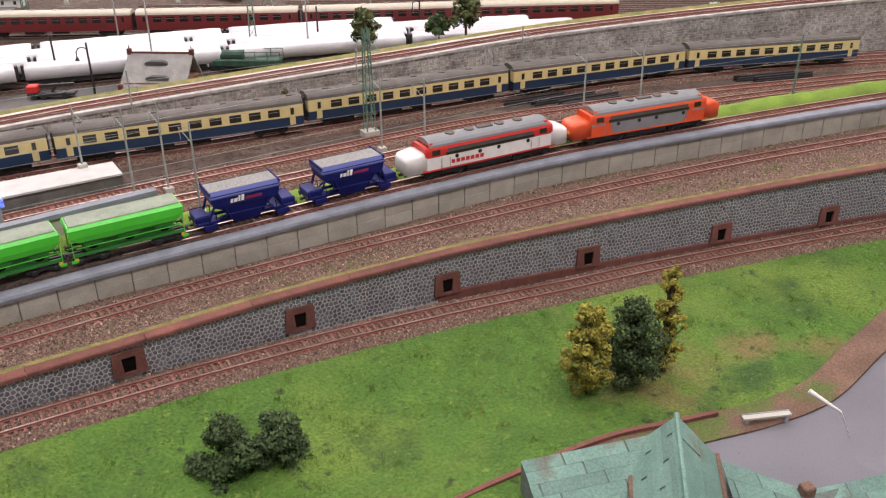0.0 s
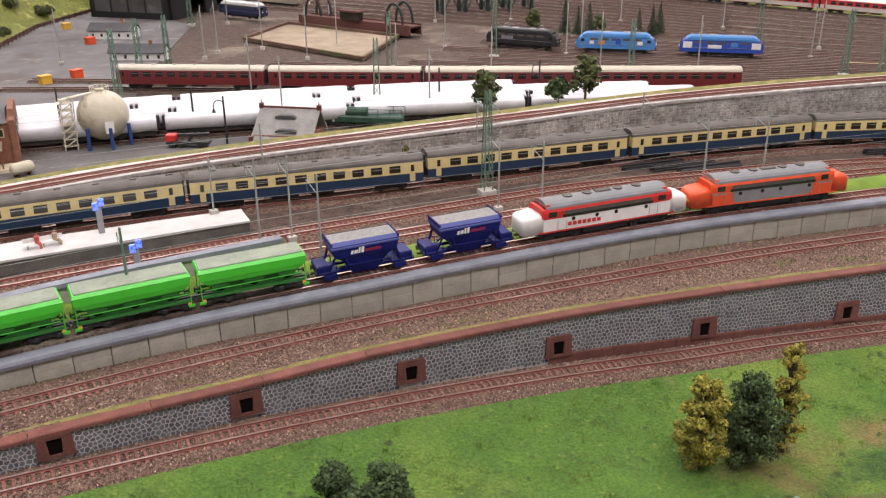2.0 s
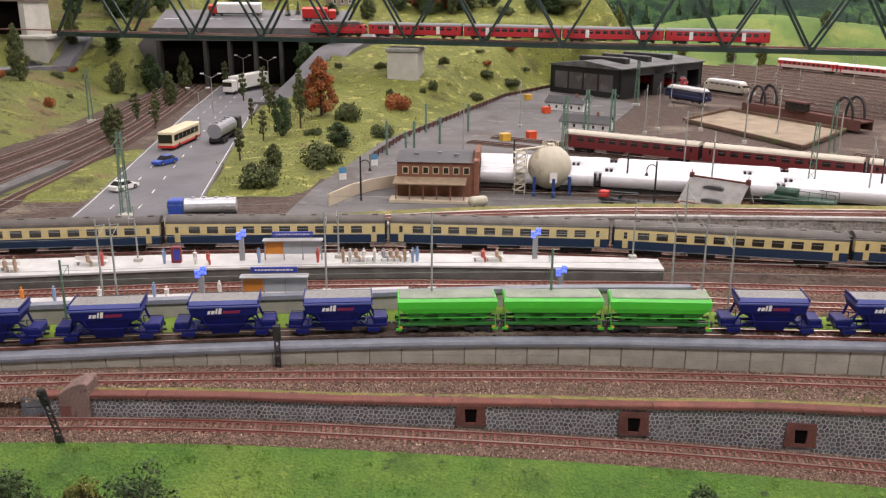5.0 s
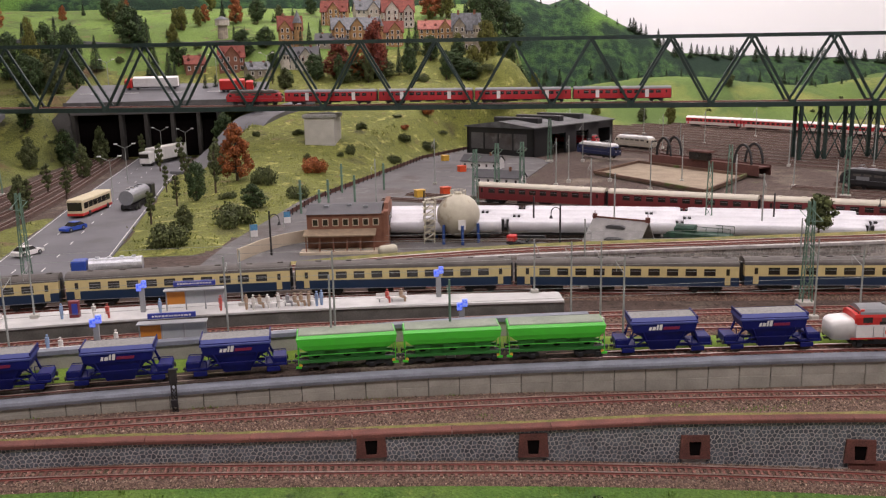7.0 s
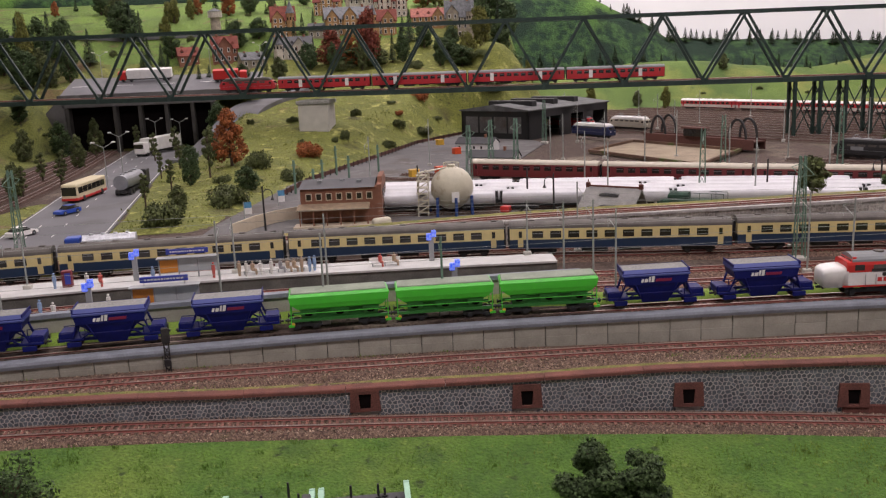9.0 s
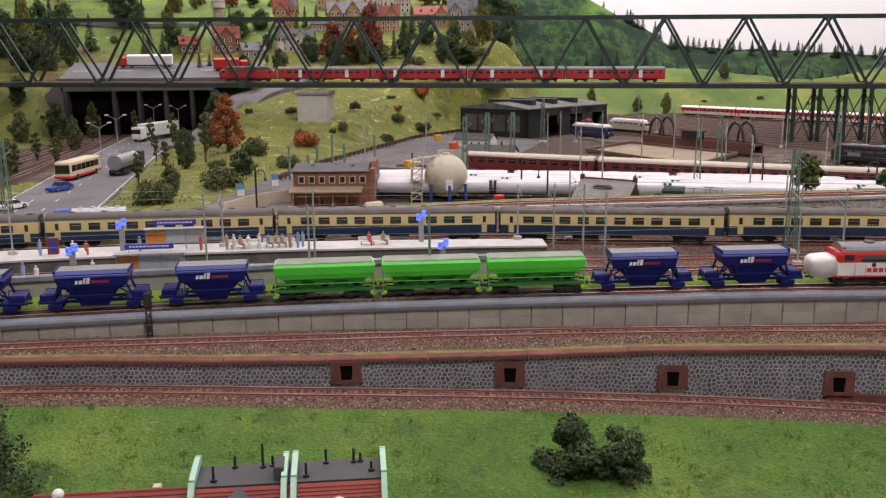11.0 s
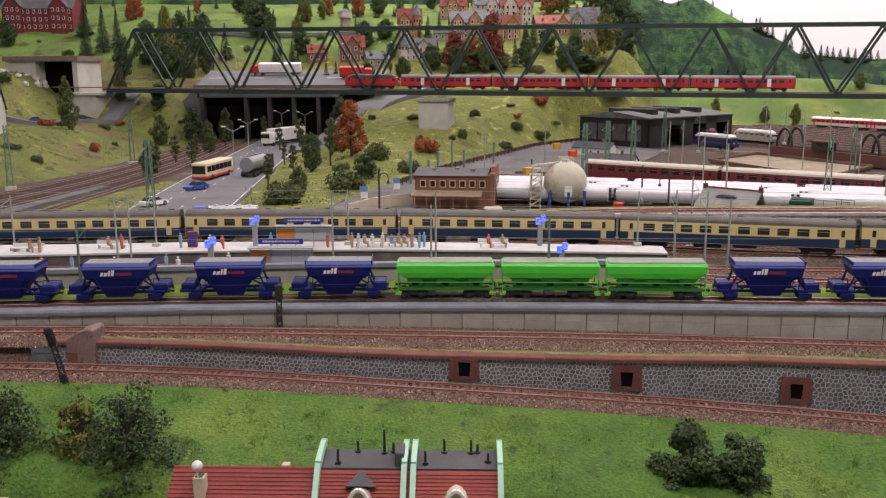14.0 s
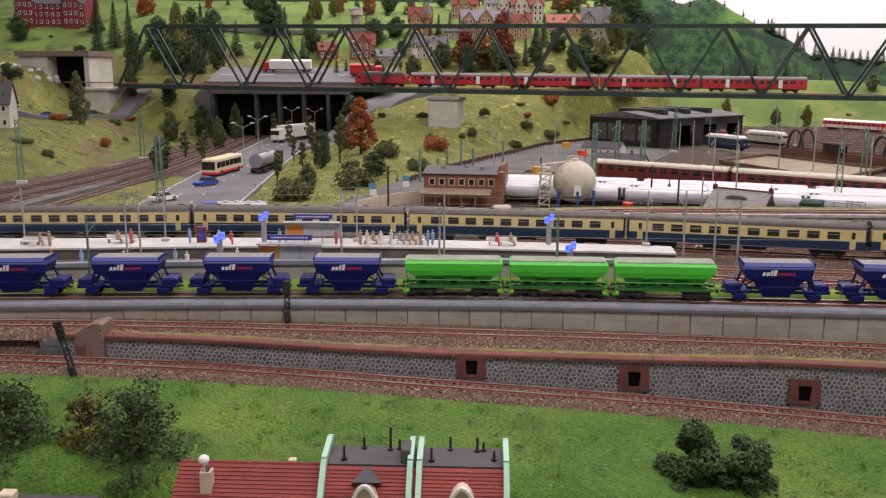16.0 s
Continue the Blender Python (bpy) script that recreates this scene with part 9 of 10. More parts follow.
village_house("mansion wing with steep red roof", 0.213, 3.82, 0.11, 0.105, SANDW, ROOF_R, -3, ((0.02, 0.05, 0.014, 1.1),), (-0.045, 0.014, 0.085), 3)
village_house("white half-timbered hotel with red roof and balconies", 0.267, 4.05, 0.145, 0.125, WHITEW, ROOF_R, 0, ((-0.03, 0.06, 0.014, 1.1), (0.045, 0.045, 0.012, 1.0)), None, 3, True)
village_house("sand-coloured villa with pale red roof", 0.42, 3.88, 0.15, 0.085, SANDW, ROOF_P, -4, ((0.04, 0.05, 0.014, 1.05),))
village_house("tall stone villa with steep grey roof", 0.537, 3.74, 0.12, 0.155, STONEW, ROOF_G, -8, ((-0.03, 0.05, 0.016, 1.15),), (0.045, 0.016, 0.105), 3)
village_house("dark red manor house with white windows", -1.90, 3.95, 0.31, 0.17, MANOR, SLATE, 3, ((-0.1, 0.07, 0.02, 1.1), (0.1, 0.07, 0.02, 1.1)), None, 3)
village_house("pale plain house beside the lower street", -1.33, 2.28, 0.085, 0.13, PALE, SLATE, 10, (), None, 2)
village_house("pale house with grey roof above the village", 0.13, 4.15, 0.12, 0.10, WHITEW, ROOF_G, 12, ((0.02, 0.05, 0.012, 1.05),))
village_house("sandstone terrace house with red roof at the wood's edge", -0.02, 4.1, 0.12, 0.11, SANDW, ROOF_R, -10, ((0.0, 0.05, 0.012, 1.1),), None, 3)
wt = thing("water_tower", "round grey stone water tower with conical cap", "tower", pose(-0.512, 3.93, land(-0.512, 3.93) - 0.01))
bm = bmesh.new()
rod(bm, (0, 0, -0.02), (0, 0, 0.062), 0.024, 0.021, 14)
part("shaft", bm, STONEW, wt)
bm = bmesh.new()
rod(bm, (0, 0, 0.06), (0, 0, 0.085), 0.031, 0.031, 14)
part("tank", bm, WHITEW, wt, "wider pale tank")
bm = bmesh.new()
rod(bm, (0, 0, 0.085), (0, 0, 0.10), 0.034, 0.002, 14)
part("cap", bm, ROOF_G, wt)
# upper road with its fence posts
ur = [Vector((x, 3.93 + 0.05 * math.sin(x * 2.2), 0)) for x in np.linspace(-1.45, -0.42, 60)]
ur = [Vector((p.x, p.y, land(p.x, p.y) + 0.006)) for p in ur]
bm = bmesh.new()
sweep(bm, ur, [(-0.03, -0.015), (-0.03, 0.0), (0.03, 0.0), (0.03, -0.015)])
solo("upper_road", bm, ROADM, "grey hill road above the farm", "road", "structure")

# lower street on the left slope
st = spline([(-2.3, 2.55, 0), (-1.7, 2.66, 0), (-1.35, 2.80, 0), (-1.24, 3.0, 0), (-1.2, 3.1, 0)])
st = [Vector((p.x, p.y, land(p.x, p.y) + 0.008)) for p in st]
bm = bmesh.new()
sweep(bm, st, [(-0.045, -0.03), (-0.045, 0.0), (0.045, 0.0), (0.045, -0.03)])
solo("side_street", bm, ROADM, "grey side street along the slope", "road", "structure")
# fence beside the lower edge of the hill
fn = thing("fence", "low dark fence along the depot yard", "fence", kind="structure")
fp = [Vector((hill_edge(y) + 0.03, y, 0.067)) for y in np.linspace(1.75, 3.1, 46)]
for a in fp[::1]:
    bm = bmesh.new()
    box(bm, a.x - 0.0012, a.x + 0.0012, a.y - 0.0012, a.y + 0.0012, 0.062, 0.083)
    part("post", bm, BLACKP, fn)
for a, b in zip(fp, fp[1:]):
    bm = bmesh.new()
    bar(bm, a + Vector((0, 0, 0.009)), b + Vector((0, 0, 0.009)), 0.001, 0.010)
    part("board", bm, SLEEPER, fn)


def car(label, colour, L=0.05):
    c = thing("car", label, "car", group="parked cars")
    bm = bmesh.new()
    loft(bm, [[(-L / 2, y, z) for y, z in ((-0.0095, 0.003), (0.0095, 0.003), (0.009, 0.0085), (-0.009, 0.0085))], [(-L * 0.46, y, z) for y, z in ((-0.0102, 0.0025), (0.0102, 0.0025), (0.0096, 0.0098), (-0.0096, 0.0098))], [(L * 0.3, y, z) for y, z in ((-0.0102, 0.0025), (0.0102, 0.0025), (0.0096, 0.0095), (-0.0096, 0.0095))], [(L / 2, y, z) for y, z in ((-0.009, 0.003), (0.009, 0.003), (0.0085, 0.0075), (-0.0085, 0.0075))]])
    part("body", bm, colour, c)
    bm = bmesh.new()
    loft(bm, [[(-L * 0.4, y, z) for y, z in ((-0.009, 0.0095), (0.009, 0.0095), (0.0088, 0.0105), (-0.0088, 0.0105))], [(-L * 0.26, y, z) for y, z in ((-0.009, 0.0095), (0.009, 0.0095), (0.0075, 0.0153), (-0.0075, 0.0153))], [(L * 0.06, y, z) for y, z in ((-0.009, 0.0095), (0.009, 0.0095), (0.0075, 0.0155), (-0.0075, 0.0155))], [(L * 0.22, y, z) for y, z in ((-0.009, 0.0092), (0.009, 0.0092), (0.0085, 0.0098), (-0.0085, 0.0098))]])
    cab = part("glasshouse", bm, GLASS, c, "dark windows")
    bm = bmesh.new()
    box(bm, -L * 0.26, L * 0.06, -0.0076, 0.0076, 0.0152, 0.0161, bev=0.0003)
    part("roof", bm, colour, cab)
    for x in (-L * 0.3, L * 0.29):
        for s in (-1, 1):
            bm = bmesh.new()
            rod(bm, (x, s * 0.0085, 0.0038), (x, s * 0.0105, 0.0038), 0.0038, 0.0038, 12)
            w = part("wheel", bm, BLACKP, c)
            bm = bmesh.new()
            rod(bm, (x, s * 0.0104, 0.0038), (x, s * 0.0107, 0.0038), 0.002, 0.002, 10)
            part("rim", bm, SILVER, w)
    return c


RZ = 0.0688
car("white saloon car on the asphalt road", WHITEP).matrix_basis = pose(-0.606, 1.49, RZ, 0, 0, 60) @ Matrix.Scale(1.1, 4)
car("dark blue estate car on the asphalt road", DEEP).matrix_basis = pose(-0.592, 1.72, RZ, 0, 0, 240) @ Matrix.Scale(1.1, 4)
for k, (x, c, nm) in enumerate(((-1.50, BLACKP, "black"), (-1.40, DEEP, "blue"), (-1.62, DEEP, "blue"), (-1.29, BLACKP, "black"))):
    y = float(np.interp(x, [p.x for p in st], [p.y for p in st]))
    car(nm + " car on the side street", c).matrix_basis = pose(x, y, float(np.interp(x, [p.x for p in st], [p.z for p in st])), 0, 0, 22)


def bus(label):
    b = thing("bus", label, "bus")
    bm = bmesh.new()
    box(bm, -0.069, 0.069, -0.0145, 0.0145, 0.004, 0.034, bev=0.002)
    bd = part("body", bm, paint("bus_cream", (0.66, 0.58, 0.38), 0.45), b)
    bm = bmesh.new()
    box(bm, -0.0695, 0.0695, -0.015, 0.015, 0.004, 0.0095, bev=0.001)
    part("skirt", bm, REDP, b, "red skirt")
    for s in (-1, 1):
        for k in range(6):
            bm = bmesh.new()
            box(bm, -0.062 + k * 0.0205, -0.0435 + k * 0.0205, s * 0.0145 - 0.0004, s * 0.0145 + 0.0005, 0.0165, 0.0275)
            part("window", bm, GLASS, bd)
    for s in (-1, 1):
        bm = bmesh.new()
        box(bm, s * 0.069 - 0.0004, s * 0.069 + 0.0005, -0.013, 0.013, 0.0135, 0.029)
        part("windscreen", bm, GLASS, bd)
        for x in (-0.04, 0.045):
            bm = bmesh.new()
            rod(bm, (x, s * 0.012, 0.0055), (x, s * 0.0153, 0.0055), 0.0055, 0.0055, 14)
            part("wheel", bm, BLACKP, b)
    return b


bus("cream city bus with red skirt on the road").matrix_basis = pose(-0.615, 1.95, RZ, 0, 0, 82) @ Matrix.Scale(1.2, 4)


def lorry(label, cabm, loadm, tank=False, L=0.13):
    t = thing("lorry", label, "lorry")
    bm = bmesh.new()
    box(bm, L / 2 - 0.026, L / 2, -0.0142, 0.0142, 0.006, 0.036, bev=0.002)
    c = part("cab", bm, cabm, t)
    bm = bmesh.new()
    box(bm, L / 2 - 0.0005, L / 2 + 0.0006, -0.0125, 0.0125, 0.02, 0.031)
    part("windscreen", bm, GLASS, c)
    bm = bmesh.new()
    if tank:
        rod(bm, (-L / 2, 0, 0.024), (L / 2 - 0.03, 0, 0.024), 0.0135, 0.0135, 16)
        for x in np.linspace(-L / 2 + 0.015, L / 2 - 0.045, 4):
            rod(bm, (x, 0, 0.036), (x, 0, 0.0395), 0.004, 0.004, 10)
        part("tank", bm, loadm, t, "silver tank", smooth=False)
    else:
        box(bm, -L / 2, L / 2 - 0.03, -0.0145, 0.0145, 0.0105, 0.043, bev=0.0012)
        part("box_body", bm, loadm, t)
    bm = bmesh.new()
    box(bm, -L / 2, L / 2 - 0.004, -0.008, 0.008, 0.0055, 0.0095)
    part("chassis", bm, BLACKP, t)
    for x in (-L / 2 + 0.014, -L / 2 + 0.029, L / 2 - 0.016, L / 2 - 0.045):
        for s in (-1, 1):
            bm = bmesh.new()
            rod(bm, (x, s * 0.010, 0.0055), (x, s * 0.0142, 0.0055), 0.0055, 0.0055, 14)
            part("wheel", bm, BLACKP, t)
    return t


lorry("dark tanker lorry with a silver tank on the road", BLACKP, SILVER, True).matrix_basis = pose(-0.525, 2.02, RZ, 0, 0, 84) @ Matrix.Scale(1.25, 4)
lorry("white box lorry coming out of the underpass", WHITEP, WHITEP, L=0.19).matrix_basis = pose(-0.635, 2.99, RZ, 0, 0, -110) @ Matrix.Scale(1.3, 4)
lorry("red and white box lorry on the upper street", REDP, WHITEP, L=0.19).matrix_basis = pose(-0.71, 3.30, street_z(3.30) + 0.002, -13.5, 0, 180)
lorry("red lorry on the upper street by the hill", REDP, REDP, L=0.12).matrix_basis = pose(-0.40, 3.24, street_z(3.24) + 0.002, 13.5, 0, 0)
lorry("blue lorry with a long silver tank beside the ramp", DEEP, mat("pale_tank", (0.62, 0.64, 0.68), (0.5, 0.52, 0.56), 0.3, 0.3), True, 0.125).matrix_basis = pose(-0.43, 1.318, 0.062, 0, 0, 183) @ Matrix.Scale(0.85, 4)


def street_lamp(label):
    s = thing("street_lamp", label, "street lamp", group="street lamps")
    bm = bmesh.new()
    rod(bm, (0, 0, -0.01), (0, 0, 0.10), 0.0013, 0.001, 6)
    part("post", bm, GREY_STEEL, s)
    for t in (-1, 1):
        bm = bmesh.new()
        rod(bm, (0, 0, 0.10), (t * 0.024, 0, 0.112), 0.0009, 0.0008, 6)
        a = part("arm", bm, GREY_STEEL, s)
        bm = bmesh.new()
        box(bm, t * 0.024 - 0.005, t * 0.024 + 0.005, -0.002, 0.002, 0.111, 0.114, bev=0.0005)
        part("lamp_head", bm, WHITEP, a)
    return s


spread(street_lamp("double-armed pale street lamp beside the road"), [pose(x, y, 0.067) for x, y in ((-0.64, 2.45), (-0.56, 3.0), (-0.66, 3.1), (-0.6, 2.1))] + [pose(x, y, land(x, y)) for x, y in ((-1.55, 2.7), (-0.9, 3.45), (-0.5, 3.5), (-0.3, 3.45))])
# rocks by the tunnel
rng = random.Random(4)
for k in range(26):
    x, y = rng.uniform(-1.78, -1.5), rng.uniform(2.98, 3.14)
    bm = bmesh.new()
    ball(bm, (0, 0, 0), rng.uniform(0.006, 0.016), 1, rng.uniform(0.6, 1.2))
    for v in bm.verts:
        v.co *= 1 + 0.3 * noise.noise(v.co * 120 + Vector((k, 0, 0)))
    solo("rock", bm, LIME, "pale limestone rock on the slope by the tunnel", "rock", m=pose(x, y, land(x, y) + 0.003, 0, 0, k * 37), group="slope rocks")
# ---- houses in front of the railway ----
GZ = -0.105
# red-roofed house with mint gables
hs = thing("gabled_townhouse", "townhouse with red tiled mansard, dark flat top and mint-green gable trims", "house", pose(-0.092, 0.503, 0, 0, 0, -1.5))
bm = bmesh.new()
box(bm, -0.069, 0.069, -0.055, 0.03, GZ, -0.045)
part("wall", bm, PLASTER, hs)
bm = bmesh.new()
extrude(bm, [(-0.069, -0.006, 0.0115), (-0.069, 0.024, 0.0125), (-0.069, 0.034, -0.045), (-0.069, -0.058, -0.045), (-0.069, -0.05, -0.035)], (0.138, 0, 0))
part("roof_core", bm, SLATE, hs)
bm = bmesh.new()
extrude(bm, [(-0.0685, -0.0065, 0.0118), (-0.0685, 0.0245, 0.0130), (-0.0685, 0.0245, 0.0142), (-0.0685, -0.0065, 0.0130)], (0.137, 0, 0))
flat = part("flat_roof", bm, SLATE, hs, "dark grey flat roof")
a, b = Vector((0, -0.0075, 0.0115)), Vector((0, -0.0512, -0.035))
rows = 22
for k in range(rows):
    p, q = a.lerp(b, k / rows), a.lerp(b, (k + 1.15) / rows)
    n = Vector((0, -0.73, 0.68))
    bm = bmesh.new()
    extrude(bm, [Vector((-0.067, p.y, p.z)) + n * 0.0004, Vector((-0.067, q.y, q.z)) + n * 0.0011, Vector((-0.067, q.y, q.z)) + n * 0.0019, Vector((-0.067, p.y, p.z)) + n * 0.0010], (0.134, 0, 0))
    part("tile_course", bm, TILE_RED, hs)
for x in (-0.069, -0.0035, 0.0035, 0.069):
    bm = bmesh.new()
    pts = [(0.026, 0.0195), (0.020, 0.0215), (-0.008, 0.0165), (-0.03, -0.006), (-0.056, -0.036)]
    for (y0, z0), (y1, z1) in zip(pts, pts[1:]):
        bar(bm, (x, y0, z0), (x, y1, z1), 0.0042, 0.006)
    box(bm, x - 0.0018, x + 0.0018, -0.054, 0.03, -0.06, -0.03)
    part("gable_trim", bm, MINT, hs, "mint-green copper gable trim")
DY, DZ = 0.0165, 0.0150
for x in (-0.036, 0.036):
    bm = bmesh.new()
    pts = [(x + 0.0115 * math.cos(t), DY - 0.0445, DZ - 0.030 + 0.020 * math.sin(t)) for t in np.linspace(0, math.pi, 11)] + [(x - 0.0175, DY - 0.0445, DZ - 0.034), (x - 0.0175, DY - 0.0445, DZ - 0.055), (x + 0.0175, DY - 0.0445, DZ - 0.055), (x + 0.0175, DY - 0.0445, DZ - 0.034)]
    extrude(bm, pts, (0, 0.02, 0))
    dm = part("dormer", bm, PLASTER, hs, "curved gable dormer")
    bm = bmesh.new()
    arc = [(x + (0.0095 + 0.004 * math.cos(t) ** 6) * math.cos(t), DY - 0.046, DZ - 0.029 + 0.0205 * math.sin(t) ** 1.4) for t in np.linspace(0, math.pi, 17)]
    arc = [(x + 0.019, DY - 0.046, DZ - 0.032)] + arc + [(x - 0.019, DY - 0.046, DZ - 0.032)]
    for p, q in zip(arc, arc[1:]):
        bar(bm, p, q, 0.0030, 0.0022)
    part("dormer_trim", bm, WHITEP, dm, "white curved trim")
    if x < 0:
        bm = bmesh.new()
        rod(bm, (x, DY - 0.030, DZ - 0.014), (x, DY - 0.024, DZ - 0.003), 0.016, 0.001, 4)
        part("dormer_spire", bm, SLATE, dm)
bm = bmesh.new()
box(bm, -0.011, -0.004, -0.004, 0.016, 0.008, 0.024, bev=0.0008)
part("chimney", bm, SLATE, hs, "dark slate-clad chimney")
for x, y, h in ((-0.055, 0.0, 0.012), (-0.042, 0.02, 0.01), (-0.021, 0.018, 0.02), (-0.014, 0.02, 0.009), (0.012, 0.0, 0.011), (0.026, 0.02, 0.012), (0.047, 0.019, 0.012), (0.052, 0.02, 0.008), (0.06, 0.004, 0.008)):
    bm = bmesh.new()
    rod(bm, (x, y, 0.0135), (x, y, 0.0135 + h), 0.0011, 0.0009, 7)
    rod(bm, (x, y, 0.0135), (x, y, 0.0155), 0.0024, 0.0024, 8)
    part("vent_pipe", bm, BLACKP, flat)

# plain red wing
wg = thing("red_roofed_wing", "long red tiled roof wing with a pale chimney", "house", pose(-0.219, 0.487, 0, 0, 0, -1.5))
bm = bmesh.new()
box(bm, -0.053, 0.055, -0.05, 0.03, GZ, -0.045)
part("wall", bm, PLASTER, wg)
bm = bmesh.new()
extrude(bm, [(-0.054, 0.018, 0.0085), (-0.054, 0.035, -0.045), (-0.054, -0.055, -0.045)], (0.11, 0, 0))
part("roof_core", bm, SLATE, wg)
a, b = Vector((0, 0.0175, 0.0092)), Vector((0, -0.0555, -0.044))
n = Vector((0, -0.59, 0.81))
for k in range(26):
    p, q = a.lerp(b, k / 26), a.lerp(b, (k + 1.15) / 26)
    bm = bmesh.new()
    extrude(bm, [Vector((-0.055, p.y, p.z)) + n * 0.0002, Vector((-0.055, q.y, q.z)) + n * 0.0009, Vector((-0.055, q.y, q.z)) + n * 0.0017, Vector((-0.055, p.y, p.z)) + n * 0.0008], (0.112, 0, 0))
    part("tile_course", bm, TILE_RED, wg)
bm = bmesh.new()
rod(bm, (-0.055, 0.018, 0.0098), (0.057, 0.018, 0.0098), 0.0016, 0.0016, 8)
part("ridge_tiles", bm, TILE_RED, wg)
bm = bmesh.new()
box(bm, -0.034, -0.0255, -0.005, 0.005, -0.012, 0.012, bev=0.0006)
ch = part("chimney", bm, PLASTER, wg, "pale plastered chimney")
bm = bmesh.new()
box(bm, -0.0325, -0.027, -0.0035, 0.0035, 0.0116, 0.0126)
part("flue", bm, BLACKP, ch)
bm = bmesh.new()
rod(bm, (-0.03, -0.004, 0.01), (-0.03, -0.004, 0.018), 0.0006, 0.0006, 6)
ball(bm, (-0.03, -0.004, 0.0215), 0.0042, 2)
part("globe_vent", bm, WHITEP, ch, "white globe on a thin stalk")
bm = bmesh.new()
box(bm, 0.028, 0.034, 0.018, 0.024, 0.004, 0.0125, bev=0.0005)
part("chimney", bm, PLASTER, wg)
bm = bmesh.new()
rod(bm, (0.026, -0.03, -0.03), (0.026, -0.03, -0.014), 0.0012, 0.001, 7)
part("vent_pipe", bm, BLACKP, wg)

# slate-roofed house
sl = thing("slate_house", "ochre house with a dark slate gable roof", "house", pose(-0.432, 0.44, 0, 0, 0, -1))
bm = bmesh.new()
extrude(bm, [(-0.12, -0.055, GZ), (-0.12, 0.055, GZ), (-0.12, 0.055, -0.03), (-0.12, 0, 0.012), (-0.12, -0.055, -0.03)], (0.245, 0, 0))
part("wall", bm, SANDW, sl, "ochre plaster wall")
for s in (-1, 1):
    bm = bmesh.new()
    extrude(bm, [(-0.125, 0, 0.0135), (-0.125, s * 0.06, -0.0325), (-0.125, s * 0.06, -0.0305), (-0.125, 0, 0.0155)], (0.247, 0, 0))
    part("roof_slope", bm, SLATE, sl)
bm = bmesh.new()
box(bm, 0.055, 0.066, -0.01, 0.0, 0.0, 0.02, bev=0.001)
part("chimney", bm, PLASTER, sl)
bm = bmesh.new()
box(bm, 0.08, 0.088, -0.03, -0.02, -0.012, 0.0, bev=0.001)
part("roof_hatch", bm, WHITEP, sl)

# copper-roofed building
TURN = pose(0, 0, 0, 0, 0, -25.5)
cp = thing("copper_roofed_hall", "hall with weathered green copper standing-seam roofs", "hall", pose(0.42, 0.346, 0, 0, 0, -22))
bm = bmesh.new()
box(bm, -0.12, 0.165, -0.12, -0.03, GZ, -0.068)
extrude(bm, [TURN @ Vector(p) for p in ((-0.03, -0.002, GZ), (0.032, -0.002, GZ), (0.032, -0.002, -0.02), (-0.03, -0.002, -0.02))], TURN @ Vector((0, -0.19, 0)))
part("wall", bm, PLASTER, cp)


def copper(poly, n, parent, seams):
    """A sloping roof sheet cut into long copper panels: poly gives eave a, eave b, ridge b, ridge a."""
    a, b, c, d = (Vector(p) for p in poly)
    nn = (b - a).cross(d - a).normalized()
    for k in range(n):
        f0, f1 = k / n, (k + 1) / n
        e0, e1, r0, r1 = a.lerp(d, f0), a.lerp(d, f1), b.lerp(c, f0), b.lerp(c, f1)
        cut = [0.0] + sorted(((k * 0.37 + j * 0.5) % 1.0) for j in range(seams)) + [1.0]
        for u0, u1 in zip(cut, cut[1:]):
            if u1 - u0 < 0.03:
                continue
            g = 0.004
            q = [e0.lerp(r0, u0 + g), e0.lerp(r0, u1 - g), e1.lerp(r1, u1 - g), e1.lerp(r1, u0 + g)]
            q = [v + (Vector(sum(q, Vector())) / 4 - v) * 0.015 for v in q]
            bm = bmesh.new()
            extrude(bm, q, nn * 0.0008)
            part("copper_panel", bm, COPPER, parent)


bm = bmesh.new()
extrude(bm, [TURN @ Vector(p) for p in ((-0.032, 0.0, -0.0175), (0.0, 0.0, 0.0185), (0.034, 0.0, -0.0175))], TURN @ Vector((0, -0.2, 0)))
extrude(bm, [(-0.125, 0.009, -0.005), (-0.125, 0.009, -0.07), (-0.125, -0.125, -0.07), (-0.125, -0.125, -0.061)], (0.125, 0, 0))
extrude(bm, [(0.07, -0.07, -0.021), (0.07, -0.07, -0.07), (0.07, -0.17, -0.07), (0.07, -0.17, -0.061)], (0.10, 0, 0))
core = part("roof_core", bm, mat("copper_dark", (0.13, 0.17, 0.15), (0.09, 0.11, 0.10)), cp, "dark roof joints")
copper([TURN @ Vector(p) for p in ((-0.033, 0.002, -0.018), (-0.033, -0.2, -0.018), (0, -0.2, 0.0187), (0, 0.0, 0.0187))], 9, cp, 3)
copper([TURN @ Vector(p) for p in ((0.035, -0.2, -0.018), (0.035, 0.002, -0.018), (0, 0.0, 0.0187), (0, -0.2, 0.0187))], 2, cp, 14)
copper([(-0.126, -0.126, -0.0612), (-0.018, -0.126, -0.0612), (-0.018, 0.010, -0.0045), (-0.126, 0.010, -0.0045)], 14, cp, 3)
copper([(0.072, -0.171, -0.0612), (0.173, -0.171, -0.0612), (0.173, -0.068, -0.0205), (0.08, -0.066, -0.0205)], 10, cp, 3)
copper([(0.0, -0.16, -0.0612), (0.078, -0.16, -0.0612), (0.074, -0.062, -0.0205), (0.034, -0.016, -0.0205)], 9, cp, 3)
bm = bmesh.new()
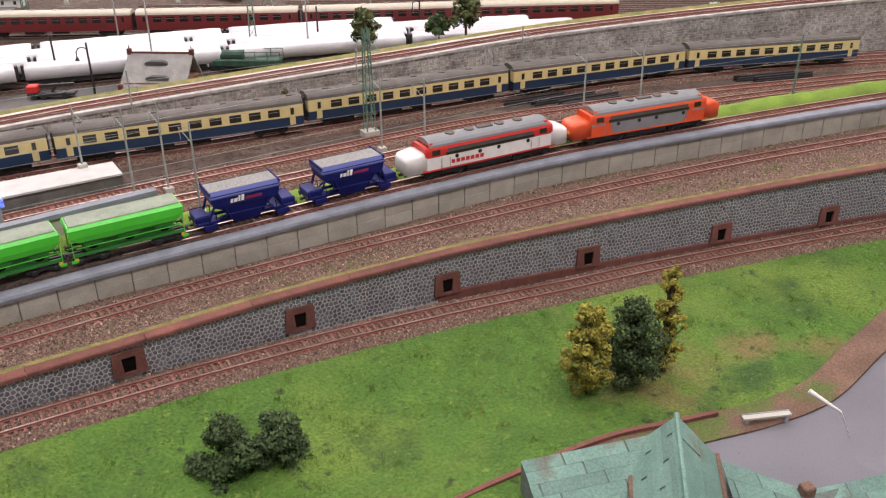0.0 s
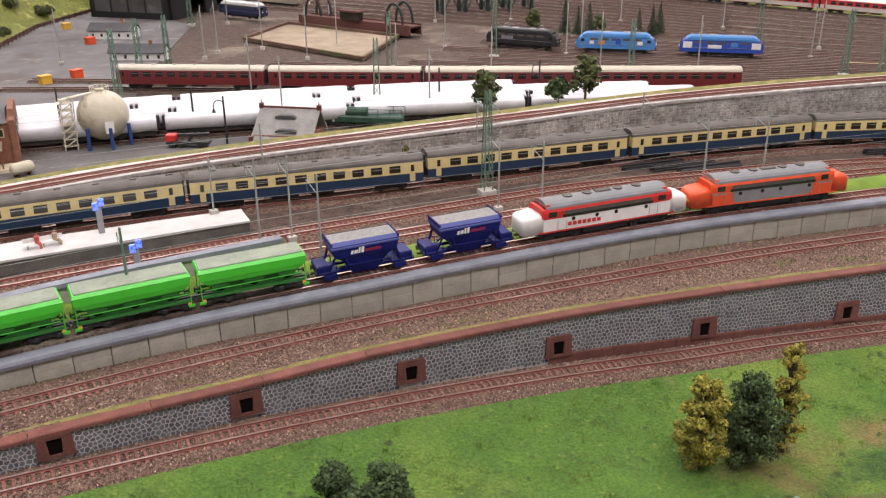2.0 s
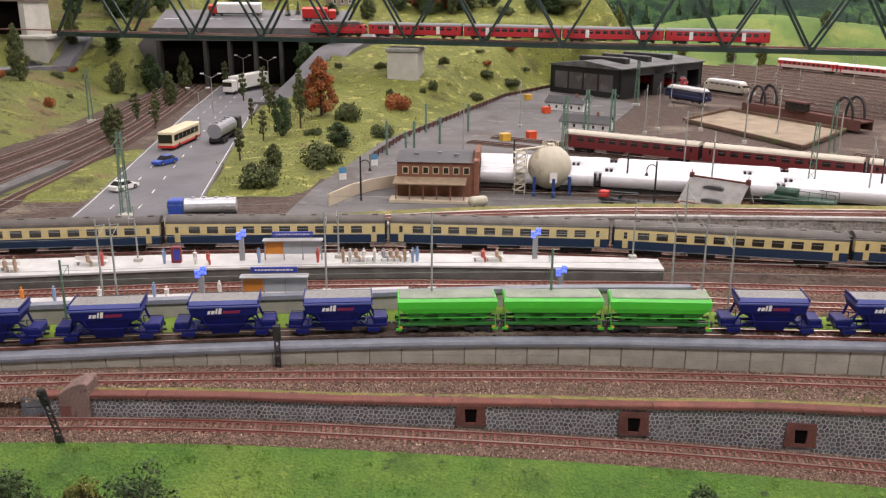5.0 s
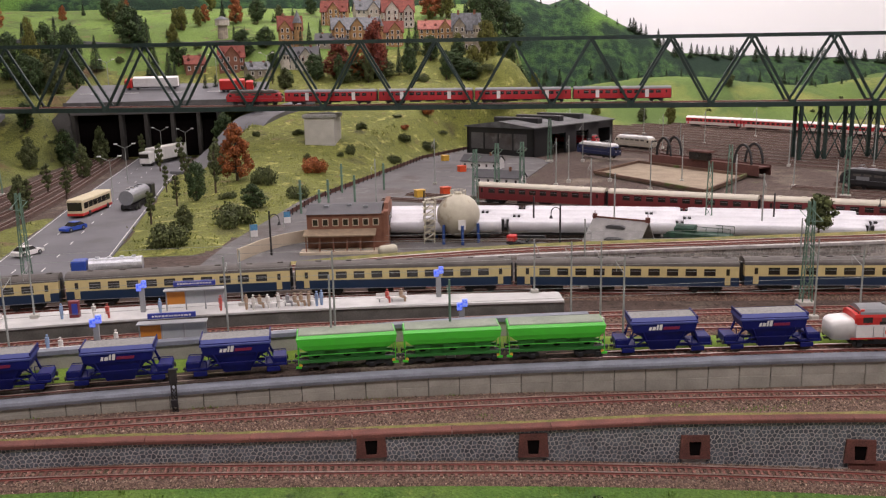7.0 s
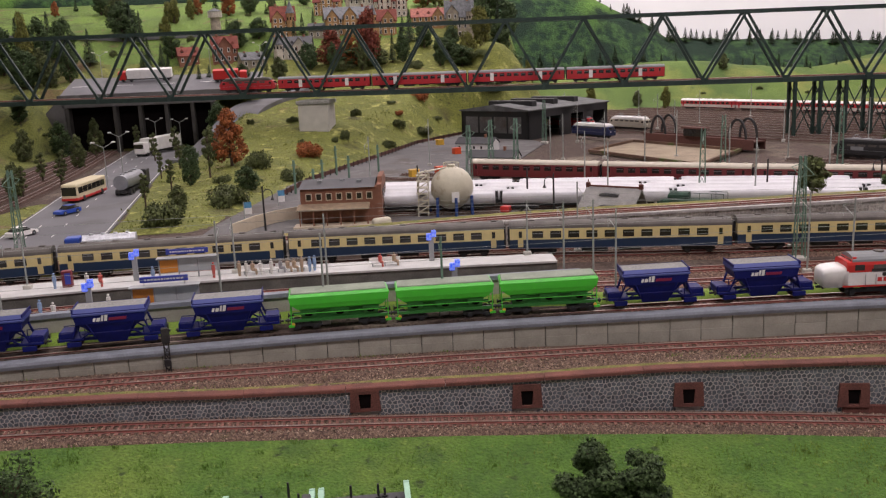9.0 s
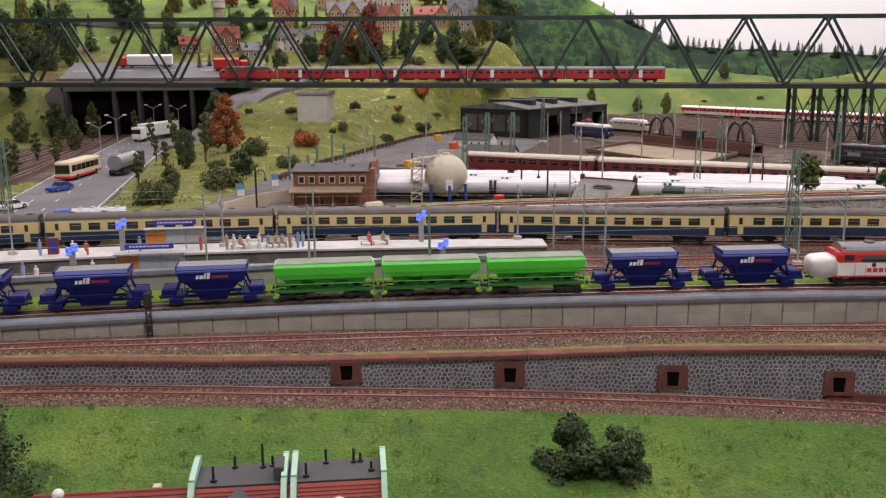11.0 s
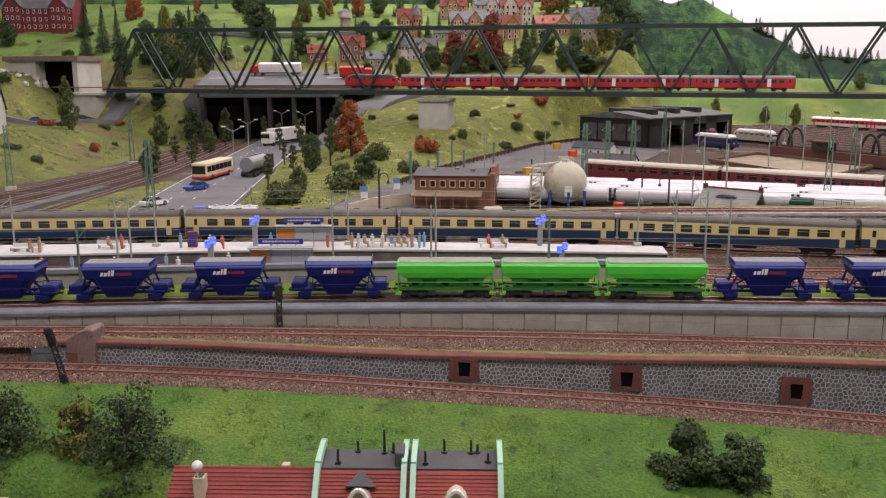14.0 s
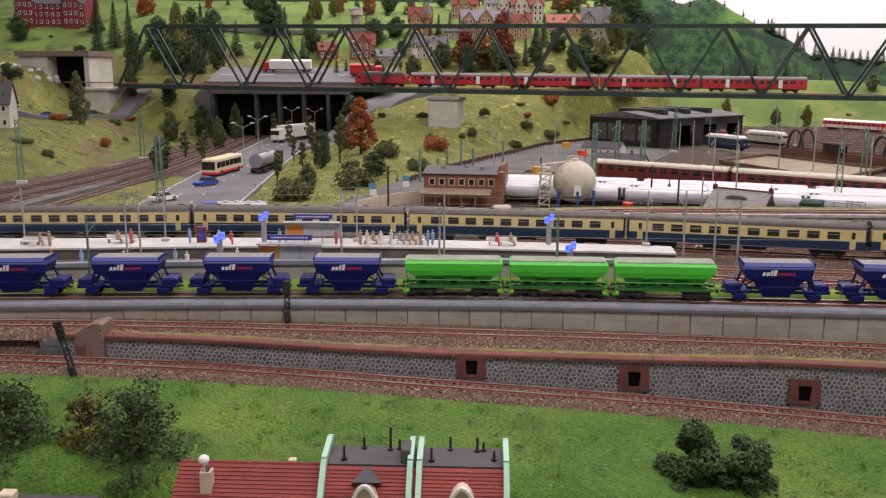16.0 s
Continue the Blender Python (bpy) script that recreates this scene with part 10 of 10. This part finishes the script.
rod(bm, TURN @ Vector((0, 0.001, 0.0195)), TURN @ Vector((0, -0.2, 0.0195)), 0.0022, 0.0022, 8)
part("ridge_cap", bm, COPPER, cp)
for x in (-0.0335, 0.0355):
    bm = bmesh.new()
    bar(bm, TURN @ Vector((x, 0.002, -0.0165)), TURN @ Vector((x, -0.2, -0.0165)), 0.003, 0.003)
    part("gutter", bm, EARTH, cp, "brown gutter")
bm = bmesh.new()
box(bm, 0.072, 0.082, -0.072, -0.062, -0.06, -0.014, bev=0.001)
part("corner_pier", bm, EARTH, cp, "brown corner pier")
# forecourt, kerb and bench
bm = bmesh.new()
extrude(bm, [(x, y, -0.0345) for x, y in ((0.44, 0.36), (0.52, 0.334), (0.60, 0.315), (0.68, 0.325), (0.80, 0.33), (0.95, 0.25), (0.95, -0.1), (0.3, -0.1), (0.3, 0.2))][::-1], (0, 0, -0.01))
solo("forecourt", bm, WATERM, "smooth grey asphalt forecourt beside the hall", "forecourt", "structure")
bm = bmesh.new()
kp = spline([(0.24, 0.412, -0.036), (0.30, 0.405, -0.034), (0.40, 0.388, -0.032), (0.47, 0.362, -0.032), (0.54, 0.338, -0.032), (0.61, 0.326, -0.032), (0.70, 0.335, -0.031), (0.80, 0.345, -0.03)])
sweep(bm, kp, [(-0.014, -0.01), (-0.014, -0.0005), (0.0, 0.0), (0.018, 0.0005), (0.024, -0.01)])
for v in bm.verts:
    v.co.z += 0.001 * noise.noise(v.co * 90)
solo("earth_verge", bm, EARTH, "bare reddish earth verge between meadow and forecourt", "verge", "structure")
bm = bmesh.new()
sweep(bm, kp[:28], [(0.012, -0.004), (0.012, 0.004), (0.016, 0.0045), (0.017, -0.004)])
solo("brick_kerb", bm, SAND_RED, "low dark red brick kerb beside the hall", "kerb", "structure")
bn = thing("garden_bench", "long pale grey bench on the earth verge", "bench", pose(0.532, 0.332, -0.032, 0, 0, -29))
for nm, a in (("seat", (-0.022, 0.022, -0.003, 0.003, 0.005, 0.0068)), ("support", (-0.02, -0.017, -0.0025, 0.0025, -0.003, 0.005)), ("support", (0.017, 0.02, -0.0025, 0.0025, -0.003, 0.005)), ("backrest", (-0.022, 0.022, 0.0025, 0.0033, 0.005, 0.0075))):
    bm = bmesh.new()
    box(bm, *a)
    part(nm, bm, mat_grey if nm != "seat" else PALE, bn)
fl = thing("leaning_lamp", "slanting white lamp pole at the forecourt's edge", "lamp", pose(0.60, 0.30, -0.034, 0, 0, 0))
bm = bmesh.new()
rod(bm, (-0.028, -0.023, 0), (-0.048, -0.020, 0.033), 0.0005, 0.0009, 6)
rod(bm, (-0.048, -0.020, 0.033), (-0.060, 0.004, 0.046), 0.0009, 0.0022, 8)
part("pole", bm, WHITEP, fl)
